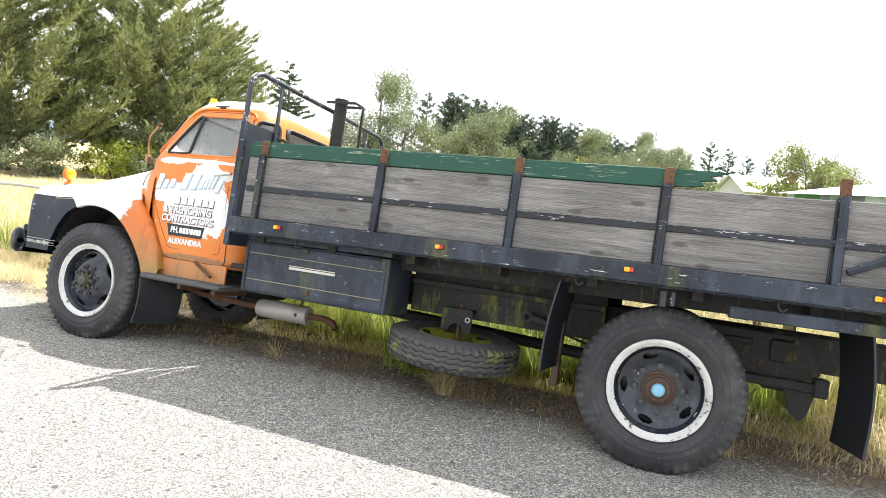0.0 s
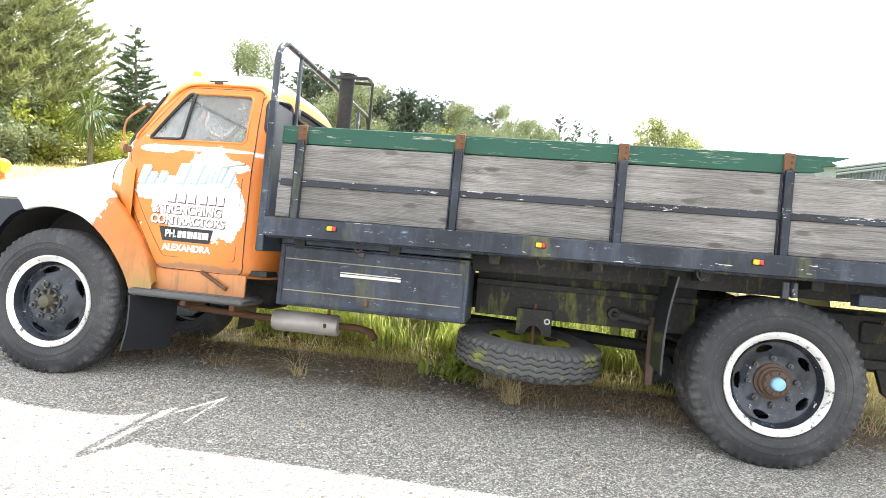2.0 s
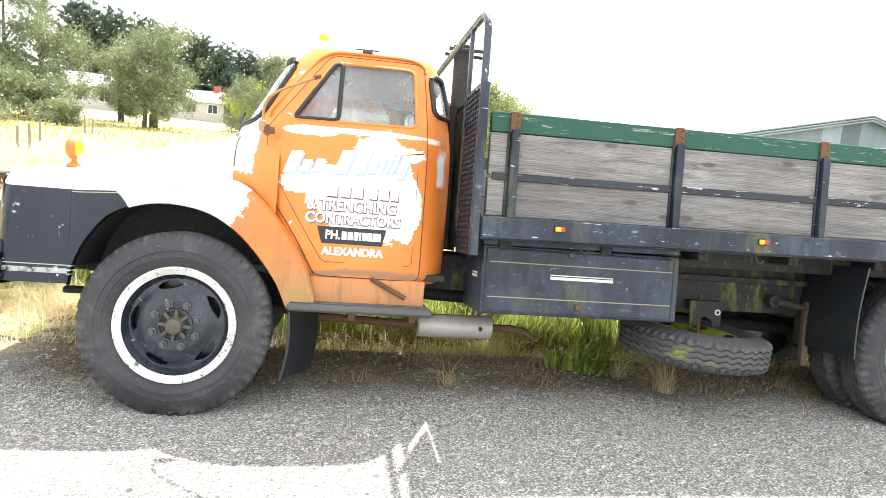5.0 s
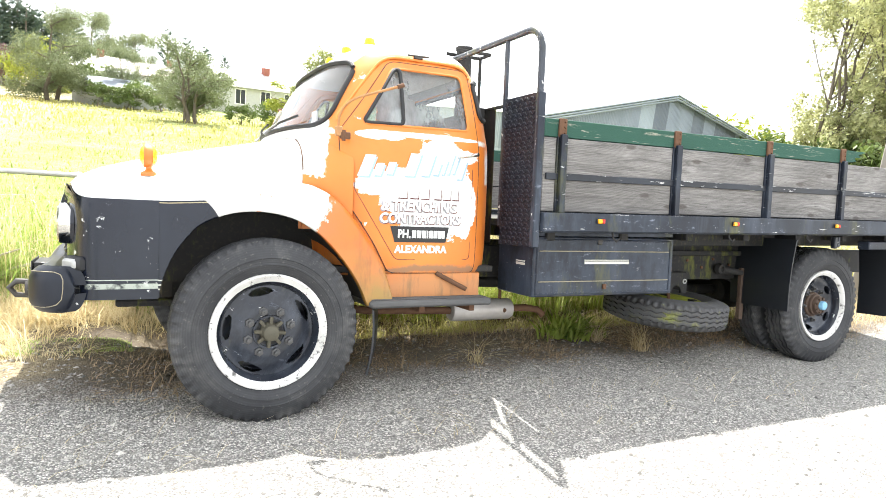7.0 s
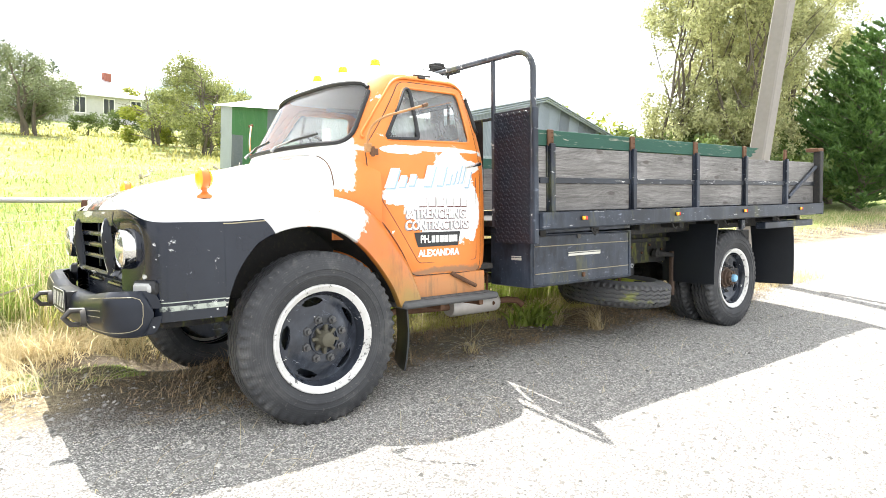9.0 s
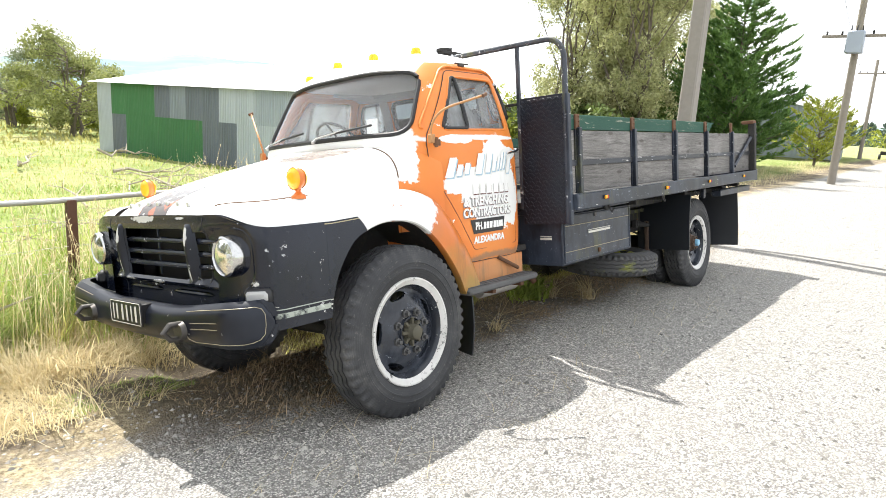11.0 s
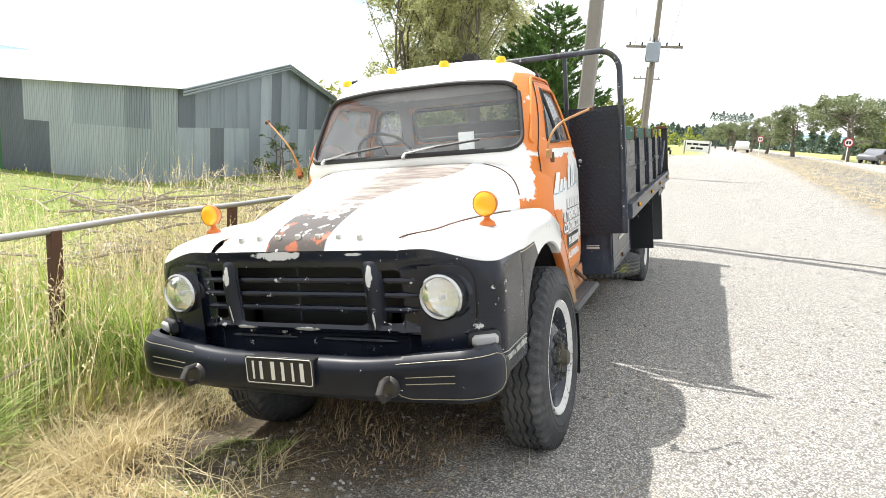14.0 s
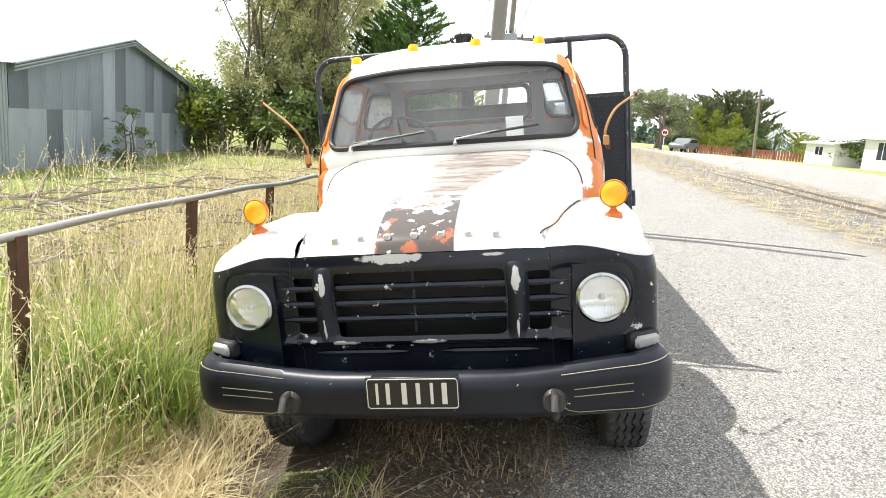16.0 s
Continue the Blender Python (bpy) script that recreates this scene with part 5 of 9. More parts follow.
def bumper_pt(s, u, out=0.0):
    """s runs from the middle to the end, u from the lower to the upper edge."""
    a, sg = min(abs(s), BUMP_L), math.copysign(1, s)
    if a < 0.80:
        cx, cy, nx, ny = -1.150 + 0.04 * a * a, a, -1.0, 0.0
    else:
        q = min(1.0, (a - 0.80) / 0.285) * math.pi / 2
        cx, cy = -1.1244 + 0.20 * (1 - math.cos(q)), 0.80 + 0.152 * math.sin(q)
        nx, ny = -math.cos(q), math.sin(q)
    rnd = math.sqrt(max(0.04, 1 - max(0.0, (a - BUMP_L + 0.07) / 0.07) ** 2))
    mid, half = 0.7075 + 0.035 * ease(0.3, 0.95, a), (0.0925 + 0.020 * ease(0.3, 0.95, a)) * rnd
    b = 0.045 * (1 - abs(2 * u - 1) ** 4) + out
    return Vector((cx + nx * (b - 0.045), sg * (cy + ny * (b - 0.045) + 0.018 * ease(0.8, 1.0, a)), mid + half * (2 * u - 1)))


t = MB()
rows = []
for s in [-BUMP_L + 0.01 * k for k in range(9)] + list(np.linspace(-0.985, 0.985, 81)) + [BUMP_L - 0.01 * k for k in range(8, -1, -1)]:
    row = [bumper_pt(s, k / 16) for k in range(17)]
    rows.append([row[0] + Vector((0.05, 0, 0.006))] + row + [row[-1] + Vector((0.05, 0, -0.004))])
t.grid(rows)
# unseen panel added to stop sunlight passing between bumper and nose
ap = MB()
ap.grid([[(x, y, 0.80 - 0.10 * ease(-1.08, -0.90, x)) for y in np.linspace(-0.86, 0.86, 9)] for x in (-1.10, -1.05, -0.98, -0.90)])
part("splash_apron", ap, M["navy"], truck)
bump = part("bumper", t, M["black"], truck, "black bumper with gold coach lines and tow hooks", normals=True)
for sgn in (-1, 1):
    for u in (0.60, 0.46):
        t = MB()
        t.tube([bumper_pt(sgn * y, u, 0.001) for y in np.linspace(0.585, 0.80, 8)], 0.0019, 5)
        part("coach_line", t, M["gold"], bump)
    t = MB()
    loop = [(y, 0.88) for y in np.linspace(0.54, 1.0, 16)] + [(1.03, 0.84), (1.042, 0.74), (1.042, 0.5), (1.036, 0.3), (1.015, 0.20), (0.98, 0.15)] + [(y, 0.13) for y in np.linspace(0.94, 0.60, 14)] + [(0.56, 0.2), (0.535, 0.34)]
    t.tube([bumper_pt(sgn * y, u, 0.001) for y, u in loop], 0.0019, 5)
    part("coach_line", t, M["gold"], bump, "gold outline loop")
for sgn in (-1, 1):
    t = MB()
    y = sgn * 0.512
    t.tube([(-1.13, y, 0.735), (-1.205, y, 0.738), (-1.235, y, 0.705), (-1.205, y, 0.668), (-1.13, y, 0.66)], [0.013, 0.015, 0.016, 0.015, 0.011], 10)
    t.lathe([(-1.165, 0.001), (-1.165, 0.04), (-1.14, 0.048)], 18, (0, y, 0.70), "X")
    part("tow_hook", t, M["hooksteel"], bump, "worn steel tow hook")
t = MB()
t.box(-1.176, -1.166, -0.165, 0.195, 0.683, 0.812, 0.004)
# hidden block added behind the plate to shut out a line of sun
t.box(-1.166, -1.095, -0.155, 0.185, 0.70, 0.800, 0.004)
pl = part("number_plate", t, M["plate"], bump, "black number plate with pale characters")
for y, w in ((0.150, 0.011), (0.108, 0.016), (0.045, 0.020), (-0.008, 0.016), (-0.060, 0.012), (-0.108, 0.020)):
    t = MB()
    t.box(-1.1785, -1.176, y - w / 2, y + w / 2, 0.706, 0.790, 0.001)
    part("plate_bar", t, M["bars"], pl)
t = MB()
loop_trim(t, [(-1.176, u, v) for u, v in dense(rounded(-0.158, 0.188, 0.690, 0.805, 0.012))], 0.0022, 5)
part("plate_border", t, M["bars"], pl)

# roof lamps, aerial, wipers, mirror arms
def roof_z(x, y):
    best = 2.0
    for v in np.arange(2.0, 2.69, 0.004):
        xf, xr, hw = curve_at(RF, v), curve_at(RR, v), curve_at(RW, v)
        if abs((x - (xf + xr) / 2) / ((xr - xf) / 2)) ** NEXP + abs(y / hw) ** NEXP <= 1:
            best = curve_at(RZ, v)
    return best


for y in (-0.53, -0.15, 0.235, 0.605):
    x = 0.630 + 0.10 * y * y
    z = roof_z(x, y) + 0.026
    t = MB()
    t.lathe([(-0.012, 0.040), (0.010, 0.039), (0.014, 0.036)], 20, (x, y, z - 0.035), "Z")
    rl = part("roof_lamp", t, M["whitepaint"], truck, "small yellow marker lamp on the roof")
    t = MB()
    t.lathe([(0.012, 0.036), (0.046, 0.031), (0.056, 0.024), (0.060, 0.002)], 20, (x, y, z - 0.035), "Z")
    part("yellow_lens", t, M["yellow"], rl)
for y0, y1, z0 in ((0.55, 0.12, 1.66), (-0.05, -0.50, 1.66)):
    t = MB()
    n0 = cab_pt(w_front(y0, 1.66), 1.66, 0.03)
    a, b, c = cab_pt(w_front((y0 + y1) / 2, 1.69), 1.69, 0.035), cab_pt(w_front(y1, 1.71), 1.71, 0.03), cab_pt(w_front(y0, 1.675), 1.675, 0.02)
    t.tube([n0 + Vector((-0.03, 0, -0.03)), n0, a], [0.014, 0.007, 0.005], 6)
    wpr = part("wiper", t, M["steel"], cab)
    t = MB()
    t.tube([c, a - Vector((0, 0, 0.006)), b], 0.008, 6)
    part("wiper_blade", t, M["rubber"], wpr)
for sgn, tip in ((-1, (0.652, -1.085, 1.868)), (1, (0.50, 1.19, 1.98))):
    t = MB()
    b = Vector((0.365, sgn * 0.875, 1.66))
    bend, end = b + Vector((-0.01, sgn * 0.03, 0.11)), Vector(tip)
    t.tube([b - Vector((0, 0, 0.06))] + [b * (1 - s) ** 2 + bend * 2 * s * (1 - s) + (bend.lerp(end, 0.4)) * s * s for s in np.linspace(0, 1, 9)] + [bend.lerp(end, 0.7), end], 0.0075, 8)
    t.box(0.345, 0.385, sgn * 0.865, sgn * 0.895, 1.585, 1.64, 0.004)
    arm = part("mirror_arm", t, M["arm_tan"], truck, "bare tan-orange mirror arm with no mirror")
    t = MB()
    t.tube([Vector(tip) - Vector((0.02, 0, 0.007)), Vector(tip) + Vector((0.014, 0, 0.007))], 0.012, 8)
    part("arm_clamp", t, M["rust"], arm)

# cab interior
t = MB()
t.box(1.02, 1.44, -0.72, 0.72, 1.10, 1.30, 0.05)
seat = part("seat", t, M["seat"], truck, "dark maroon bench seat")
t = MB()
t.box(1.34, 1.46, -0.72, 0.72, 1.28, 1.60, 0.05)
part("backrest", t, M["seat"], seat)
t = MB()
t.box(0.34, 0.52, -0.80, 0.80, 1.38, 1.62, 0.04)
dash = part("dashboard", t, M["cabin"], truck)
t = MB()
t.box(0.36, 0.372, -0.42, -0.32, 1.66, 1.78, 0.002)
part("sticker", t, M["paper"], dash, "white paper sticker behind the glass")
t = MB()
rotw = pose(0.72, 0.36, 1.66, 0, -38, 0)
loop_trim(t, [rotw @ Vector((0, 0.215 * math.cos(a), 0.215 * math.sin(a))) for a in np.linspace(0, 2 * math.pi, 36, False)], 0.012, 6)
for a in (90, 210, 330):
    t.tube([rotw @ Vector((0.02, 0, 0)), rotw @ Vector((0, 0.21 * math.cos(radians(a)), 0.21 * math.sin(radians(a))))], 0.008, 6)
t.tube([rotw @ Vector((0.02, 0, 0)), (0.45, 0.36, 1.40)], 0.02, 8)
part("steering_wheel", t, M["rubber"], truck)
for sgn in (-1, 1):
    t = MB()
    t.grid([[cab_pt(w_side(x, v) if sgn < 0 else ROUND - w_side(x, v), v, -0.045) for x in np.linspace(0.5, 1.29, 12)] for v in np.linspace(0.85, 1.66, 12)])
    part("door_lining", t, M["cabin"], cab)
t = MB()
t.grid([[cab_pt(w, v, -0.03) for w in np.linspace(0, ROUND, 60)] for v in np.linspace(2.13, 2.69, 10)])
part("headlining", t, M["whitepaint"], cab)
for y0, y1, v0, v1 in ((-0.80, 0.80, 1.15, 1.765), (-0.70, 0.70, 2.06, 2.14), (-0.565, -0.475, 1.765, 2.06), (0.475, 0.565, 1.765, 2.06)):
    t = MB()
    t.grid([[cab_pt(w_rear(y, v) if y < 0 else ROUND - w_rear(-y, v), v, -0.030) for y in np.linspace(y0, y1, 14)] for v in np.linspace(v0, v1, 6)])
    part("rear_lining", t, M["cabin"], cab)

# lettering on the left door
def on_door(mb_or_mesh, name, mat, label=""):
    """Wraps flat lettering (x, z) onto the door's skin."""
    me = mb_or_mesh if not isinstance(mb_or_mesh, MB) else mb_or_mesh.mesh(name, mat, 0)
    if not me.materials:
        me.materials.append(mat)
    else:
        me.materials[0] = mat
    for v in me.vertices:
        x, z, d = v.co.x, v.co.y, v.co.z
        v.co = cab_pt(w_side(x, z), z, 0.0085 + d)
    me.update()
    return part(name, me, mat, door_left, label)


def word(text, size, cx, cz, mat, dx=0.0, dz=0.0, lift=0.0, squash=1.0, bold=0.0, slant=0.0):
    me = letters(text, size, 0.0008)
    for v in me.vertices:
        v.co = (cx + dx + v.co.x * squash + slant * v.co.y, cz + dz + v.co.y, v.co.z + lift)
    on_door(me, "lettering", mat)


# the sign-writer's script is left as slanted bars, one for each stroke
def slant_bar(x0, w, z0, h, lean, lift):
    t = MB()
    rows = [[(x0 + lean * h * k / 6, z0 + h * k / 6, lift), (x0 + w + lean * h * k / 6, z0 + h * k / 6, lift)] for k in range(7)]
    return t.grid(rows)


BARS = [(0.490, 0.062, 1.370, 0.125), (0.575, 0.048, 1.378, 0.072), (0.648, 0.048, 1.388, 0.072), (0.765, 0.070, 1.385, 0.135), (0.848, 0.018, 1.485, 0.040), (0.872, 0.058, 1.392, 0.135),
        (0.950, 0.042, 1.402, 0.075), (1.008, 0.024, 1.408, 0.090), (1.046, 0.022, 1.412, 0.125), (1.082, 0.022, 1.416, 0.125), (1.118, 0.040, 1.385, 0.115)]
for x0, w, z0, h in BARS:
    on_door(slant_bar(x0 + 0.010, w, z0 - 0.010, h, 0.35, 0.0), "script_shadow", M["sky_blue"])
    on_door(slant_bar(x0, w, z0, h, 0.35, 0.002), "script_bar", M["whitepaint"])
for k, (x0, x1) in enumerate(((0.735, 0.795), (0.812, 0.868), (0.882, 0.938), (0.968, 1.020), (1.032, 1.085), (1.095, 1.140))):
    t, t2 = MB(), MB()
    t.add([(x0, 1.255, 0.002), (x1, 1.255, 0.002), (x1, 1.318, 0.002), (x0, 1.318, 0.002)], [(0, 1, 2, 3)])
    t2.add([(x0 + 0.004, 1.248, 0), (x1 + 0.005, 1.248, 0), (x1 + 0.005, 1.312, 0), (x0 + 0.004, 1.312, 0)], [(0, 1, 2, 3)])
    on_door(t2, "bar_shadow", M["maroon"])
    on_door(t, "word_bar", M["whitepaint"])
for text, size, cx, cz, sq in (("& TRENCHING", 0.088, 0.885, 1.205, 0.86), ("CONTRACTORS", 0.082, 0.895, 1.130, 0.88)):
    word(text, size, cx, cz, M["grey_shadow"], -0.006, -0.006, 0.0, sq)
    word(text, size, cx, cz, M["maroon"], 0.004, -0.005, 0.0005, sq)
    word(text, size, cx, cz, M["whitepaint"], 0, 0, 0.0025, sq)
word("ALEXANDRA", 0.062, 0.90, 0.945, M["whitepaint"], 0, 0, 0.0, 0.95)
word("ALEXANDRA", 0.062, 0.90, 0.945, M["whitepaint"], 0.002, 0.001, 0.0, 0.95)
t = MB()
t.add([(0.695, 1.085, 0), (1.085, 1.085, 0), (1.065, 0.990, 0), (0.725, 0.990, 0)], [(3, 2, 1, 0)])
on_door(t, "phone_panel", M["plate"], "dark blue panel with white figures")
word("PH.", 0.068, 0.785, 1.038, M["whitepaint"], 0, 0, 0.002, 0.85)
t = MB()
for x0, w in ((0.835, 0.028), (0.869, 0.028), (0.903, 0.026), (0.934, 0.010), (0.950, 0.026), (0.980, 0.026), (1.010, 0.024), (1.036, 0.020)):
    t.add([(x0, 1.016, 0.002), (x0 + w, 1.016, 0.002), (x0 + w, 1.062, 0.002), (x0, 1.062, 0.002)], [(0, 1, 2, 3)])
on_door(t, "figure_bars", M["whitepaint"])

# ---- wheels ----
def tyre_mesh(name="tyre", width=0.225, R=0.5, r=0.292, n=216, mat=None):
    """A cross-ply tyre: bulged walls, notched shoulders and zigzag ribs."""
    hw = width / 2
    wall = [(-hw + 0.035, r), (-hw + 0.012, r + 0.02), (-hw - 0.004, r + 0.055), (-hw - 0.0085, r + 0.068), (-hw - 0.0125, r + 0.071), (-hw - 0.0125, r + 0.079), (-hw - 0.010, r + 0.082), (-hw - 0.010, r + 0.105), (-hw - 0.0135, r + 0.108), (-hw - 0.0115, r + 0.114),
            (-hw - 0.006, R - 0.078), (-hw - 0.003, R - 0.064), (-hw + 0.003, R - 0.052),
            (-hw + 0.009, R - 0.026), (-hw + 0.018, R - 0.008), (-hw + 0.034, R - 0.001)]
    ribs = []
    for s in (-0.054, -0.018, 0.018, 0.054):
        ribs += [(s - 0.0055, R), (s - 0.0040, R - 0.013), (s + 0.0040, R - 0.013), (s + 0.0055, R)]
    prof = wall + ribs + [(-s, q) for s, q in wall[::-1]]
    first, last, last_wall = len(wall), len(wall) + len(ribs), len(wall)

    def wob(k, j, s, q):
        e = j if j < first else len(prof) - 1 - j
        if first <= j < last:
            s += 0.0075 * (1, 0.33, -0.33, -1, -0.33, 0.33)[k % 6]
        elif e in (last_wall - 4, last_wall - 3, last_wall - 2, last_wall - 1) and k % 4 < 2:
            q -= (0.004, 0.014, 0.017, 0.009)[e - last_wall + 4]
            s *= 0.975
        elif e == last_wall - 1:
            s += 0.002 * (1 if (k // 2) % 2 else -1)
        return s, q
    t = MB()
    t.lathe(prof, n, (0, 0, 0), "Y", wob=wob)
    return t.mesh(name, mat or M["tyre"], 30)


TYRE = tyre_mesh()


def disc_with_slots(mb, y, r0, r1, dish, slots=5, phase=0.0, out=0.80, tall=0.135, wide=0.22):
    """A wheel disc with lens-shaped hand holes, their edges turned inwards."""
    pitch = 2 * math.pi / slots

    def place_at(a, q, deep=0.0):
        return Vector(((r0 + (r1 - r0) * q) * math.cos(a + phase), y + dish * ease(0.3, 1.0, q) + deep, (r0 + (r1 - r0) * q) * math.sin(a + phase)))
    outs = []
    for k in range(slots):
        c = pitch * (k + 0.5)
        o = []
        for s, b in [(j / 12, 1) for j in range(12)] + [(1 - j / 12, -1) for j in range(12)]:
            u = 2 * s - 1
            o.append((c + pitch * wide * u, out + b * tall * (1 - u * u) ** 0.8))
        outs.append(o)
    rest = patches(list(np.linspace(0, 2 * math.pi, 145)), list(np.linspace(0, 1, 21)), outs, lambda u, v, k: place_at(u, v), 0.022)[0]
    mb.add(rest.v, [q[::-1] for q in rest.f])
    rims = []
    for o in outs:
        ring = o + o[:1]
        rims.append(MB().grid([[place_at(a, q) for a, q in ring], [place_at(a, q, 0.022) for a, q in ring]]))
    return rims


def wheel_front(sgn, cx):
    """White-ringed steel wheel: a rim mesh that carries its tyre, disc, hub and nuts. Built facing -y."""
    t = MB()
    t.lathe([(-0.060, 0.300), (-0.100, 0.316), (-0.112, 0.312), (-0.113, 0.304), (-0.104, 0.292), (-0.097, 0.280), (-0.091, 0.272)], 72)
    w = part("wheel", t, M["rimwhite"], truck, "steel road wheel with a white-painted rim", normals=True)
    part("tyre", TYRE, M["tyre"], w)
    t = MB()
    rims = disc_with_slots(t, -0.092, 0.070, 0.246, 0.050, 5, 0.35, 0.84, 0.125, 0.26)
    t.lathe([(-0.091, 0.272), (-0.084, 0.268), (-0.070, 0.258), (-0.042, 0.246), (0.06, 0.24), (0.06, 0.02)], 48)
    part("wheel_disc", t, M["disc"], w, "dull black wheel disc with hand holes")
    for q in rims:
        part("hand_hole", q, M["disc"], w)
    t = MB()
    t.lathe([(-0.072, 0.082), (-0.082, 0.080), (-0.084, 0.055), (-0.112, 0.048), (-0.150, 0.040), (-0.156, 0.030), (-0.158, 0.001)], 24)
    hub = part("hub", t, M["grime"], w, "grimy hub with radial ribs")
    t = MB()
    t.lathe([(-0.088, 0.094), (-0.104, 0.090), (-0.104, 0.080), (-0.088, 0.076)], 32)
    part("hub_ring", t, M["disc"], w)
    t = MB()
    t.lathe([(-0.086, 0.080), (-0.087, 0.030)], 32)
    part("hub_recess", t, M["rubber"], w)
    for k in range(8):
        a = 2 * math.pi * (k + 0.5) / 8
        t = MB()
        t.box(-0.009, 0.009, -0.118, -0.08, 0.036, 0.084, 0.003, pose(0, 0, 0, 0, math.degrees(a), 0))
        part("hub_rib", t, M["grime"], w)
    for k in range(8):
        a = 2 * math.pi * k / 8
        t = MB()
        cx2, cz2 = 0.118 * math.cos(a), 0.118 * math.sin(a)
        t.lathe([(-0.080, 0.027), (-0.104, 0.024), (-0.106, 0.014), (-0.126, 0.013), (-0.128, 0.001)], 6, (cx2, 0, cz2))
        part("wheel_nut", t, M["nut"], w)
    w.matrix_basis = pose(cx, sgn * 0.868, 0.5, 0, 27, 0) if sgn < 0 else pose(cx, sgn * 0.868, 0.5, 0, 0, 180)
    return w


def wheel_rear(sgn):
    t = MB()
    t.lathe([(-0.060, 0.296), (-0.100, 0.307), (-0.112, 0.304), (-0.113, 0.297), (-0.104, 0.278), (-0.088, 0.262)], 72)
    w = part("wheel", t, M["rimwhite"], truck, "dual rear wheel with a white-painted rim", normals=True)
    part("tyre", TYRE, M["tyre"], w)
    inner = part("tyre", TYRE, M["tyre"], w)
    inner.location = (0, 0.275, 0)
    t = MB()
    rims = disc_with_slots(t, -0.005, 0.085, 0.240, -0.03, 5, 0.3, 0.78, 0.15, 0.20)
    t.lathe([(-0.088, 0.262), (-0.060, 0.242), (0.16, 0.24), (0.16, 0.02)], 48)
    part("wheel_disc", t, M["disc"], w)
    for q in rims:
        part("hand_hole", q, M["disc"], w)
    t = MB()
    t.lathe([(0.01, 0.112), (-0.02, 0.106), (-0.028, 0.092), (-0.050, 0.088), (-0.056, 0.078), (-0.085, 0.073), (-0.090, 0.055), (-0.092, 0.03)], 24)
    part("hub", t, M["hubrust"], w, "rusty hub flange")
    for k in range(8):
        a = 2 * math.pi * k / 8
        t = MB()
        t.lathe([(-0.085, 0.012), (-0.100, 0.011), (-0.101, 0.001)], 6, (0.060 * math.cos(a), 0, 0.060 * math.sin(a)))
        part("hub_bolt", t, M["hubrust"], w)
    t = MB()
    t.lathe([(-0.088, 0.040), (-0.118, 0.038), (-0.126, 0.030), (-0.128, 0.001)], 20)
    part("hub_cap", t, M["blue_cap"], w, "pale blue painted hub cap")
    for k in range(8):
        a = 2 * math.pi * (k + 0.4) / 8
        t = MB()
        t.lathe([(-0.005, 0.020), (-0.028, 0.018), (-0.030, 0.011), (-0.046, 0.010), (-0.047, 0.001)], 6, (0.138 * math.cos(a), 0, 0.138 * math.sin(a)))
        part("wheel_nut", t, M["nut"], w)
    w.matrix_basis = pose(4.70, sgn * 0.895, 0.5, 0, 15, 0) if sgn < 0 else pose(4.70, sgn * 0.895, 0.5, 0, 0, 180)
    return w


wheel_front(-1, -0.01), wheel_front(1, -0.01), wheel_rear(-1), wheel_rear(1)

def tz(x):
    return 0.0125 * (x - 1.6)


def slanted(mb, x0, x1, y0, y1, z0, z1, c=0.005):
    """A long piece that follows the tray's slight rise."""
    k = mb.n
    mb.box(x0, x1, y0, y1, z0, z1, c)
    for i in range(k, mb.n):
        x, y, z = mb.v[i]
        mb.v[i] = (x, y, z + tz(x))
    return mb


# ---- chassis ----
t = MB()
for sgn in (-1, 1):
    t.box(-0.80, 6.2, sgn * 0.36, sgn * 0.43, 0.72, 0.95, 0.01)
    t.box(-0.75, 0.55, sgn * 0.40, sgn * 0.47, 0.58, 0.62, 0.01)
for x in (-0.72, 0.6, 1.5, 2.9, 4.2, 5.4, 6.15):
    t.box(x - 0.04, x + 0.04, -0.42, 0.42, 0.74, 0.90, 0.01)
ch = part("chassis_frame", t, M["mossy"], truck, "mossy black ladder chassis")
t = MB()
t.tube([(-0.01, -0.75, 0.5), (-0.01, -0.5, 0.44), (-0.01, 0.5, 0.44), (-0.01, 0.75, 0.5)], 0.045, 10)
part("front_axle", t, M["chassis"], ch)
t = MB()
t.tube([(4.70, -0.7, 0.5), (4.70, -0.2, 0.5), (4.70, 0.2, 0.5), (4.70, 0.7, 0.5)], [0.07, 0.08, 0.08, 0.07], 12)
t.lathe([(-0.20, 0.03), (-0.16, 0.12), (-0.06, 0.17), (0.08, 0.17), (0.18, 0.10), (0.24, 0.02)], 20, (4.70, 0, 0.5), "X")
part("rear_axle", t, M["chassis"], ch)
for sgn in (-1, 1):
    t = MB()
    for k in range(7):
        ln = 0.68 - 0.07 * k
        t.tube([(4.70 + ln * s, sgn * 0.50, 0.60 - 0.018 * k + 0.10 * s * s) for s in np.linspace(-1, 1, 9)], 0.011, 4)
    t.box(5.30, 5.46, sgn * 0.44, sgn * 0.55, 0.58, 0.80, 0.01)
    part("leaf_spring", t, M["chassis"], ch)
t = MB()
t.tube([(1.2, 0, 0.66), (4.5, 0, 0.52)], 0.045, 10)
part("prop_shaft", t, M["chassis"], ch)
t = MB()
t.box(-0.5, 0.7, -0.30, 0.30, 0.55, 1.15, 0.05)
t.box(0.7, 1.3, -0.2, 0.2, 0.52, 0.80, 0.05)
part("engine", t, M["chassis"], ch)
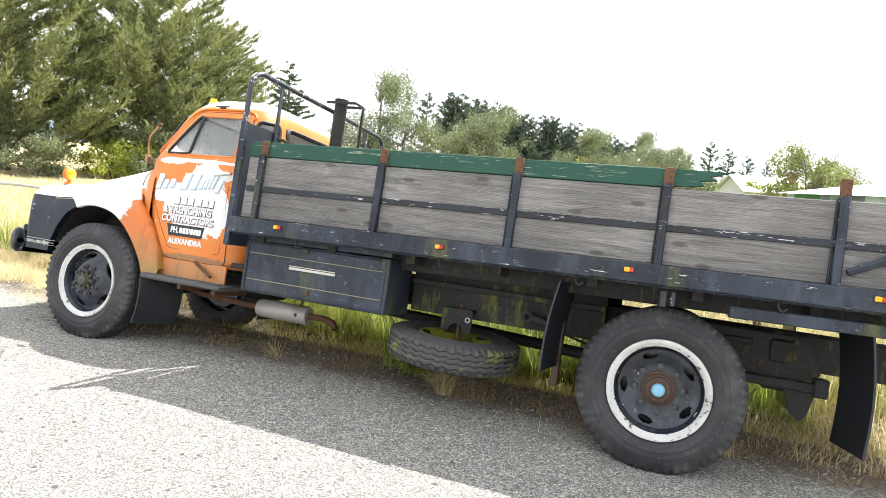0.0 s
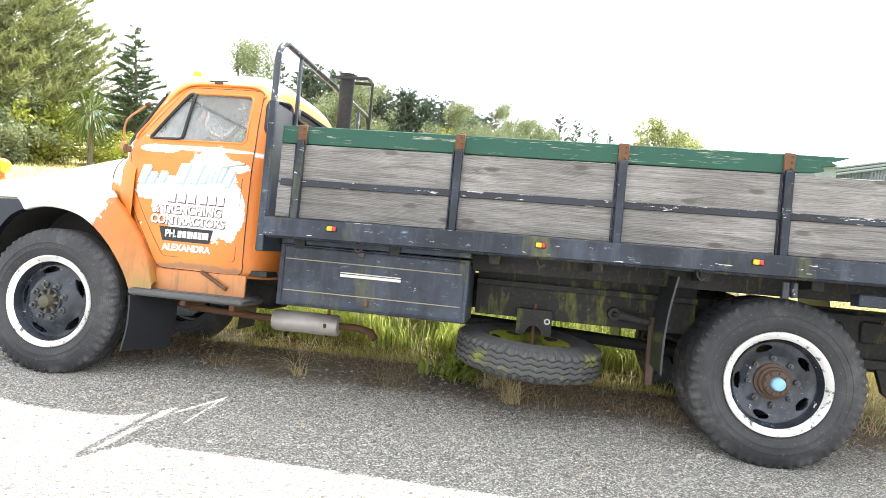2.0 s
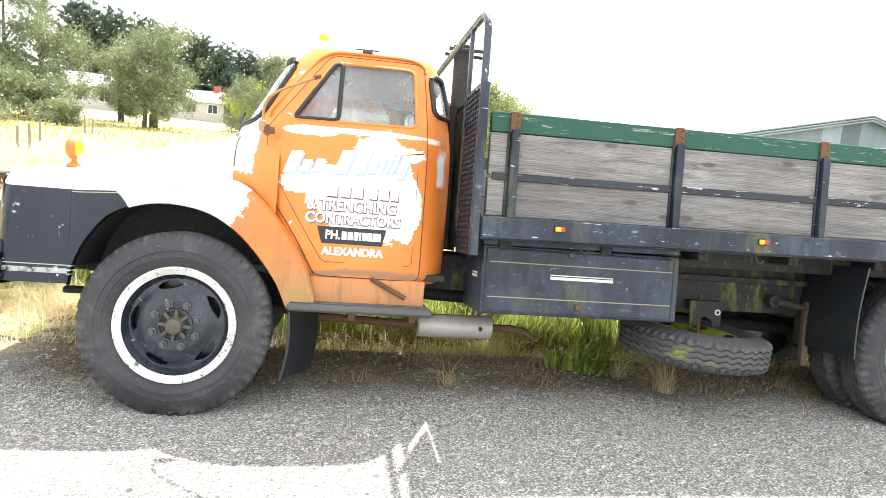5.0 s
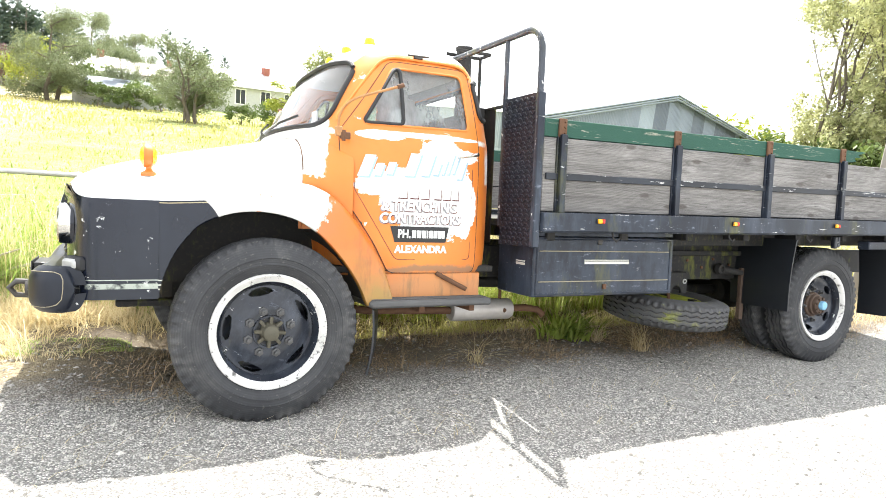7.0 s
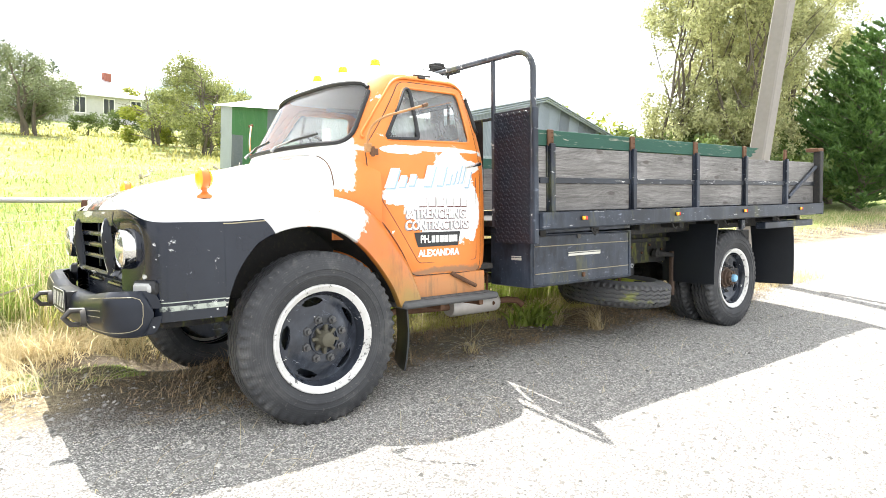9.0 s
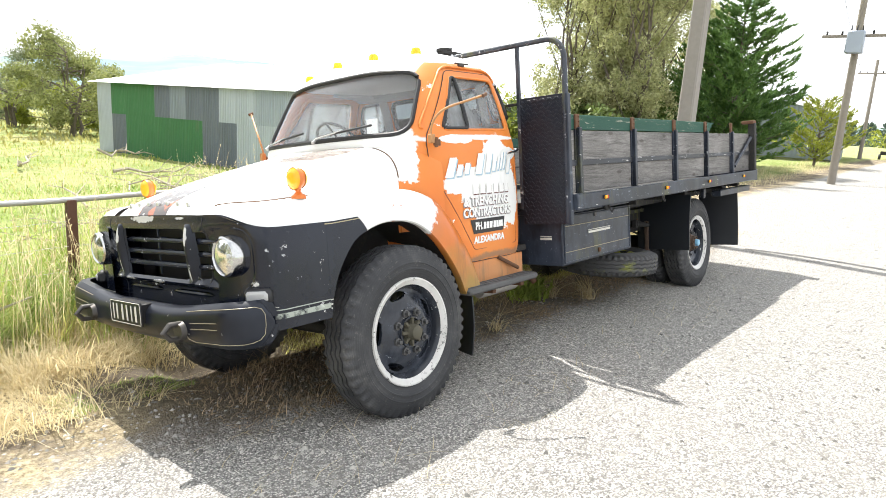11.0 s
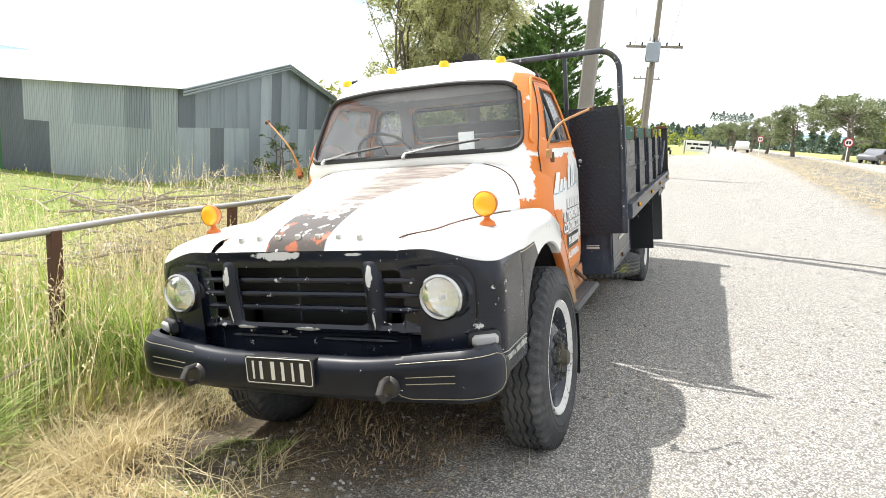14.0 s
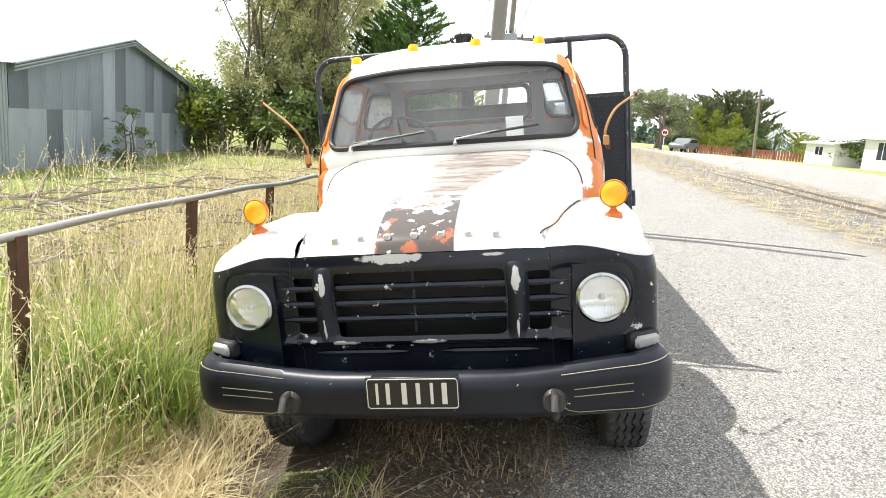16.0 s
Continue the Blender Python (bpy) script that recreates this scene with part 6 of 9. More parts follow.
# tray bearers and side web seen below the tray
for x in np.arange(1.75, 6.3, 0.62):
    t = MB()
    t.box(x - 0.035, x + 0.035, -1.05, 1.05, 1.02 + 0.013 * (x - 1.6), 1.095 + 0.013 * (x - 1.6), 0.006)
    part("cross_bearer", t, M["mossy"], ch)
for sgn in (-1, 1):
    t = MB()
    slanted(t, 1.60, 6.25, sgn * 0.86, sgn * 0.80, 0.97, 1.10, 0.006)
    part("long_bearer", t, M["mossy"], ch, "mossy long bearer under the tray")
    t = MB()
    t.box(2.87, 4.30, sgn * 0.62, sgn * 0.60, 0.70, 1.12, 0.004)
    t.box(2.87, 4.30, sgn * 0.66, sgn * 0.60, 0.90, 0.94, 0.004)
    t.box(2.87, 4.30, sgn * 0.64, sgn * 0.60, 1.00, 1.02, 0.004)
    part("chassis_web", t, M["mossy"], ch, "mossy steel web behind the spare wheel")
t = MB()
t.prism([(4.95, 0.72), (4.95, 0.93), (5.52, 0.93), (5.56, 0.88), (5.62, 0.72), (5.58, 0.67), (5.30, 0.66)], -0.56, -0.50)
t.box(5.02, 5.66, -0.62, -0.52, 0.605, 0.665, 0.008)
t.box(5.58, 5.66, -0.64, -0.50, 0.585, 0.70, 0.008)
sh = part("spring_hanger", t, M["chassis"], ch, "dark rear spring hanger plate", normals=True)
t = MB()
t.prism([(5.42, 0.61), (5.60, 0.61), (5.56, 0.46), (5.52, 0.42), (5.47, 0.46)], -0.60, -0.56)
part("shackle", t, M["chassis"], sh, normals=True)
for bx, bz in ((5.10, 0.86), (5.18, 0.80), (5.38, 0.84), (5.46, 0.80), (5.46, 0.90), (5.58, 0.72), (5.28, 0.74)):
    t = MB()
    t.lathe([(-0.556, 0.021), (-0.570, 0.020), (-0.574, 0.010), (-0.584, 0.009), (-0.585, 0.001)], 8, (bx, 0, bz))
    part("hanger_bolt", t, M["hubrust"], sh)
t = MB()
t.box(5.32, 5.46, -0.585, -0.56, 0.76, 0.90, 0.02)
part("hanger_gusset", t, M["mossy"], sh)
t = MB()
t.box(5.05, 5.22, -0.585, -0.56, 0.84, 0.88, 0.008)
part("hanger_gusset", t, M["mossy"], sh)
t = MB()
t.box(4.64, 4.68, -1.10, -1.06, 1.00, 1.10, 0.006)
t.box(4.70, 4.73, -1.09, -1.06, 1.01, 1.10, 0.006)
part("tray_bracket", t, M["tubepaint"], ch, "flaking pale bracket above the rear wheel")
t = MB()
t.box(4.00, 4.05, -0.72, -0.68, 0.36, 0.80, 0.006)
part("drop_bar", t, M["hubrust"], ch, "rusty bar hanging ahead of the rear wheel")

for cy, cx0 in ((-0.98, 6.02), (-0.90, 6.10)):
    t = MB()
    for k in range(16):
        z = 0.93 - 0.034 * k
        cc = Vector((cx0 + 0.01 * math.sin(k), cy, z))
        a, b = (Vector((1, 0, 0)), Vector((0, 0, 1))) if k % 2 else (Vector((0, 1, 0)), Vector((0, 0, 1)))
        loop_trim(t, [cc + a * 0.011 * math.cos(q) + b * 0.023 * math.sin(q) for q in np.linspace(0, 2 * math.pi, 10, False)], 0.0038, 5)
    part("chain", t, M["chassis"], ch, "hanging steel safety chain")

# exhaust and step
t = MB()
t.lathe([(1.375, 0.022), (1.38, 0.070), (1.40, 0.078), (1.86, 0.078), (1.875, 0.070), (1.88, 0.022)], 24, (0, -0.40, 0.478), "X")
mf = part("muffler", t, M["alum"], truck, "dull silver muffler on a rusty pipe")
t = MB()
t.tube([(0.45, -0.42, 0.55), (0.75, -0.40, 0.50), (1.38, -0.40, 0.478)], 0.026, 10)
t.tube([(1.87, -0.40, 0.478), (2.02, -0.40, 0.478), (2.12, -0.42, 0.462), (2.16, -0.44, 0.42)], 0.026, 10)
t.tube([(1.79, -0.40, 0.40), (1.79, -0.48, 0.478), (1.79, -0.40, 0.556), (1.79, -0.32, 0.478), (1.79, -0.40, 0.40)], 0.014, 6)
t.tube([(1.79, -0.40, 0.55), (1.79, -0.40, 0.74)], 0.012, 6)
part("exhaust_pipe", t, M["rust"], mf)
t = MB()
t.box(0.560, 1.375, -0.975, -0.62, 0.605, 0.650, 0.014)
st = part("step", t, M["stepgrey"], truck, "ribbed grey running board")
for k in range(9):
    t = MB()
    t.box(0.575, 1.35, -0.945 + 0.036 * k, -0.925 + 0.036 * k, 0.650, 0.656, 0.002)
    part("rib", t, M["stepgrey"], st)
t = MB()
t.tube([(1.02, -0.87, 0.80), (1.22, -0.90, 0.70)], 0.014, 8)
t.box(0.9, 0.94, -0.9, -0.5, 0.56, 0.615, 0.004)
t.box(1.25, 1.29, -0.9, -0.5, 0.56, 0.615, 0.004)
part("step_bracket", t, M["rust"], st)


def flap(name, x0, x1, y0, y1, z0, z1, lean=0.0, curl=0.0, label="black rubber mud flap", twist=0.0):
    t = MB()
    rows, back = [], []
    for i in range(9):
        u = i / 8
        z = z1 + (z0 - z1) * u
        rows.append([((x0 + x1) / 2 + lean * u + curl * math.sin(3 * u) + twist * v, y0 + (y1 - y0) * v + 0.02 * u * math.sin(5 * v), z) for v in np.linspace(0, 1, 6)])
    th = 0.012
    t.grid(rows)
    t.grid([[(x + th, y, z) for x, y, z in r] for r in rows], True)
    edge = [r[0] for r in rows] + rows[-1][1:] + [r[-1] for r in rows[::-1]][1:]
    t.grid([edge, [(x + th, y, z) for x, y, z in edge]])
    return part(name, t, M["flap"], truck, label, normals=True)


flap("mud_flap", 0.57, 0.57, -0.97, -0.63, 0.22, 0.60, -0.03, 0.02, twist=0.15)
flap("mud_flap", 0.60, 0.60, 0.62, 0.98, 0.22, 0.60, 0.03, 0.02)
flap("mud_flap", 4.05, 4.05, -1.16, -0.58, 0.50, 1.07, -0.05, -0.02, twist=0.03)
flap("mud_flap", 4.06, 4.06, 0.58, 1.16, 0.50, 1.07, -0.05, -0.02)
flap("mud_flap", 5.72, 5.72, -1.14, -0.70, 0.36, 1.06, 0.02, 0.03, twist=-0.07)
flap("mud_flap", 5.60, 5.60, 0.56, 1.16, 0.34, 1.06, 0.02, 0.03)

# spare wheel, lying flat below the tray
sp = part("spare_wheel", tyre_mesh("spare_tyre", 0.205, 0.485, 0.275, 216, M["mosstyre"]), M["mosstyre"], truck, "mossy spare wheel slung flat under the tray")
sp.matrix_basis = pose(3.25, -0.60, 0.475, 94, 2, 12)
t = MB()
disc_with_slots(t, 0.05, 0.02, 0.275, 0.035, 5)
part("spare_disc", t, M["mossdisc"], sp, "yellow-green mossy wheel disc")
t = MB()
notch = [(3.27 + 0.055 * math.cos(radians(a)), 0.60 + 0.062 * math.sin(radians(a))) for a in range(0, 181, 20)]
t.prism([(3.385, 0.60), (3.385, 0.755), (3.375, 0.765), (3.165, 0.765), (3.155, 0.755), (3.155, 0.60)] + notch[::-1], -0.695, -0.675)
t.box(3.155, 3.385, -0.69, -0.60, 0.755, 0.768, 0.003)
sc = part("spare_carrier", t, M["mossy"], ch, "notched steel spare wheel bracket", normals=True)
t = MB()
t.lathe([(-0.702, 0.011), (-0.702, 0.020), (-0.690, 0.021)], 16, (3.355, 0, 0.695))
part("eye", t, M["steel"], sc)
t = MB()
t.tube([(3.27, -0.62, 0.80), (3.27, -0.62, 0.47)], 0.014, 8)
part("hanger_bolt", t, M["rust"], sc)
for bx, bz in ((3.05, 0.84), (3.45, 0.86), (3.62, 0.80), (3.75, 0.87), (3.95, 0.82)):
    t = MB()
    t.lathe([(-0.622, 0.013), (-0.632, 0.012), (-0.634, 0.001)], 6, (bx, 0, bz))
    part("web_bolt", t, M["rust"], ch)
t = MB()
t.tube([(3.78, -0.64, 0.79), (3.86, -0.70, 0.78), (4.0, -0.72, 0.76)], [0.035, 0.03, 0.022], 10)
t.lathe([(-0.66, 0.045), (-0.70, 0.042), (-0.705, 0.02)], 14, (3.78, 0, 0.79))
part("shackle_pin", t, M["chassis"], ch)

# toolbox
t = MB()
t.box(1.625, 2.848, -1.040, -0.62, 0.655, 1.050, 0.008)
slanted(t, 1.625, 2.848, -1.030, -0.62, 1.045, 1.09, 0.004)
tb = part("toolbox", t, M["toolbox"], truck, "dusty navy-blue steel toolbox under the tray")
t = MB()
loop_trim(t, [(x, -1.042, z) for x, z in dense(rounded(1.655, 2.815, 0.675, 1.030, 0.006), 0.2)], 0.007, 6)
part("toolbox_rim", t, M["toolbox"], tb)
for z in (0.955, 0.755):
    t = MB()
    t.tube([(1.67, -1.043, z), (2.80, -1.043, z)], 0.0035, 6)
    part("pressed_line", t, M["gold"], tb)
t = MB()
t.box(2.035, 2.425, -1.048, -1.040, 0.870, 0.888, 0.002)
t.box(2.035, 2.425, -1.048, -1.040, 0.893, 0.900, 0.002)
part("pale_strip", t, M["bars"], tb, "worn white strip on the toolbox door")
t = MB()
for y0, y1, z in ((-0.95, -0.85, 0.855),):
    t.box(1.618, 1.626, y0, y1, z, z + 0.016, 0.002)
    t.box(1.618, 1.626, y0, y1, z + 0.022, z + 0.030, 0.002)
part("end_strip", t, M["bars"], tb)
t = MB()
t.box(2.20, 2.23, -1.055, -1.040, 0.700, 0.735, 0.004)
part("latch", t, M["rust"], tb)
t = MB()
t.box(2.14, 2.18, -1.050, -1.040, 1.00, 1.035, 0.004)
part("latch", t, M["hooksteel"], tb)


# ---- tray ----
X0, X1 = 1.57, 6.34
t = MB()
slanted(t, X0, X1, -1.15, 1.15, 1.10, 1.15)
tray = part("tray_deck", t, M["mossy"], truck, "flat wooden tray deck")
for sgn in (-1, 1):
    t = MB()
    slanted(t, X0, X1, sgn * 1.150, sgn * 1.213, 1.085, 1.203, 0.006)
    slanted(t, X0, X1, sgn * 1.10, sgn * 1.150, 1.075, 1.095, 0.004)
    part("tray_rail", t, M["navy"], tray, "scuffed black steel rail along the tray")
t = MB()
slanted(t, X1 - 0.03, X1 + 0.03, -1.21, 1.21, 1.075, 1.22, 0.006)
part("tray_rail", t, M["navy"], tray)
STAKES = [1.735, 2.725, 3.690, 4.605, 5.520]
for sgn in (-1, 1):
    for a, b in zip([X0 + 0.03] + STAKES, STAKES + [X1 - 0.04]):
        if b - a < 0.05:
            continue
        for z0, z1 in ((1.208, 1.425), (1.433, 1.672)):
            t = MB()
            slanted(t, a, b - 0.004, sgn * 1.085, sgn * (1.125 + random.uniform(-0.003, 0.004)), z0 + random.uniform(0, 0.004), z1 - random.uniform(0, 0.005), 0.004)
            part("board", t, M["wood"], tray, "weathered grey board")
        t = MB()
        slanted(t, a + 0.02, b - 0.02, sgn * 1.125, sgn * 1.140, 1.408, 1.450, 0.003)
        part("strap", t, M["strap"], tray, "flaking black iron strap")
    for a, b in ((1.60, 2.725), (2.73, 3.69), (3.695, 4.605)):
        t = MB()
        slanted(t, a, b, sgn * 1.080, sgn * 1.122, 1.675, 1.786, 0.004)
        part("top_board", t, M["green_wood"], tray, "flaking dark green top board")
    t = MB()
    k = [(4.61, 1.684 + tz(4.6)), (4.74, 1.690 + tz(4.7)), (4.80, 1.70 + tz(4.8)), (4.78, 1.725 + tz(4.8)), (4.87, 1.735 + tz(4.8)), (4.83, 1.752 + tz(4.8)), (4.935, 1.783 + tz(4.9)), (4.61, 1.786 + tz(4.6))]
    t.prism(k, sgn * 1.080, sgn * 1.122)
    part("top_board", t, M["green_wood"], tray, "splintered end of a green board", normals=True)
    for x in STAKES:
        t = MB()
        slanted(t, x - 0.024, x + 0.024, sgn * 1.122, sgn * 1.165, 1.200, 1.690, 0.005)
        slanted(t, x - 0.040, x - 0.030, sgn * 1.122, sgn * 1.140, 1.205, 1.680, 0.003)
        sk = part("stake", t, M["navy"], tray, "black steel stake")
        t = MB()
        slanted(t, x - 0.030, x + 0.030, sgn * 1.122, sgn * 1.140, 1.672, 1.790, 0.004)
        for zz in (1.70, 1.735, 1.77):
            t.lathe([(0, 0.008), (-0.006, 0.006), (-0.008, 0.001)] if sgn < 0 else [(0, 0.008), (0.006, 0.006), (0.008, 0.001)], 8, (x + 0.012, sgn * 1.140, zz + tz(x)))
        part("stake_plate", t, M["rust"], sk, "rusty bolted plate")
    t = MB()
    slanted(t, X1 - 0.06, X1 + 0.03, sgn * 1.12, sgn * 1.20, 1.09, 1.80, 0.008)
    part("end_post", t, M["chassis"], tray, "dark steel rear post")
    t = MB()
    slanted(t, X1 - 0.10, X1 + 0.05, sgn * 1.05, sgn * 1.19, 1.795, 1.835, 0.006)
    part("post_cap", t, M["rust"], tray)
    t = MB()
    t.tube([(5.57, sgn * 1.155, 1.28 + tz(5.6)), (6.26, sgn * 1.155, 1.62 + tz(6.2))], 0.022, 6)
    part("brace", t, M["navy"], tray, "diagonal steel brace")
    t = MB()
    slanted(t, 5.02, 6.20, sgn * 1.06, sgn * 1.16, 0.955, 1.025, 0.006)
    part("under_rail", t, M["navy"], tray, "grey steel beam below the tray rail")
    for x in (2.15, 3.25, 4.15, 5.26):
        t = MB()
        t.tube([(x, sgn * 1.17, 1.085 + tz(x)), (x, sgn * 1.18, 1.05 + tz(x)), (x + 0.02, sgn * 1.19, 1.025 + tz(x)), (x + 0.045, sgn * 1.19, 1.045 + tz(x))], 0.007, 6)
        part("rope_hook", t, M["chassis"], tray)
    for x in (2.005, 3.258, 4.455, 5.72):
        t = MB()
        t.box(x - 0.030, x + 0.030, sgn * 1.213, sgn * 1.222, 1.138 + tz(x), 1.172 + tz(x), 0.003)
        lm = part("marker_lamp", t, M["rubber"], tray, "small amber and red side marker lamp")
        t = MB()
        t.box(x - 0.028, x + 0.006, sgn * 1.220, sgn * 1.235, 1.141 + tz(x), 1.169 + tz(x), 0.004)
        part("amber_lens", t, M["amber"], lm)
        t = MB()
        t.box(x + 0.006, x + 0.028, sgn * 1.220, sgn * 1.235, 1.141 + tz(x), 1.169 + tz(x), 0.004)
        part("red_lens", t, M["redlens"], lm)
t = MB()
slanted(t, X1 - 0.05, X1 - 0.01, -1.12, 1.12, 1.21, 1.66, 0.006)
part("tailboard", t, M["wood"], tray, "weathered grey tailboard")

# headboard with hoop
def arc_pts(c, r, a0, a1, n=7):
    return [(c[0], c[1] + r * math.cos(radians(a0 + (a1 - a0) * i / n)), c[2] + r * math.sin(radians(a0 + (a1 - a0) * i / n))) for i in range(n + 1)]


HX = 1.535
t = MB()
path = [(HX, -1.155, 1.0)] + arc_pts((HX, -1.005, 2.178), 0.15, 180, 90) + [(HX, 0, 2.334)] + arc_pts((HX, 1.005, 2.178), 0.15, 90, 0) + [(HX, 1.155, 1.0)]
t.tube(path, 0.021, 12)
hoop = part("headboard_hoop", t, M["tubepaint"], truck, "bent steel tube hoop behind the cab")
for sgn in (-1, 1):
    t = MB()
    t.box(HX - 0.012, HX + 0.012, sgn * 0.745, sgn * 0.775, 1.10, 2.325, 0.004)
    part("hoop_post", t, M["tubepaint"], hoop)
    t = MB()
    t.box(HX - 0.02, HX + 0.03, sgn * 1.135, sgn * 1.180, 0.985, 1.93, 0.006)
    part("headboard_post", t, M["navy"], hoop)
for sgn in (-1, 1):
    t = MB()
    t.box(HX - 0.012, HX - 0.006, sgn * 0.775, sgn * 1.150, 0.985, 1.930, 0.001)
    k = 0
    for z in np.arange(1.00, 1.92, 0.030):
        for y in np.arange(0.79, 1.14, 0.030):
            k += 1
            rot = pose(HX - 0.012, sgn * (y + 0.015 * (int(round(z / 0.03)) % 2)), z, 45 if k % 2 else -45, 0, 0)
            t.box(-0.007, 0.001, -0.015, 0.015, -0.0055, 0.0055, 0.0025, rot)
    part("checker_plate", t, M["checker"], hoop, "black checker plate panel")
t = MB()
t.box(HX + 0.002, HX + 0.006, -0.64, 0.64, 0.985, 1.90, 0.001)
t.box(HX - 0.005, HX + 0.02, -0.745, 0.745, 1.885, 1.905, 0.003)
part("headboard_sheet", t, M["mossy"], hoop, "grey steel headboard sheet with a mossy top edge")
t = MB()
t.tube([(1.63, 0.02, 1.15), (1.63, 0.02, 2.42)], 0.058, 16)
t.tube([(1.63, 0.02, 2.42), (1.63, 0.02, 2.44)], 0.066, 16)
stk = part("air_intake", t, M["chassis"], truck, "black upright air stack behind the cab")
t = MB()
t.box(1.52, 1.82, -0.06, -0.052, 2.385, 2.41, 0.002)
t.box(1.52, 1.82, 0.10, 0.108, 2.385, 2.41, 0.002)
t.box(1.815, 1.823, -0.06, 0.108, 2.385, 2.41, 0.002)
t.box(1.81, 1.83, 0.09, 0.11, 1.85, 2.40, 0.003)
part("stack_bracket", t, M["chassis"], stk)
t = MB()
t.tube([(1.495, -0.52, 1.0 + 0.02 * k) for k in range(46)], [0.024 + 0.006 * (k % 2) for k in range(46)], 8)
part("corrugated_hose", t, M["chassis"], stk, "ribbed hose behind the cab")


# ---- plants ----
rng = np.random.default_rng(7)


def sheet_mesh(name, verts, quads, mat):
    """A mesh from arrays of points and four-cornered faces."""
    me = bpy.data.meshes.new(name)
    nv, nq = len(verts), len(quads)
    me.vertices.add(nv)
    me.vertices.foreach_set("co", np.asarray(verts, np.float32).ravel())
    me.loops.add(nq * 4)
    me.loops.foreach_set("vertex_index", np.asarray(quads, np.int32).ravel())
    me.polygons.add(nq)
    me.polygons.foreach_set("loop_start", np.arange(0, nq * 4, 4, dtype=np.int32))
    me.materials.append(mat)
    me.update(calc_edges=True)
    me.validate()
    return me


def leaves(centres, size, aspect=0.45, spread=1.0, hang=0.0):
    """One small folded leaf blade at each place."""
    n = len(centres)
    d = rng.normal(size=(n, 3))
    d[:, 2] = d[:, 2] * spread - hang
    d /= np.linalg.norm(d, axis=1)[:, None]
    s = np.cross(d, rng.normal(size=(n, 3)))
    s /= np.linalg.norm(s, axis=1)[:, None] + 1e-9
    ln = size * rng.uniform(0.6, 1.4, n)[:, None]
    a = centres - d * ln * 0.5
    b = centres + s * ln * aspect * 0.5
    c = centres + d * ln * 0.5
    e = centres - s * ln * aspect * 0.5
    v = np.stack([a, b, c, e], 1).reshape(-1, 3)
    return v, np.arange(4 * n).reshape(n, 4)


M["willow"] = leaf_mat("grey_green_willow_leaves", (0.10, 0.13, 0.055), (0.32, 0.36, 0.20))
M["poplar"] = leaf_mat("olive_poplar_leaves", (0.22, 0.24, 0.09), (0.74, 0.73, 0.42), trans=0.55)
M["macro"] = leaf_mat("dark_macrocarpa_sprays", (0.095, 0.125, 0.045), (0.38, 0.40, 0.17), trans=0.40)
# both greens lifted and blued, distance haze mixed into the leaf colour
M["pine"] = leaf_mat("hazed_black_green_pine_sprays", (0.042, 0.072, 0.056), (0.15, 0.21, 0.145), trans=0.2)
M["cypress"] = leaf_mat("deep_green_cypress_sprays", (0.040, 0.105, 0.028), (0.19, 0.32, 0.08), trans=0.3)
M["cypress_dark"] = leaf_mat("dark_olive_cypress_sprays", (0.045, 0.065, 0.03), (0.20, 0.23, 0.11), trans=0.25)
M["gold_cypress"] = leaf_mat("golden_green_cypress_sprays", (0.14, 0.19, 0.02), (0.46, 0.50, 0.06), trans=0.35)
M["spruce"] = leaf_mat("dark_blue_green_spruce_sprays", (0.045, 0.075, 0.040), (0.19, 0.25, 0.13))
M["lime"] = leaf_mat("yellow_green_shrub_leaves", (0.16, 0.21, 0.02), (0.46, 0.48, 0.08))
M["bush"] = leaf_mat("mid_green_shrub_leaves", (0.05, 0.085, 0.02), (0.20, 0.26, 0.07))
M["olive_tree"] = leaf_mat("bright_olive_tree_leaves", (0.11, 0.14, 0.04), (0.44, 0.46, 0.18), trans=0.4)
M["pink"] = leaf_mat("dull_plum_leaves", (0.10, 0.05, 0.05), (0.26, 0.16, 0.14))
M["bark"] = simple("grey_brown_bark", (0.15, 0.125, 0.10), 0.9, 0.0, 14.0, 0.5, 0.6)
M["pale_bark"] = simple("pale_poplar_bark", (0.34, 0.30, 0.24), 0.85, 0.0, 9.0, 0.4, 0.4)


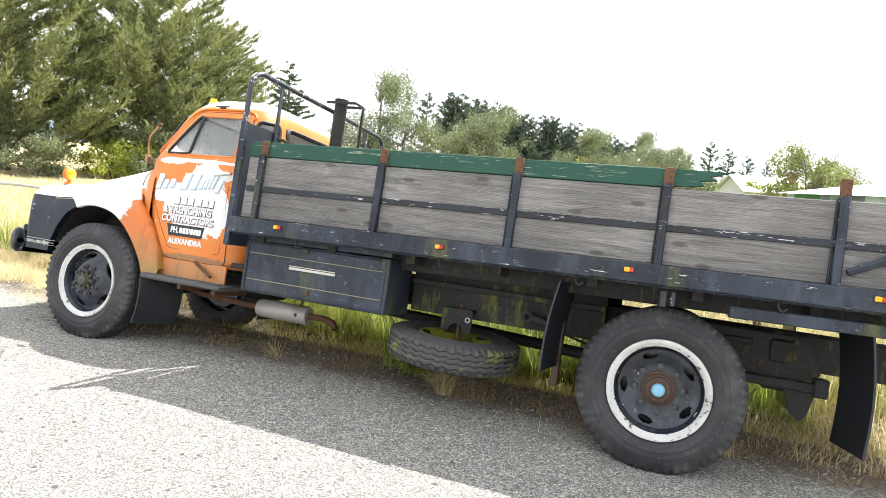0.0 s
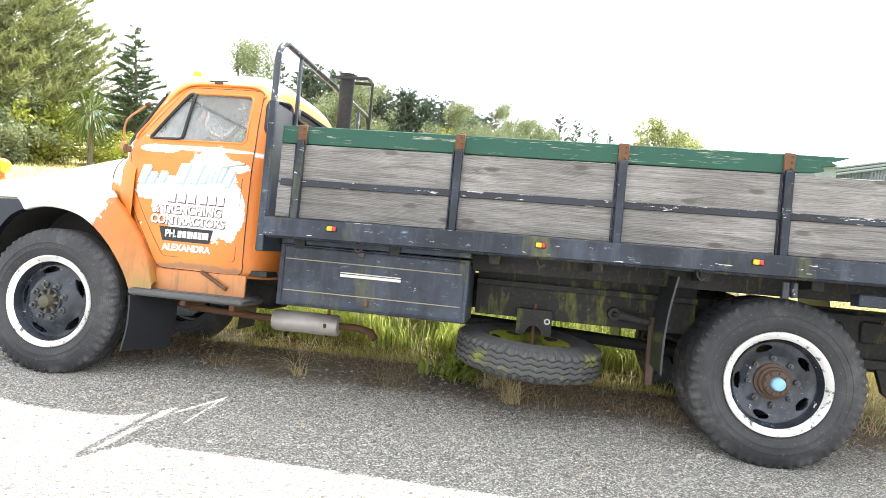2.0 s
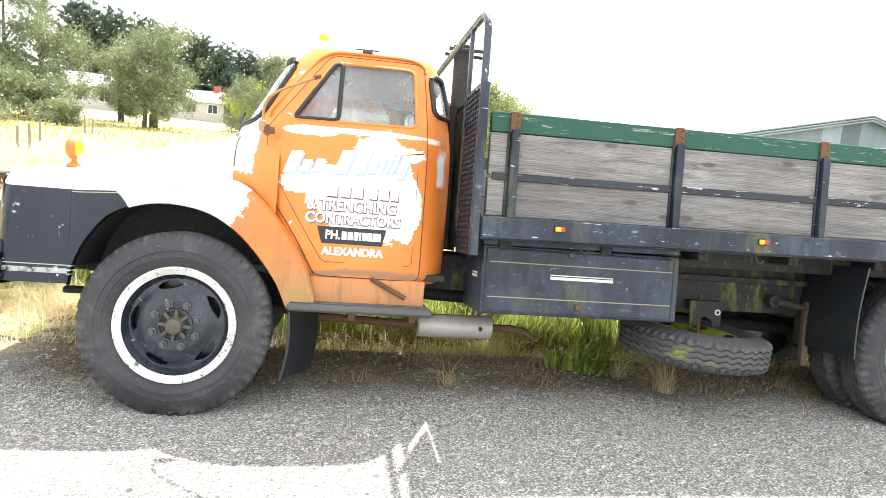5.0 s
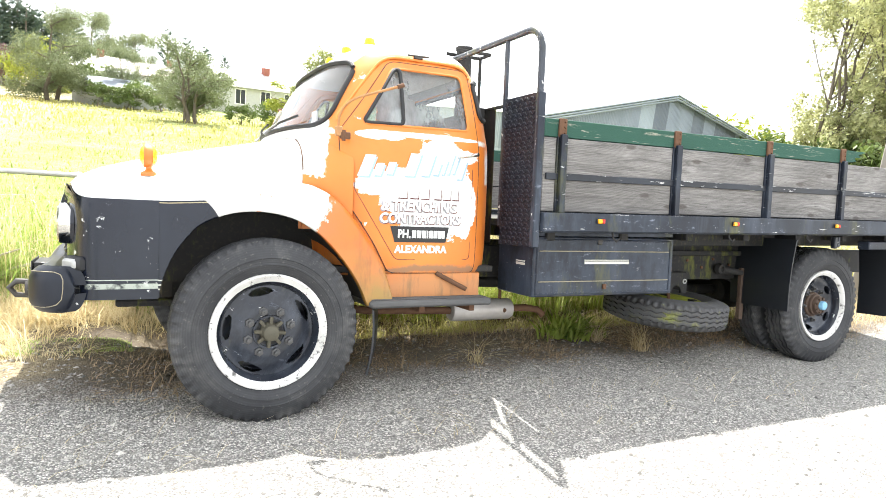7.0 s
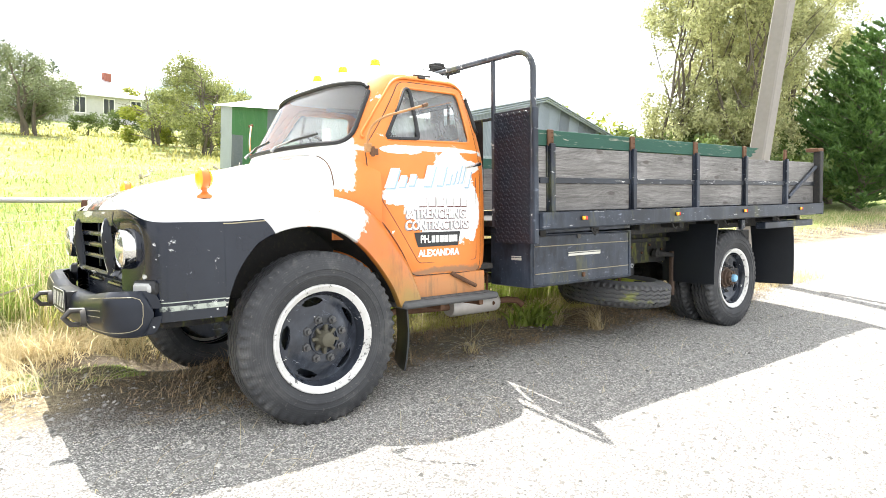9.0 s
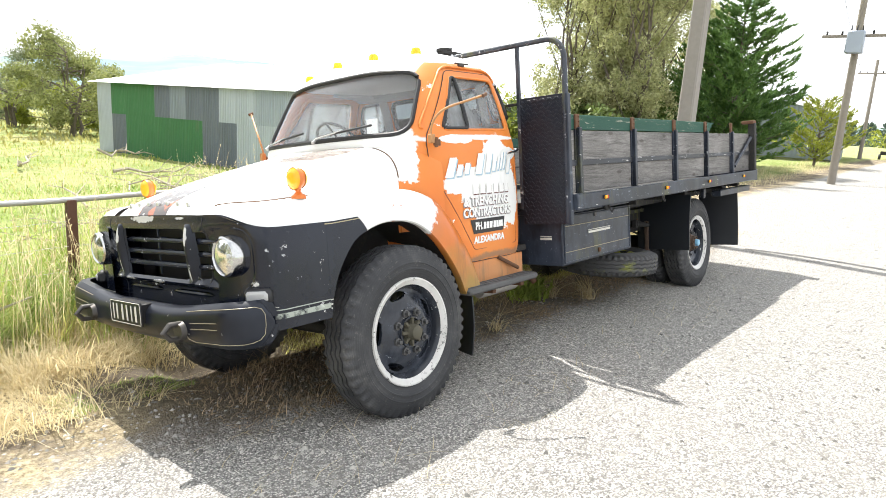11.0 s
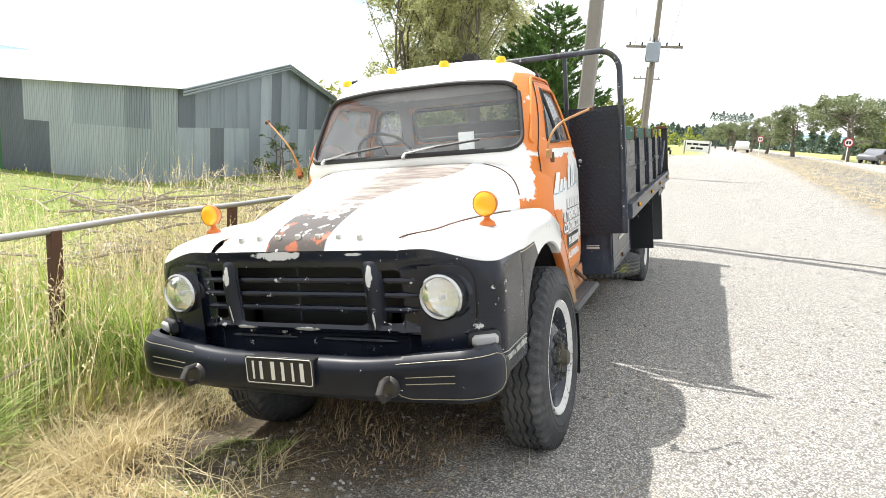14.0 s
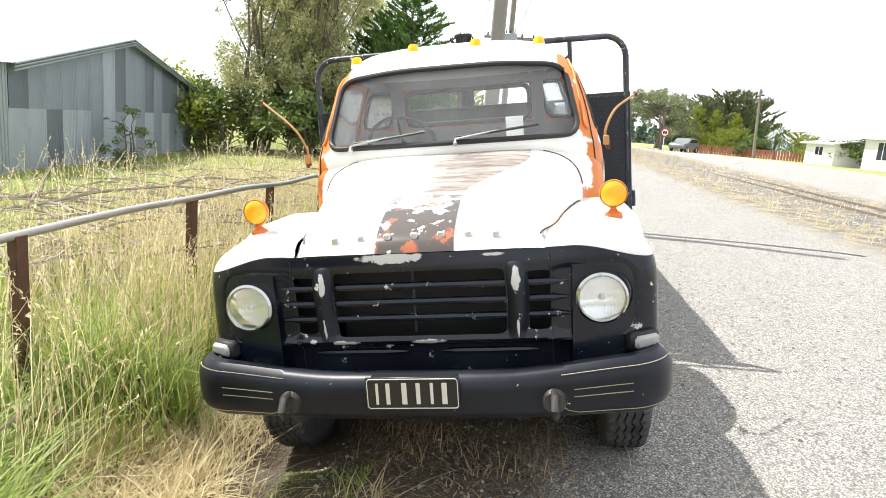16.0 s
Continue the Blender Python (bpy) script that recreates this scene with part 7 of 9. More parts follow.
def broadleaf(name, label, h, w, mat, bark, count, size, stems=1, low=0.15, hang=0.0, clumps=26, seed=1, category="tree", group="", girth=1.0, crad=(0.06, 0.135), upright=0.0):
    """A tree with forking limbs and a ragged crown of leaf clumps with gaps."""
    r = np.random.default_rng(seed)
    ob = thing(name, label, category, None, group)
    tips, limbs = [], MB()
    for s in range(stems):
        t = MB()
        a = r.uniform(0, 6.28)
        base = Vector((0.06 * w * math.cos(a) * (stems > 1), 0.06 * w * math.sin(a) * (stems > 1), -0.3))
        lean = Vector((r.normal() * 0.10 * w, r.normal() * 0.10 * w, 0))
        top = base + lean + Vector((0, 0, h * r.uniform(0.72, 0.92)))
        pts = [base.lerp(top, k / 6) + Vector((r.normal() * 0.02 * w, r.normal() * 0.02 * w, 0)) * (k > 0) for k in range(7)]
        rad = girth * 0.032 * h / (stems ** 0.4)
        t.tube(pts, [rad * (1 - 0.85 * k / 6) for k in range(7)], 8)
        for b in range(max(5, 14 // stems + 4)):
            k = r.uniform(low + 0.06, 0.95)
            p = base.lerp(top, k)
            a = r.uniform(0, 6.28)
            reach = w * 0.5 * r.uniform(0.45, 1.0) * (1.15 - 0.55 * abs(k - 0.5) * 2) * (1 - 0.35 * upright)
            q = p + Vector((math.cos(a) * reach, math.sin(a) * reach, h * r.uniform(0.02, 0.16) + upright * reach * r.uniform(0.8, 1.6)))
            mid = p.lerp(q, 0.5) + Vector((0, 0, (0.03 - 0.05 * upright) * h))
            limbs.tube([p, mid, q], [rad * 0.38, rad * 0.24, rad * 0.08], 5, False)
            tips += [q, mid.lerp(q, 0.5), q + Vector((r.normal(), r.normal(), 0.5 * r.normal())) * 0.06 * w]
            for c in range(2):
                o = mid.lerp(q, r.uniform(0, 0.8))
                g = o + Vector((r.normal() * 0.09 * w, r.normal() * 0.09 * w, 0.05 * h * r.uniform(0.2, 1.3)))
                limbs.tube([o, g], [rad * 0.12, rad * 0.04], 4, False)
                tips.append(g)
        tips.append(top)
        part("trunk" if stems == 1 else "stem", t, bark, ob)
    tagged(part("branchwork", limbs, bark, ob), kind="stuff")
    cen = np.array([np.array(tips[r.integers(len(tips))]) + r.normal(size=3) * np.array([0.04 * w, 0.04 * w, 0.035 * h]) for i in range(clumps)])
    rad = r.uniform(crad[0], crad[1], clumps) * w
    wt = rad ** 2.2
    pick = r.choice(clumps, size=count, p=wt / wt.sum())
    off = r.normal(size=(count, 3))
    off /= np.linalg.norm(off, axis=1)[:, None]
    off *= (r.uniform(0, 1, count) ** 0.6)[:, None] * rad[pick][:, None] * np.array([1.0, 1.0, 0.75 + hang * 0.9 + 0.5 * upright])
    p = cen[pick] + off
    p[:, 2] = np.maximum(p[:, 2] - hang * 0.12 * h * r.uniform(0, 1, count), low * h * 0.6)
    v, q = leaves(p, size, 0.42, 1.0, hang * 1.5)
    part("crown", sheet_mesh("crown", v, q, mat), mat, ob)
    return ob


def conifer(name, label, h, w, mat, shape, size, seed=1, power=0.9, rise=0.25, low=0.04, rough=0.25, group="", category="tree", plume=0.6):
    """A conifer: trunk, boughs, side twigs and narrow sprays along them. shape: boughs, twigs a bough, sprays a twig."""
    r = np.random.default_rng(seed)
    ob = thing(name, label, category, None, group)
    t = MB()
    t.tube([(0, 0, -0.4), (0.02 * w, 0, h * 0.5), (0, 0.01 * w, h * 0.98)], [0.022 * h, 0.014 * h, 0.002 * h], 8)
    part("trunk", t, M["bark"], ob)
    nb, nt, ns = shape
    k = low + (1 - low) * (np.arange(nb) + r.uniform(0, 1, nb)) / nb
    a = r.uniform(0, 2 * np.pi, nb)
    reach = 0.5 * w * (1 - k) ** power * r.uniform(1 - rough, 1 + 0.6 * rough, nb) + 0.025 * w
    P = np.stack([np.zeros(nb), np.zeros(nb), k * h], 1)
    D = np.stack([np.cos(a), np.sin(a), np.full(nb, rise) + r.normal(size=nb) * 0.10], 1)
    E = P + D * reach[:, None]
    t = MB()
    for b in range(0, nb, 3):
        t.tube([P[b], E[b]], [float(0.005 * h * (1 - k[b]) + 0.012), 0.004], 4, False)
    tagged(part("branchwork", t, M["bark"], ob), kind="stuff")
    # twigs fork off both sides of each bough and sweep towards its tip
    keep = r.choice(nb, size=nb * nt, p=reach ** 1.2 / (reach ** 1.2).sum())
    u = r.uniform(0, 1, nb * nt) ** 0.6
    base = P[keep] + (E[keep] - P[keep]) * u[:, None]
    base[:, 2] += 0.10 * reach[keep] * u * u
    side = np.cross(D[keep], [0, 0, 1.0])
    side /= np.linalg.norm(side, axis=1)[:, None]
    T = D[keep] * 0.8 + side * (r.choice([-1, 1], nb * nt) * r.uniform(0.2, 1.0, nb * nt))[:, None] + r.normal(size=(nb * nt, 3)) * 0.18
    T[:, 2] += plume * r.uniform(0.2, 1.0, nb * nt) * u
    T /= np.linalg.norm(T, axis=1)[:, None]
    length = (0.10 * w * (0.35 + 0.65 * (1 - k[keep])) * r.uniform(0.5, 1.2, nb * nt)) * (1.15 - 0.5 * u)
    n = nb * nt * ns
    s = np.tile(np.linspace(0.05, 1.0, ns), nb * nt) + r.uniform(-0.05, 0.05, n)
    tw = np.repeat(np.arange(nb * nt), ns)
    c = base[tw] + T[tw] * (length[tw] * s)[:, None] + r.normal(size=(n, 3)) * (0.05 * length[tw])[:, None]
    d = T[tw] + r.normal(size=(n, 3)) * 0.42
    d[:, 2] += 0.15
    d /= np.linalg.norm(d, axis=1)[:, None]
    q = np.cross(d, r.normal(size=(n, 3)))
    q /= np.linalg.norm(q, axis=1)[:, None]
    ln = size * (r.uniform(0.6, 1.4, n) * (1.2 - 0.5 * s))[:, None]
    v = np.stack([c - d * ln * 0.4, c + q * ln * 0.115, c + d * ln * 0.6, c - q * ln * 0.115], 1).reshape(-1, 3)
    part("crown", sheet_mesh("crown", v, np.arange(4 * n).reshape(n, 4), mat), mat, ob)
    return ob


def place(ob, x, y, turn=0, scale=1.0, sink=0.0, wide=None):
    ob.matrix_world = pose(x, y, land(x, y) - sink, 0, 0, turn) @ Matrix.Diagonal((scale * (wide or 1), scale * (wide or 1), scale, 1))
    return ob


def again(ob, x, y, turn=0, scale=1.0, wide=1.0, label=""):
    o = copy_thing(ob, Matrix())
    o.matrix_world = pose(x, y, land(x, y), 0, 0, turn) @ Matrix.Diagonal((scale * wide, scale * wide, scale, 1))
    return tagged(o, label)


# dark shelter trees behind the meadow
mac = place(conifer("macrocarpa", "tall dark green macrocarpa with ragged drooping sprays", 14.5, 15, M["macro"], (300, 36, 9), 0.34, 3, 0.42, 0.42, 0.01, 0.30, "shelter trees", plume=0.9), -38.5, 27.0)
again(mac, -36.0, 35.5, 120, 0.98)
again(mac, -37.0, 42.0, 70, 0.80)
again(mac, -45.0, 22.0, 200, 1.05)
far_mac = place(conifer("macrocarpa", "spreading dark macrocarpa behind the gardens", 10.5, 13, M["cypress_dark"], (130, 14, 7), 0.75, 8, 0.5, 0.45, 0.05, 0.4, "trees across the road", plume=0.9), 118, -33)
again(far_mac, 112, -28, 250, 0.95, 1.0)
again(far_mac, 104, -22, 10, 0.80, 0.9)
spr = place(conifer("spruce", "slim dark spruce with open tiers", 8.9, 6.0, M["spruce"], (130, 24, 8), 0.30, 9, 0.85, 0.06, 0.02, 0.35, plume=0.2), -27.9, 40.1)
again(spr, -33.0, 47.0, 90, 0.8)
shr = place(broadleaf("shrub", "rounded grey-green shrub at the meadow's edge", 2.5, 4.4, M["willow"], M["bark"], 5200, 0.19, 4, 0.02, 0.0, 60, 4, "shrub", "meadow shrubs", crad=(0.08, 0.16)), -33.6, 25.2)
shr2 = place(broadleaf("shrub", "bright yellow-green shrub at the meadow's edge", 2.7, 4.8, M["lime"], M["bark"], 5200, 0.19, 4, 0.02, 0.0, 60, 5, "shrub", "meadow shrubs", crad=(0.08, 0.16)), -33.0, 29.6)
again(shr, -36.5, 22.0, 50, 1.1)
for i, (x, y, s) in enumerate(((-30.5, 31.5, 1.0), (-26.0, 37.0, 0.9), (-23.0, 40.5, 0.8), (-31.0, 36.5, 1.5), (-20.5, 45.0, 0.8), (-29.0, 45.0, 1.7), (-32.0, 33.5, 1.6), (-25.0, 47.0, 1.5), (-23.0, 50.0, 1.3), (-34.5, 37.0, 2.0), (-30.5, 50.0, 2.0))):
    again((shr, shr2)[i in (1, 3)], x, y, 77 * i, s)
wil = place(broadleaf("willow", "rounded grey-green willow in the meadow", 11.0, 9.4, M["willow"], M["bark"], 36000, 0.21, 2, 0.03, 0.5, 300, 11, group="meadow willows", crad=(0.05, 0.12)), -27.3, 55.2)
wil2 = place(broadleaf("willow", "pale grey-green willow with a forked trunk", 9.3, 7.0, M["willow"], M["bark"], 27000, 0.19, 3, 0.05, 0.35, 300, 12, group="meadow willows", crad=(0.06, 0.13)), -17.4, 53.6)
again(wil2, -1.2, 45.5, 140, 0.62, 1.15)
again(wil, 7.8, 49.5, 60, 0.46, 1.1)
again(wil, -9.8, 60.7, 20, 0.68, 1.0)
again(wil, -4.7, 62.5, 300, 0.46)
again(wil2, -1.0, 63.5, 200, 0.5)
again(wil2, -21.0, 59.0, 33, 0.55)
place(broadleaf("willow", "spreading leaning willow with a dark low fork", 4.9, 6.4, M["olive_tree"], M["bark"], 22000, 0.15, 4, 0.08, 0.15, 150, 14, group="meadow willows", crad=(0.05, 0.11)), 5.2, 35.5)
row = place(broadleaf("flowering_shrub", "pale flowering shrub in a row", 4.4, 4.2, M["lime"], M["bark"], 4200, 0.18, 3, 0.05, 0.0, 28, 15, "shrub", "shrub row"), 4.6, 41.0)
for i, (x, y, s) in enumerate(((6.8, 41.5, 1.0), (9.2, 41.0, 1.05), (11.5, 40.0, 0.95), (14.0, 40.5, 1.0))):
    again(row, x, y, 60 * i, s)
place(broadleaf("plum_tree", "small plum-coloured tree by the houses", 5.0, 4.6, M["pink"], M["bark"], 4500, 0.24, 1, 0.2, 0, 70, 16, crad=(0.07, 0.14)), -15.9, 83.0)
again(shr2, -12.1, 79.0, 20, 2.2, 0.7)
UNDER = ((18.6, 14.2, 1.3), (20.4, 13.0, 1.1), (21.5, 16.0, 1.6), (23.2, 13.8, 1.3), (26.0, 15.0, 1.5), (18.0, 17.5, 1.4))
bsh = place(broadleaf("bush", "dense round green bush", 2.3, 3.4, M["bush"], M["bark"], 3200, 0.19, 4, 0.02, 0, 44, 17, "shrub", "green bushes", crad=(0.08, 0.16)), 5.7, 51.5)
for i, (x, y, s) in enumerate(((2.6, 50.0, 0.7), (-4.5, 58.0, 1.1), (-6.5, 57.0, 0.9), (-2.2, 57.5, 0.6), (9.5, 55.0, 1.0), (12.5, 52.0, 1.3), (-8.5, 66.0, 1.6), (0.8, 66.0, 1.3), (13, 42, 0.9)) + UNDER):
    again(bsh, x, y, 61 * i, s)
# cabbage tree
def cabbage(x, y, h):
    ob = thing("cabbage_tree", "cabbage tree with a spiky round head", "tree")
    t = MB()
    t.tube([(0, 0, -0.2), (0.05, 0.02, h * 0.5), (0.0, 0, h * 0.78)], [0.16, 0.12, 0.10], 8)
    part("trunk", t, M["bark"], ob)
    n = 420
    d = rng.normal(size=(n, 3))
    d[:, 2] += 0.25
    d /= np.linalg.norm(d, axis=1)[:, None]
    c = np.array([0, 0, h * 0.78]) + d * 0.25 * h * 0.5
    s = np.cross(d, [0.1, 0.2, 1.0])
    s /= np.linalg.norm(s, axis=1)[:, None]
    ln = 0.17 * h
    v = np.stack([c, c + d * ln + s * 0.03, c + d * ln * 2 - np.array([0, 0, 0.12 * h]), c + d * ln - s * 0.03], 1).reshape(-1, 3)
    part("crown", sheet_mesh("crown", v, np.arange(4 * n).reshape(n, 4), M["bush"]), M["bush"], ob)
    return place(ob, x, y)


cabbage(-27.1, 34.7, 4.0), cabbage(67.5, -21.4, 3.6)

# pines on the rise
pin = place(conifer("pine", "black-green pine on the far rise", 16.5, 9.0, M["pine"], (70, 8, 6), 1.0, 21, 0.70, 0.22, 0.03, 0.35, "far pines", plume=0.7), -51.0, 120.0)
for i in range(52):
    u = i / 51
    again(pin, -47 + 34 * u + rng.uniform(-0.7, 0.7), 121 + 30 * u + rng.uniform(-3, 3), 50 * i, (1.02 - 0.36 * u) * rng.uniform(0.90, 1.06), 1.2)
for i in range(5):
    again(pin, -12 + 2.6 * i, 165 + rng.uniform(-3, 3), 70 * i, 0.62)
for i in range(4):
    again(pin, 2 + 3.0 * i, 120, 30 * i, 0.62 - 0.06 * i)
pop_far = again(wil, -8.0, 101, 0, 0.96, 0.75, "tall grey-green poplar behind the houses")
again(wil, -4.0, 99, 90, 0.77, 0.9)

# poplars, cypress and yellow shrub beside the yard
pop = place(broadleaf("poplar", "many-stemmed olive-green poplar with thin open foliage", 11.5, 6.8, M["poplar"], M["bark"], 34000, 0.16, 6, 0.03, 0.1, 430, 31, group="roadside poplars", girth=0.55, crad=(0.025, 0.075), upright=0.7), 19.4, 16.8)
again(pop, 20.6, 14.2, 110, 1.02)
again(pop, 23.5, 16.5, 230, 1.05)
again(pop, 28.5, 18.5, 300, 1.05)
again(pop, 32.0, 17.5, 20, 1.0, 1.1)
cyp = place(conifer("cypress", "dense deep green cypress beside the tray", 7.8, 6.2, M["cypress"], (260, 20, 8), 0.27, 33, 0.50, 0.32, 0.0, 0.30, plume=0.8), 25.2, 11.3)
again(cyp, 28.5, 13.6, 100, 0.92)
lim = place(conifer("golden_shrub", "yellow-green golden shrub with a short trunk", 3.7, 4.4, M["lime"], (130, 11, 6), 0.24, 34, 0.40, 0.45, 0.05, 0.4, category="shrub", plume=0.8), 35.0, 9.3)
again(shr2, 18.0, 21.0, 40, 1.5)
again(shr2, 20.5, 20.0, 90, 1.3)
place(broadleaf("sapling", "thin bush growing against the shed", 1.9, 1.7, M["bush"], M["bark"], 900, 0.09, 3, 0.05, 0, 16, 35, "shrub"), 9.6, 16.4)

# across the main road
rt = place(broadleaf("roadside_tree", "broad grey-green tree across the main road", 9.0, 8.8, M["willow"], M["bark"], 8000, 0.33, 2, 0.14, 0.1, 110, 41, group="trees across the road", crad=(0.045, 0.10)), 85.3, -12.2)
again(rt, 71.5, -10.6, 80, 0.86)
again(rt, 82.5, -6.0, 200, 0.78)
for i in range(7):
    again(rt, 96 + 9 * i, -3.5 + 1.1 * i + rng.uniform(-1, 1), 47 * i, 0.62 + 0.1 * rng.uniform(-1, 1))
gold = place(conifer("golden_cypress", "golden-green conical cypress in a garden", 5.6, 2.9, M["gold_cypress"], (110, 9, 6), 0.34, 52, 0.6, 0.5, 0.02, 0.3, "garden cypresses", plume=0.9), 74.6, -14.6)
for i, (x, y, s) in enumerate(((74.0, -16.6, 0.92), (73.5, -18.6, 0.88))):
    again(gold, x, y, 70 * i, s)
again(cyp, 72.5, -20.8, 30, 0.62, 0.6, "slim conical cypress in a garden across the road")
for i, (x, y, s) in enumerate(((69.0, -16.5, 0.75), (71.0, -14.6, 0.6), (66.0, -23.0, 0.8), (70.5, -18.5, 0.8), (62.0, -22.8, 0.7))):
    again(lim, x, y, 50 * i, s)
for i, (x, y, s) in enumerate(((72.5, -12.2, 0.9), (70.0, -19.0, 1.2), (68.0, -20.0, 1.1), (66.5, -18.0, 0.7), (56.0, -24.5, 1.3), (60.5, -25.5, 0.9))):
    again(bsh, x, y, 50 * i, s)


# far woods and hills
def far_wood(name, label, spots, mat):
    r = np.random.default_rng(5)
    allv, n = [], 0
    for x, y, z, h, w in spots:
        k = 170
        u = r.uniform(0, 1, k) ** 0.8
        a = r.uniform(0, 6.28, k)
        rad = 0.5 * w * (1 - u) ** 0.7 * r.uniform(0.4, 1.1, k)
        c = np.stack([x + rad * np.cos(a), y + rad * np.sin(a), z + u * h], 1)
        v, _ = leaves(c, 0.16 * h, 0.5)
        allv.append(v)
    v = np.concatenate(allv)
    ob = new(name, sheet_mesh(name, v, np.arange(len(v)).reshape(-1, 4), mat))
    return tagged(ob, label, "woods", kind="stuff")


far_wood("pine_wood", "dark pine plantation in the distance", [(238 + rng.uniform(-12, 12), y, -0.5, rng.uniform(6.5, 8.5), rng.uniform(4, 6)) for y in np.arange(-75, 55, 1.1)], M["pine"])
far_wood("knoll_pines", "clump of pines on a far knoll", [(396 + rng.uniform(-8, 8), y, 14, rng.uniform(4, 6), 5) for y in np.arange(-16, 5, 1.8)], M["pine"])
far_wood("roadside_bushes", "row of pale bushes at the far end of the yard", [(150 + rng.uniform(-20, 20), y, 0.5, rng.uniform(2.5, 4.5), 5) for y in np.arange(6, 34, 2.2)], M["lime"])


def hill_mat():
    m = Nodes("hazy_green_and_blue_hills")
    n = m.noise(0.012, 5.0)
    # distance haze is put into the colour as pale green and blue
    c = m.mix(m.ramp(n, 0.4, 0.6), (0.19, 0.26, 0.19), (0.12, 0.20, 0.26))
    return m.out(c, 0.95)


M["hills"] = hill_mat()
t = MB()
rows = []
for rad, k in ((420, 0.0), (560, 0.45), (760, 1.0), (900, 0.5), (1050, 0.0)):
    rows.append([(rad * math.cos(a), rad * math.sin(a), k * (26 + 16 * noise.noise(Vector((3.1 * math.cos(a), 3.1 * math.sin(a), 2.0))) + 9 * noise.noise(Vector((11 * math.cos(a), 11 * math.sin(a), 4.0)))) * (0.55 + 0.45 * math.sin(a) ** 2) + k * 30 * math.exp(-((a - 0.98) / 0.20) ** 2) - 1.0) for a in np.linspace(-0.5, 2.6, 120)])
t.grid(rows, True)
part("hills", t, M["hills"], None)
tagged(bpy.data.objects["hills"], "low hazy green and blue hills on the horizon", "hills", kind="structure")


# ---- grass ----
def blades(name, label, pts, h, w, bend, mat, heads=False):
    """Bent tapering blades, one at each place."""
    n = len(pts)
    hh = h[0] + (h[1] - h[0]) * rng.uniform(0, 1, n) ** 1.5
    # tufts: neighbours lean alike and grow to a like height
    lie = np.array([noise.noise(Vector((p[0] * 1.7, p[1] * 1.7, 3.0))) for p in pts])
    tuft = np.array([noise.noise(Vector((p[0] * 2.6, p[1] * 2.6, 9.0))) for p in pts])
    hh = hh * np.clip(1.0 + 0.9 * tuft, 0.45, 1.5)
    a = 9.0 * lie + rng.normal(size=n) * 1.1
    d = np.stack([np.cos(a), np.sin(a), np.zeros(n)], 1)
    s = np.stack([-np.sin(a), np.cos(a), np.zeros(n)], 1)
    bd = bend * rng.uniform(0.2, 1.0, n)
    w = (w * rng.uniform(0.55, 1.3, n))[:, None]
    rows = []
    for u, wd in ((0.0, 1.0), (0.4, 0.85), (0.75, 0.6 if not heads else 0.5), (1.0, 0.12 if not heads else 0.9)):
        c = pts + d * (hh * bd * u * u)[:, None]
        c[:, 2] += hh * u * (1 - 0.35 * bd * u)
        rows.append((c - s * (0.5 * w * wd), c + s * (0.5 * w * wd)))
    v = np.stack([p for r in rows for p in r], 1).reshape(-1, 3)
    base = np.arange(n)[:, None] * 8
    q = np.concatenate([base + np.array([0, 1, 3, 2]) + 2 * k for k in range(3)], 0)
    ob = new(name, sheet_mesh(name, v, q, mat))
    return tagged(ob, label, "grass", kind="stuff")


def stalks(name, label, pts, h, mat, bend=0.35, head=0.17, seeds=8):
    """Thin seeding stems, each with a nodding head of small husks."""
    n = len(pts)
    hh = h[0] + (h[1] - h[0]) * rng.uniform(0, 1, n) ** 1.3
    a = rng.uniform(0, 2 * np.pi, n)
    d = np.stack([np.cos(a), np.sin(a), np.zeros(n)], 1)
    s = np.stack([-np.sin(a), np.cos(a), np.zeros(n)], 1)
    bd = bend * rng.uniform(0.15, 1.0, n)

    def at(u):
        c = pts + d * (hh * bd * u ** 2.4)[:, None]
        c[:, 2] += hh * (u - 0.45 * bd * u ** 3)
        return c
    quads, verts, k = [], [], 0
    line = [at(np.full(n, u)) for u in (0.0, 0.35, 0.7, 0.97)]
    for c0, c1, w0, w1 in zip(line, line[1:], (0.0022, 0.0020, 0.0017), (0.0020, 0.0017, 0.0012)):
        verts.append(np.stack([c0 - s * w0, c0 + s * w0, c1 + s * w1, c1 - s * w1], 1).reshape(-1, 3))
    for j in range(seeds):
        u = 1 - head * (1 - j / (seeds - 1)) + rng.uniform(-0.01, 0.01, n)
        c = at(u)
        t = at(u + 0.02) - c
        t /= np.linalg.norm(t, axis=1)[:, None]
        t = t + rng.normal(size=(n, 3)) * 0.45
        t /= np.linalg.norm(t, axis=1)[:, None]
        q = np.cross(t, rng.normal(size=(n, 3)))
        q /= np.linalg.norm(q, axis=1)[:, None] + 1e-9
        ln = (0.024 * rng.uniform(0.6, 1.3, n))[:, None]
        verts.append(np.stack([c - t * ln * 0.2, c + q * ln * 0.16 + t * ln * 0.3, c + t * ln, c - q * ln * 0.16 + t * ln * 0.3], 1).reshape(-1, 3))
    v = np.concatenate(verts)
    return tagged(new(name, sheet_mesh(name, v, np.arange(len(v)).reshape(-1, 4), mat)), label, "grass", kind="stuff")


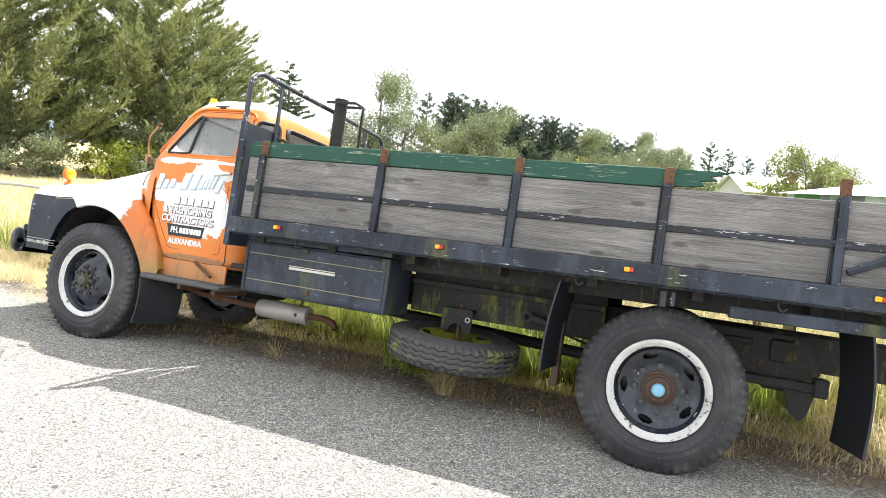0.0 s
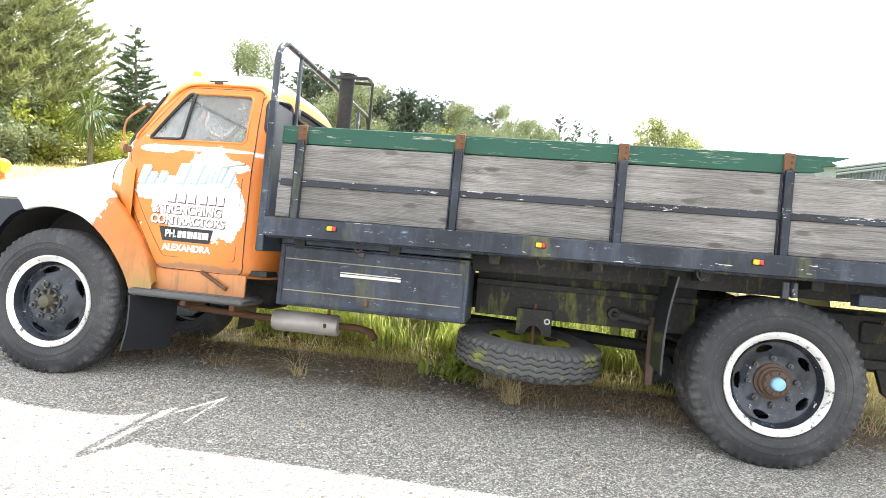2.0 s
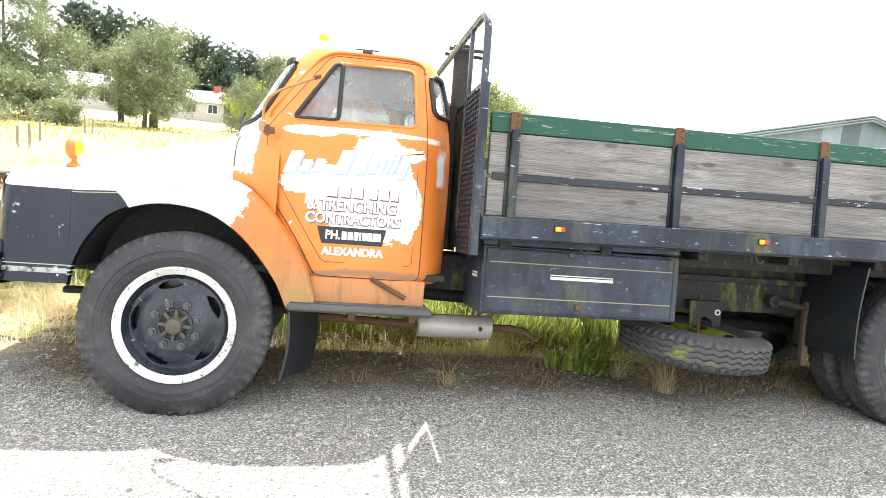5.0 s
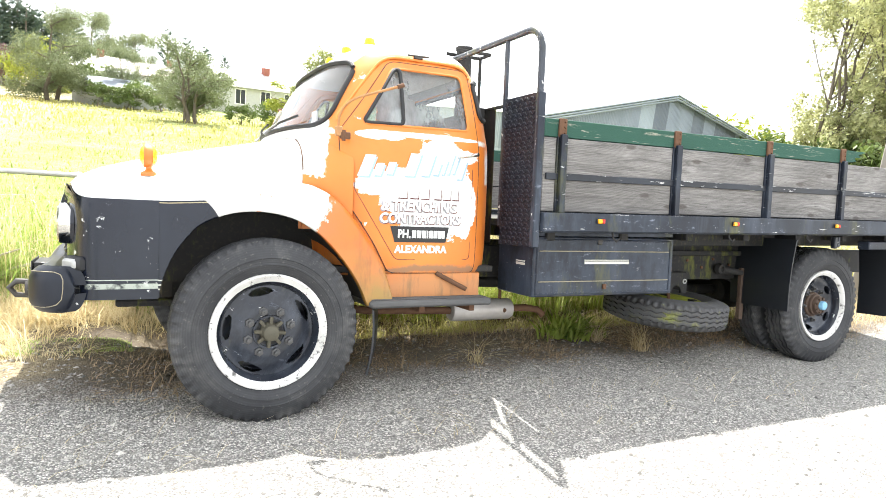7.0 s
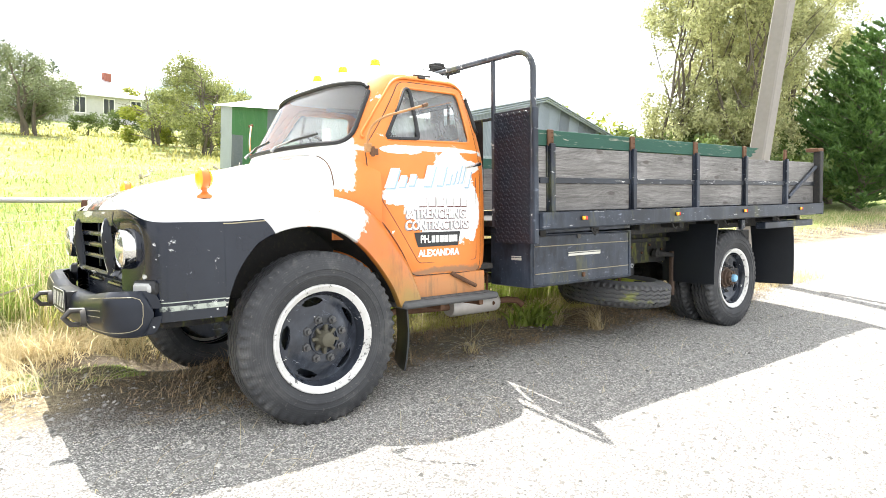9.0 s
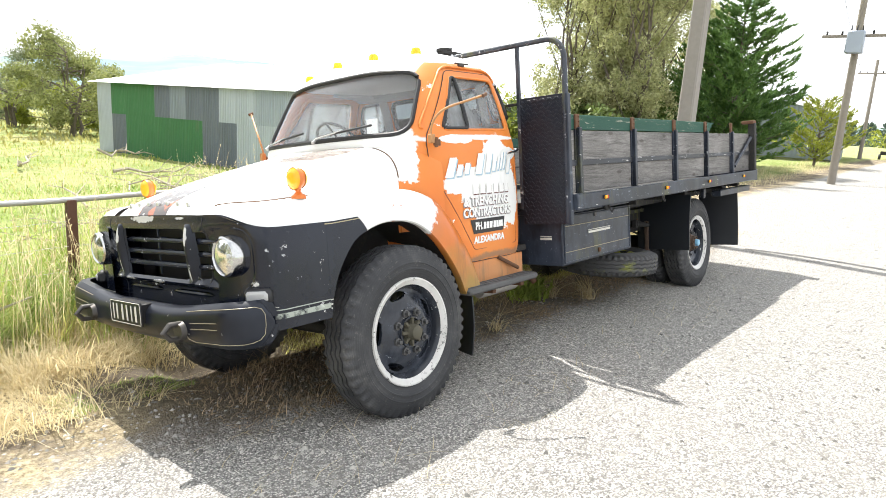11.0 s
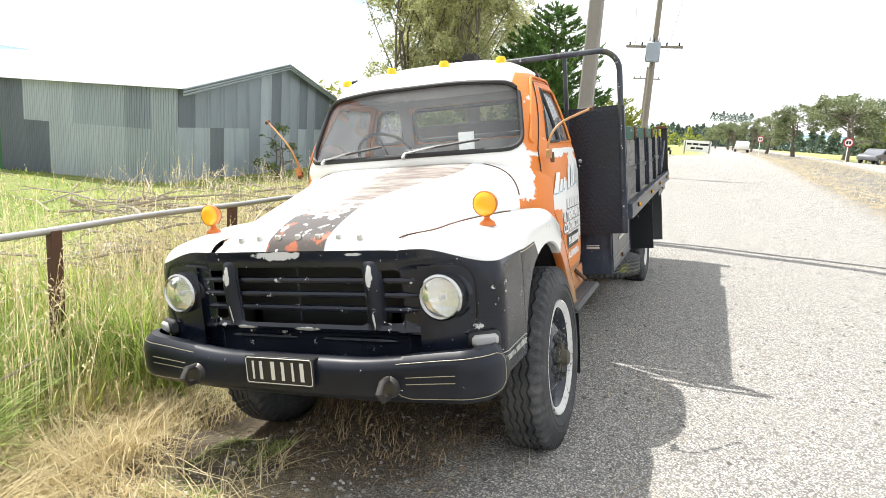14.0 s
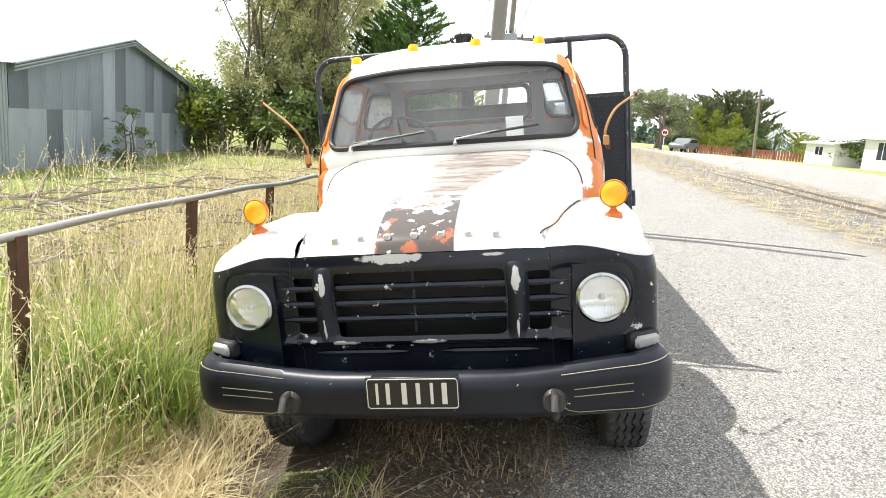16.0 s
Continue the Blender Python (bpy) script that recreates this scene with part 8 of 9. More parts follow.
def scatter(n, x0, x1, y0, y1, clump=0.0, freq=0.9, keep=None):
    """Places on the land, thinned by a patchy noise."""
    out = []
    while len(out) < n:
        x, y = rng.uniform(x0, x1), rng.uniform(y0, y1)
        if noise.noise(Vector((x * freq, y * freq, 8.0))) * 0.5 + 0.5 < clump * rng.uniform(0.5, 1.0):
            continue
        if keep and not keep(x, y):
            continue
        out.append((x, y, land(x, y) - 0.01))
    return np.array(out)


M["straw"] = leaf_mat("dry_straw_grass", (0.42, 0.32, 0.15), (0.90, 0.81, 0.55), 0.7, 0.55)
M["green_grass"] = leaf_mat("green_grass_blades", (0.13, 0.20, 0.025), (0.50, 0.58, 0.14), 0.6, 0.55)
M["lush"] = leaf_mat("lush_green_grass_blades", (0.10, 0.18, 0.02), (0.54, 0.66, 0.20), 0.5, 0.55)
M["olive_grass"] = leaf_mat("yellowing_grass_blades", (0.24, 0.24, 0.05), (0.66, 0.60, 0.24), 0.65, 0.55)
M["litter"] = leaf_mat("brown_dead_litter", (0.15, 0.10, 0.055), (0.56, 0.43, 0.27), 0.8, 0.2)
# a trodden mat of straw lies before the bumper
off_mat = lambda x, y: y > 6.5 + 0.2 * math.sin(2.6 * x) or x > -4.6
by_rail = lambda x, y: (x > -4.6 or y < 7.35) and off_mat(x, y)
blades("tall_dry_grass", "tall dry seeding grass along the wire fence", scatter(9000, -10, 6, 6.75, 9.2, 0.5, keep=by_rail), (0.35, 0.85), 0.006, 0.6, M["straw"])
stalks("seed_heads", "pale nodding grass seed heads", scatter(5200, -10, 5, 6.45, 9.2, 0.42, keep=by_rail), (0.55, 1.10), M["straw"])
stalks("tall_seed_stalks", "tall pale seeding stalks standing above the rail", scatter(900, -5.0, 3.0, 7.3, 9.8, 0.4), (0.9, 1.45), M["straw"], 0.5)
stalks("verge_stalks", "scattered thin seeding stalks on the verge", scatter(900, -9.5, 3.5, 6.0, 7.0, 0.45, keep=off_mat), (0.3, 0.75), M["straw"], 0.5)
blades("tall_green_grass", "lush green grass under the fence", scatter(15000, -10, 6, 6.3, 8.6, 0.55, 0.7, keep=off_mat), (0.25, 0.70), 0.010, 0.7, M["green_grass"])
blades("yellow_grass", "yellowing rough grass on the verge", scatter(14000, -9, 6, 6.15, 7.4, 0.40, keep=off_mat), (0.15, 0.5), 0.008, 0.8, M["olive_grass"])
blades("dead_grass", "flattened dead grass at the road's edge", scatter(15000, -10, 3, 5.2, 7.0, 0.46, 1.3, lambda x, y: not (-5.6 < x < 1.8 and y < 6.0)), (0.05, 0.26), 0.006, 1.8, M["straw"], False)
blades("grass_below_truck", "short grass growing beneath the truck", scatter(9000, -4.3, 2.4, 5.25, 6.15, 0.50, 1.6), (0.03, 0.14), 0.007, 0.9, M["olive_grass"])
lush = []
for cx, cy in list(zip(rng.uniform(-9.0, -4.6, 46), rng.uniform(6.5, 7.3, 46))):
    n = int(rng.uniform(90, 240))
    lush += [(cx + dx, cy + dy, land(cx, cy) - 0.01) for dx, dy in rng.normal(size=(n, 2)) * 0.10]
blades("lush_grass", "lush arching clumps of bright green grass by the fence", np.array(lush), (0.25, 0.72), 0.009, 1.1, M["lush"])
blades("flattened_straw", "pale flattened straw in the sun before the bumper", scatter(12000, -9.5, -5.15, 5.35, 6.7, 0.36, 1.5, lambda x, y: x < -6.0 or y > 6.05), (0.04, 0.22), 0.005, 2.0, M["straw"])
blades("moss_patch", "short bright green turf at the road's edge", scatter(2600, -6.1, -5.35, 5.35, 5.75, 0.45, 3.0), (0.015, 0.05), 0.005, 1.0, M["lush"])
blades("heaped_straw", "pale heaped straw in front of the fence", scatter(8500, -9, -5.3, 5.95, 6.8, 0.46, 1.1), (0.10, 0.36), 0.006, 1.7, M["straw"])
blades("litter_grass", "dead stalks under the truck's near edge", scatter(6500, -5.4, 2.4, 4.50, 5.6, 0.50, 1.8), (0.03, 0.13), 0.005, 1.9, M["litter"])
blades("leaf_litter", "flat brown leaf litter spilt on the edge of the seal", scatter(16000, -5.6, 2.4, 4.38, 5.7, 0.56, 1.5), (0.008, 0.045), 0.007, 2.6, M["litter"])
blades("dry_wisps", "dry straw wisps lying on the shaded seal", scatter(420, -6.0, 2.0, 3.3, 4.6, 0.55, 1.5), (0.02, 0.16), 0.003, 2.6, M["straw"])
blades("bright_grass", "sunlit green grass on the far side of the truck", scatter(15000, -4.3, 1.2, 6.12, 7.3, 0.25), (0.18, 0.55), 0.008, 0.7, M["green_grass"])
blades("meadow_grass", "rough yellow-green meadow grass", scatter(15000, -32, 14, 8.6, 34, 0.42, 0.35), (0.04, 0.14), 0.030, 0.9, M["olive_grass"])
blades("meadow_green", "green tussocks in the meadow", scatter(15000, -30, 14, 8.6, 30, 0.45, 0.5), (0.04, 0.16), 0.030, 0.9, M["green_grass"])
blades("shed_green", "short green grass before the tin shed", scatter(16000, -9, 7, 8.8, 17, 0.30, 0.8), (0.04, 0.15), 0.014, 0.9, M["lush"])
blades("golden_grass", "tall golden dry grass in the open meadow", scatter(14000, -26, -8.5, 8.0, 24, 0.36, 0.5), (0.2, 0.7), 0.014, 0.6, M["straw"])
blades("far_meadow_grass", "pale dry grass across the far meadow", scatter(14000, -44, 18, 30, 60, 0.4, 0.25), (0.12, 0.3), 0.08, 0.8, M["olive_grass"])
blades("rear_verge_grass", "dry verge grass beyond the tray", scatter(7000, 1.6, 40, 4.8, 10.5, 0.45, 0.5, lambda x, y: y > 5.0 + 2.3 * ease(2.5, 9.0, x) + 0.02 * x), (0.06, 0.28), 0.010, 0.9, M["straw"])
blades("ballast_weeds", "sparse dry weeds along the railway", scatter(7000, 2, 60, -6.5, -0.9, 0.55, 0.6), (0.04, 0.20), 0.012, 1.0, M["straw"])
blades("rear_straw", "sunlit dry straw behind the truck's tail", scatter(9000, 0.6, 4.6, 4.75, 7.6, 0.40, 1.3), (0.05, 0.32), 0.006, 1.5, M["straw"])
# a coarse tussock beside the spare wheel
tus = []
for cx, cy, k in ((-1.55, 4.55, 90), (-3.1, 4.60, 40), (-1.75, 4.85, 60), (0.45, 4.55, 50)):
    tus += [(cx + rng.normal() * 0.03, cy + rng.normal() * 0.03, land(cx, cy) - 0.01) for _ in range(k)]
blades("tussock", "coarse arching tussock at the edge of the seal", np.array(tus), (0.15, 0.46), 0.006, 1.9, M["straw"])
wd = [(-1.95 + rng.normal() * 0.12, 5.0 + rng.normal() * 0.08, land(-1.95, 5.0)) for _ in range(160)]
blades("weed", "leafy green weed under the truck", np.array(wd), (0.10, 0.30), 0.030, 1.2, M["green_grass"])

# loose stones on the seal
def pebbles(name, label, n, x0, x1, y0, y1, s0, s1, mat):
    p = np.array([(x, y, land(x, y)) for x, y in zip(rng.uniform(x0, x1, n), rng.uniform(y0, y1, n))])
    s = s0 + (s1 - s0) * rng.uniform(0, 1, n) ** 3
    unit = np.array([(1, 0, 0), (0, 1, 0), (-1, 0, 0), (0, -1, 0), (0.3, 0.2, 0.55), (0.0, -0.2, -0.4)])
    v = (p[:, None, :] + s[:, None, None] * unit[None] * rng.uniform(0.6, 1.3, (n, 6, 1))).reshape(-1, 3)
    f = np.array([(0, 1, 4, 4), (1, 2, 4, 4), (2, 3, 4, 4), (3, 0, 4, 4)])
    me = bpy.data.meshes.new(name)
    tri = (np.arange(n)[:, None, None] * 6 + f[None, :, :3]).reshape(-1, 3)
    me.from_pydata(v.tolist(), [], tri.tolist())
    me.materials.append(mat)
    return tagged(new(name, me), label, "gravel", kind="stuff")


def pebble_mat():
    m = Nodes("grey_gravel_stones")
    r = m.island()
    c = m.mix(r, (0.10, 0.096, 0.088), (0.50, 0.475, 0.43))
    return m.out(c, 0.9)


M["pebble"] = pebble_mat()
pebbles("gravel", "loose grey chips scattered on the seal", 24000, -9.5, 3, 0.8, 5.6, 0.003, 0.019, M["pebble"])
pebbles("edge_stones", "grey stones along the broken edge of the seal", 1300, -10, 2, 4.4, 6.0, 0.006, 0.020, M["pebble"])
pebbles("yard_gravel", "loose grey stones on the yard", 3500, 3, 20, -0.5, 5.0, 0.008, 0.03, M["pebble"])
pebbles("ballast", "grey railway ballast stones", 5000, 3, 34, -6.2, -1.6, 0.02, 0.05, M["pebble"])

# ---- fence ----
M["post"] = simple("rusty_brown_steel_post", (0.11, 0.055, 0.035), 0.8, 0.1, 20.0, 0.5, 0.3)
fence = thing("fence", "grey pipe-rail fence on rusty posts with sagging wires", "fence", pose(0, 7.15, 0))
t = MB()
t.tube([(x, 0.02 * math.sin(x) + 0.01 * math.sin(4.3 * x), 0.745 + 0.010 * math.sin(1.3 * x) + 0.007 * math.sin(3.7 * x)) for x in np.arange(-10.5, 3.1, 0.25)], 0.022, 10)
part("rail", t, M["steel"], fence, "galvanised pipe rail")
for x in (-8.4, -6.9, -5.36, -3.72, -2.28, -0.75, 0.8, 2.4):
    z = land(x, 7.15)
    t = MB()
    t.box(x - 0.035, x + 0.035, -0.006, 0.006, z - 0.2, 0.735, 0.002)
    t.box(x - 0.035, x - 0.028, 0.0, 0.05, z - 0.2, 0.735, 0.002)
    part("post", t, M["post"], fence, "rusty angle-iron post")
for z in (0.55, 0.35, 0.15):
    t = MB()
    t.tube([(x, 0.01, z + 0.02 * math.sin(2.1 * x)) for x in np.arange(-10.5, 3.1, 0.5)], 0.0022, 4)
    part("wire", t, M["steel"], fence)


M["grey_post"] = simple("silver_grey_post_timber", (0.24, 0.205, 0.165), 0.9, 0.0, 14.0, 0.4, 0.5)
old_fence = thing("meadow_fence", "leaning grey timber posts of an old meadow fence", "fence", pose(0, 0, 0))
for x, y, h, lean in ((-14.6, 25.5, 0.8, 4), (-14.4, 26.0, 0.9, -6), (-15.7, 30.1, 0.9, 3), (-16.9, 38.7, 1.0, -4), (-16.4, 38.3, 0.9, 6)):
    t = MB()
    t.tube([(0, 0, -0.2), (0.01, 0, h * 0.5), (0, 0.01, h)], [0.055, 0.05, 0.045], 8)
    p = part("post", t, M["grey_post"], old_fence)
    p.matrix_basis = pose(x, y, land(x, y), lean, lean * 0.6, 0)
t = MB()
t.tube([(x, y, land(x, y) + 0.6) for x, y in ((-14.4, 26.0), (-15.7, 30.1), (-16.4, 38.3))], 0.004, 4)
part("wire", t, M["steel"], old_fence)


def dead_branch(x, y, ln, turn, seed):
    r = np.random.default_rng(seed)
    ob = thing("fallen_branch", "bleached fallen branch lying in the grass", "branch", pose(x, y, land(x, y), 0, 0, turn), "fallen branches")
    t = MB()
    pts = [(ln * k / 6, 0.10 * r.normal(), 0.06 + 0.12 * abs(r.normal())) for k in range(7)]
    t.tube(pts, [0.05 * (1 - 0.8 * k / 6) for k in range(7)], 6)
    for k in (2, 3, 4):
        a = Vector(pts[k])
        t.tube([a, a + Vector((0.3 * ln * 0.5, r.normal() * 0.4, 0.15 + 0.1 * r.uniform()))], [0.022, 0.006], 5)
    part("wood", t, M["pale_bark"], ob)


for i, (x, y, ln, a) in enumerate(((-4.6, 8.3, 2.2, 15), (-3.2, 9.0, 2.6, -20), (-2.0, 8.6, 2.0, 40), (-0.5, 13.0, 2.5, 10), (0.5, 20.0, 2.4, -15), (-1.5, 21.0, 2.0, 60), (1.8, 24.0, 1.8, 0), (-6.9, 6.1, 1.2, 70))):
    dead_branch(x, y, ln, a, i)

def brushwood():
    """Thin bleached branches heaped over the fence line."""
    r = np.random.default_rng(77)
    t = MB()
    for i in range(210):
        x, y = r.uniform(-4.6, 1.2), r.uniform(7.4, 9.3)
        z, ln, a = land(x, y) + r.uniform(0.25, 0.95), r.uniform(0.5, 1.9), r.normal() * 0.9 + 0.5
        bow, up = r.normal() * 0.18, r.uniform(-0.05, 0.32)
        p = [(x + math.cos(a) * ln * u - math.sin(a) * bow * u * u, y + math.sin(a) * ln * u + math.cos(a) * bow * u * u, z + ln * (up * u - 0.22 * u * u)) for u in (0, 0.3, 0.65, 1.0)]
        k = float(r.uniform(0.006, 0.016))
        t.tube(p, [k, k * 0.8, k * 0.55, k * 0.25], 5)
        for u in (1, 2):
            o = Vector(p[u])
            t.tube([o, o + Vector((r.normal() * 0.22, r.normal() * 0.22, r.uniform(0.02, 0.25)))], [k * 0.5, k * 0.2], 4)
    tagged(new("brushwood", t.mesh("brushwood", M["pale_bark"])), "heap of thin bleached branches beyond the rail", "branches", kind="stuff")


brushwood()


def log(x, y, ln, turn):
    ob = thing("log", "bleached fallen log lying in the long grass", "log", pose(x, y, land(x, y) + 0.10, 0, -4, turn))
    t = MB()
    t.tube([(ln * k / 8, 0.012 * math.sin(2.1 * k), 0.008 * math.cos(3 * k)) for k in range(9)], [0.115, 0.120, 0.112, 0.108, 0.100, 0.092, 0.085, 0.075, 0.05], 14)
    part("trunk", t, M["silver_log"], ob)
    t = MB()
    t.tube([(ln * 0.45, 0.05, 0.06), (ln * 0.50, 0.16, 0.16)], [0.035, 0.018], 8)
    part("stub", t, M["silver_log"], ob)


M["silver_log"] = old_wood("silver_bleached_log", (0.20, 0.18, 0.155), (0.58, 0.55, 0.50))
log(-2.7, 9.9, 1.35, -99)

# ---- corrugated shed ----
def tin(name, color, rough=0.45, metal=0.5):
    m = Nodes(name)
    n1, n2 = m.noise(2.0, 6.0, 0.6, m.scaled((1, 1, 0.35))), m.noise(30.0, 4.0)
    c = m.mix(m.math("ADD", m.math("MULTIPLY", n1, 0.7), m.math("MULTIPLY", n2, 0.3)), tuple(k * 0.72 for k in color), tuple(k * 1.2 for k in color))
    c = m.mix(m.math("MULTIPLY", m.ramp(n1, 0.62, 0.8), 0.35), c, (0.16, 0.12, 0.09))
    return m.out(c, rough, metal)


TIN = [tin("pale_galvanised_tin", (0.34, 0.385, 0.445)), tin("grey_galvanised_tin", (0.24, 0.275, 0.325)), tin("dark_weathered_tin", (0.15, 0.172, 0.21)), tin("bright_galvanised_tin", (0.42, 0.465, 0.525)),
       # roof sheets paler than the wall tin, sunlight put into their colour
       tin("green_painted_tin", (0.045, 0.16, 0.06), 0.6, 0.0), tin("sunlit_roof_tin", (0.62, 0.63, 0.63), 0.4, 0.4)]
shed = thing("tin_shed", "long patchwork shed of grey and green corrugated iron", "shed", pose(5.5, 16.7, 0, 0, 0, 10.9))
SB, SE, SR, SW, SL = -0.75, 2.03, 3.22, 12.5, 11.2


def corrugated(mb, p0, du, dv, lu, top0, top1, z0, wave=0.076, depth=0.011):
    """An upright sheet from p0 along du, with its top running from top0 to top1."""
    n = max(4, int(lu / wave * 4))
    lo, hi = [], []
    for i in range(n + 1):
        u = i / n
        o = depth * math.sin(2 * math.pi * u * lu / wave)
        p = p0 + du * (u * lu) + dv * o
        lo.append((p.x, p.y, z0))
        hi.append((p.x, p.y, top0 + (top1 - top0) * u))
    mb.grid([lo, hi])
    return mb


prng = random.Random(4)
gw = 0.78
for i in range(16):
    u0, u1 = i * gw, min(SW, (i + 1) * gw)
    t0 = SE + (SR - SE) * (1 - abs(u0 / SW * 2 - 1))
    t1 = SE + (SR - SE) * (1 - abs(u1 / SW * 2 - 1))
    for z0, top in ((SB, None), (0.98, 1)):
        t = MB()
        out = Vector((0, -1, 0))
        if top is None:
            corrugated(t, Vector((u0, 0.0, 0)), Vector((1, 0, 0)), out, u1 - u0 + 0.03, 1.02, 1.02, z0)
            mat = TIN[prng.choice((0, 0, 1, 2))]
        else:
            corrugated(t, Vector((u0, -0.012, 0)), Vector((1, 0, 0)), out, u1 - u0 + 0.03, t0, t1, z0)
            mat = TIN[prng.choice((1, 1, 2, 1, 0))]
        part("tin_sheet", t, mat, shed)
for i in range(14):
    u0 = i * 0.8
    for z0, z1 in ((SB, 0.92), (0.88, SE)):
        t = MB()
        off = -0.012 if z0 > 0 else 0.0
        corrugated(t, Vector((off, u0, 0)), Vector((0, 1, 0)), Vector((-1, 0, 0)), 0.83, z1, z1, z0)
        g = (7 <= i <= 9 and z0 < 0) or i in (10, 11) or (i == 12 and z0 > 0)
        mat = TIN[4] if g else TIN[prng.choice((0, 3, 1, 2, 2)) if i > 4 else prng.choice((0, 0, 3, 1))]
        part("tin_sheet", t, mat, shed)
t = MB()
t.grid([[(SW, 0, SB), (SW, 0, SE)], [(SW, SL, SB), (SW, SL, SE)]])
t.grid([[(0, SL, SB), (0, SL, SE), (SW / 2, SL, SR)], [(SW, SL, SB), (SW, SL, SE), (SW / 2, SL, SR)]])
part("back_walls", t, TIN[1], shed)
for sgn in (0, 1):
    t = MB()
    rows = []
    e = 0.22
    for i in range(int((SL + 0.6) / 0.019)):
        y = -0.3 + i * 0.019
        o = 0.011 * math.sin(2 * math.pi * y / 0.076)
        a = (-e, y, SE - e * 0.19 + o) if sgn == 0 else (SW + e, y, SE - e * 0.19 + o)
        rows.append([a, (SW / 2, y, SR + 0.02 + o)])
    t.grid(rows, sgn == 0)
    part("roof_sheet", t, TIN[5], shed, "pale sunlit tin roof")
    t = MB()
    for k in range(3):
        p, q = Vector((-e if sgn == 0 else SW + e, -0.32, SE - e * 0.19 - 0.01 - 0.075 * k)), Vector((SW / 2, -0.32, SR + 0.02 - 0.075 * k))
        t.tube([p, q], 0.030, 6)
    part("barge_trim", t, TIN[3 if sgn else 0], shed, "stepped metal barge trim")
# plain grey shed far behind
shed2 = thing("far_shed", "plain grey steel shed behind the cypress", "shed", pose(42.5, 9.2, 0.2, 0, 0, 8))
t = MB()
corrugated(t, Vector((0, 0, 0)), Vector((0, 1, 0)), Vector((-1, 0, 0)), 9.0, 3.0, 4.6, 0, 0.3, 0.02)
corrugated(t, Vector((0, 0, 0)), Vector((1, 0, 0)), Vector((0, -1, 0)), 14.0, 3.0, 3.0, 0, 0.3, 0.02)
part("wall", t, TIN[1], shed2)
t = MB()
t.grid([[(-0.2, -0.3, 2.95), (-0.2, 9.2, 4.7)], [(14, -0.3, 2.95), (14, 9.2, 4.7)]])
part("roof", t, TIN[5], shed2)

# ---- power poles ----
M["polewood"] = simple("grey_weathered_pole_timber", (0.23, 0.205, 0.17), 0.9, 0.0, 9.0, 0.35, 0.5)
M["concrete"] = simple("grey_concrete", (0.27, 0.25, 0.225), 0.9, 0.0, 16.0, 0.25, 0.4)
pole = thing("power_pole", "thick square grey pole standing beside the tray", "pole", pose(3.2, 5.52, land(3.2, 5.52)))
t = MB()
for z0, z1, w in ((-0.4, 9.0, 0.118),):
    rows = []
    for z in (z0, 3.0, 6.0, z1):
        k = w * (1.06 - 0.035 * z)
        c = k * 0.8
        rows.append([(-k, -c, z), (-c, -k, z), (c, -k, z), (k, -c, z), (k, c, z), (c, k, z), (-c, k, z), (-k, c, z)])
    t.grid(rows, wrap=True)
part("shaft", t, M["concrete"], pole)


def power_pole(x, y, h, trafo=False, lean=0.0, label="round timber power pole with a crossarm"):
    ob = thing("power_pole", label, "pole", pose(x, y, land(x, y), lean, 0, 0), "power poles")
    t = MB()
    t.tube([(0, 0, -0.3), (0, 0, h)], [0.15, 0.10], 12)
    part("shaft", t, M["polewood"], ob)
    for z in (h - 1.0,) + ((h - 3.1,) if trafo else ()):
        t = MB()
        t.box(-0.16, -0.06, -1.15, 1.15, z - 0.05, z + 0.05, 0.008)
        arm = part("crossarm", t, M["polewood"], ob)
        for yy in (-1.0, -0.5, 0.5, 1.0):
            t = MB()
            t.lathe([(0.05, 0.02), (0.09, 0.05), (0.12, 0.025), (0.15, 0.045), (0.19, 0.02), (0.2, 0.001)], 10, (-0.11, yy, z), "Z")
            part("insulator", t, M["rubber"], arm)
    if trafo:
        t = MB()
        t.box(-0.50, -0.16, -0.28, 0.28, h - 3.75, h - 2.95, 0.03)
        tr = part("transformer", t, TIN[0], ob, "pale grey transformer box")
        for yy in (-0.18, 0.0, 0.18):
            t = MB()
            t.lathe([(0.0, 0.03), (0.12, 0.02), (0.2, 0.012)], 8, (-0.33, yy, h - 2.95), "Z")
            part("bushing", t, M["rubber"], tr)
    return ob


power_pole(21.6, 6.2, 8.6, True, label="timber power pole carrying a grey transformer box")
power_pole(52.0, 9.3, 7.4)
power_pole(63.3, -18.0, 7.0, False, -3)
lines = thing("power_line", "thin black power lines between the poles", "cable")
for yy in (-1.0, 1.0):
    t = MB()
    pts = []
    for (xa, ya, za), (xb, yb, zb) in (((21.6, 6.2, 7.9), (52.0, 9.3, 7.0)),):
        pts += [(xa + (xb - xa) * u, ya + (yb - ya) * u + yy, za + (zb - za) * u - 1.2 * u * (1 - u)) for u in np.linspace(0, 1, 9)]
    t.tube(pts, 0.010, 4)
    part("wire", t, M["rubber"], lines)

# ---- houses ----
def boards():
    m = Nodes("shade_grey_weatherboard")
    x, y, z = m.xyz()
    lap = m.math("FRACT", m.math("MULTIPLY", z, 6.0))
    n = m.noise(3.0, 5.0)
    # white boards mixed down to grey: the wall's shade is in the colour
    c = m.mix(n, (0.40, 0.40, 0.39), (0.54, 0.54, 0.53))
    m.bump(lap, 0.6, 0.02)
    return m.out(c, 0.6)


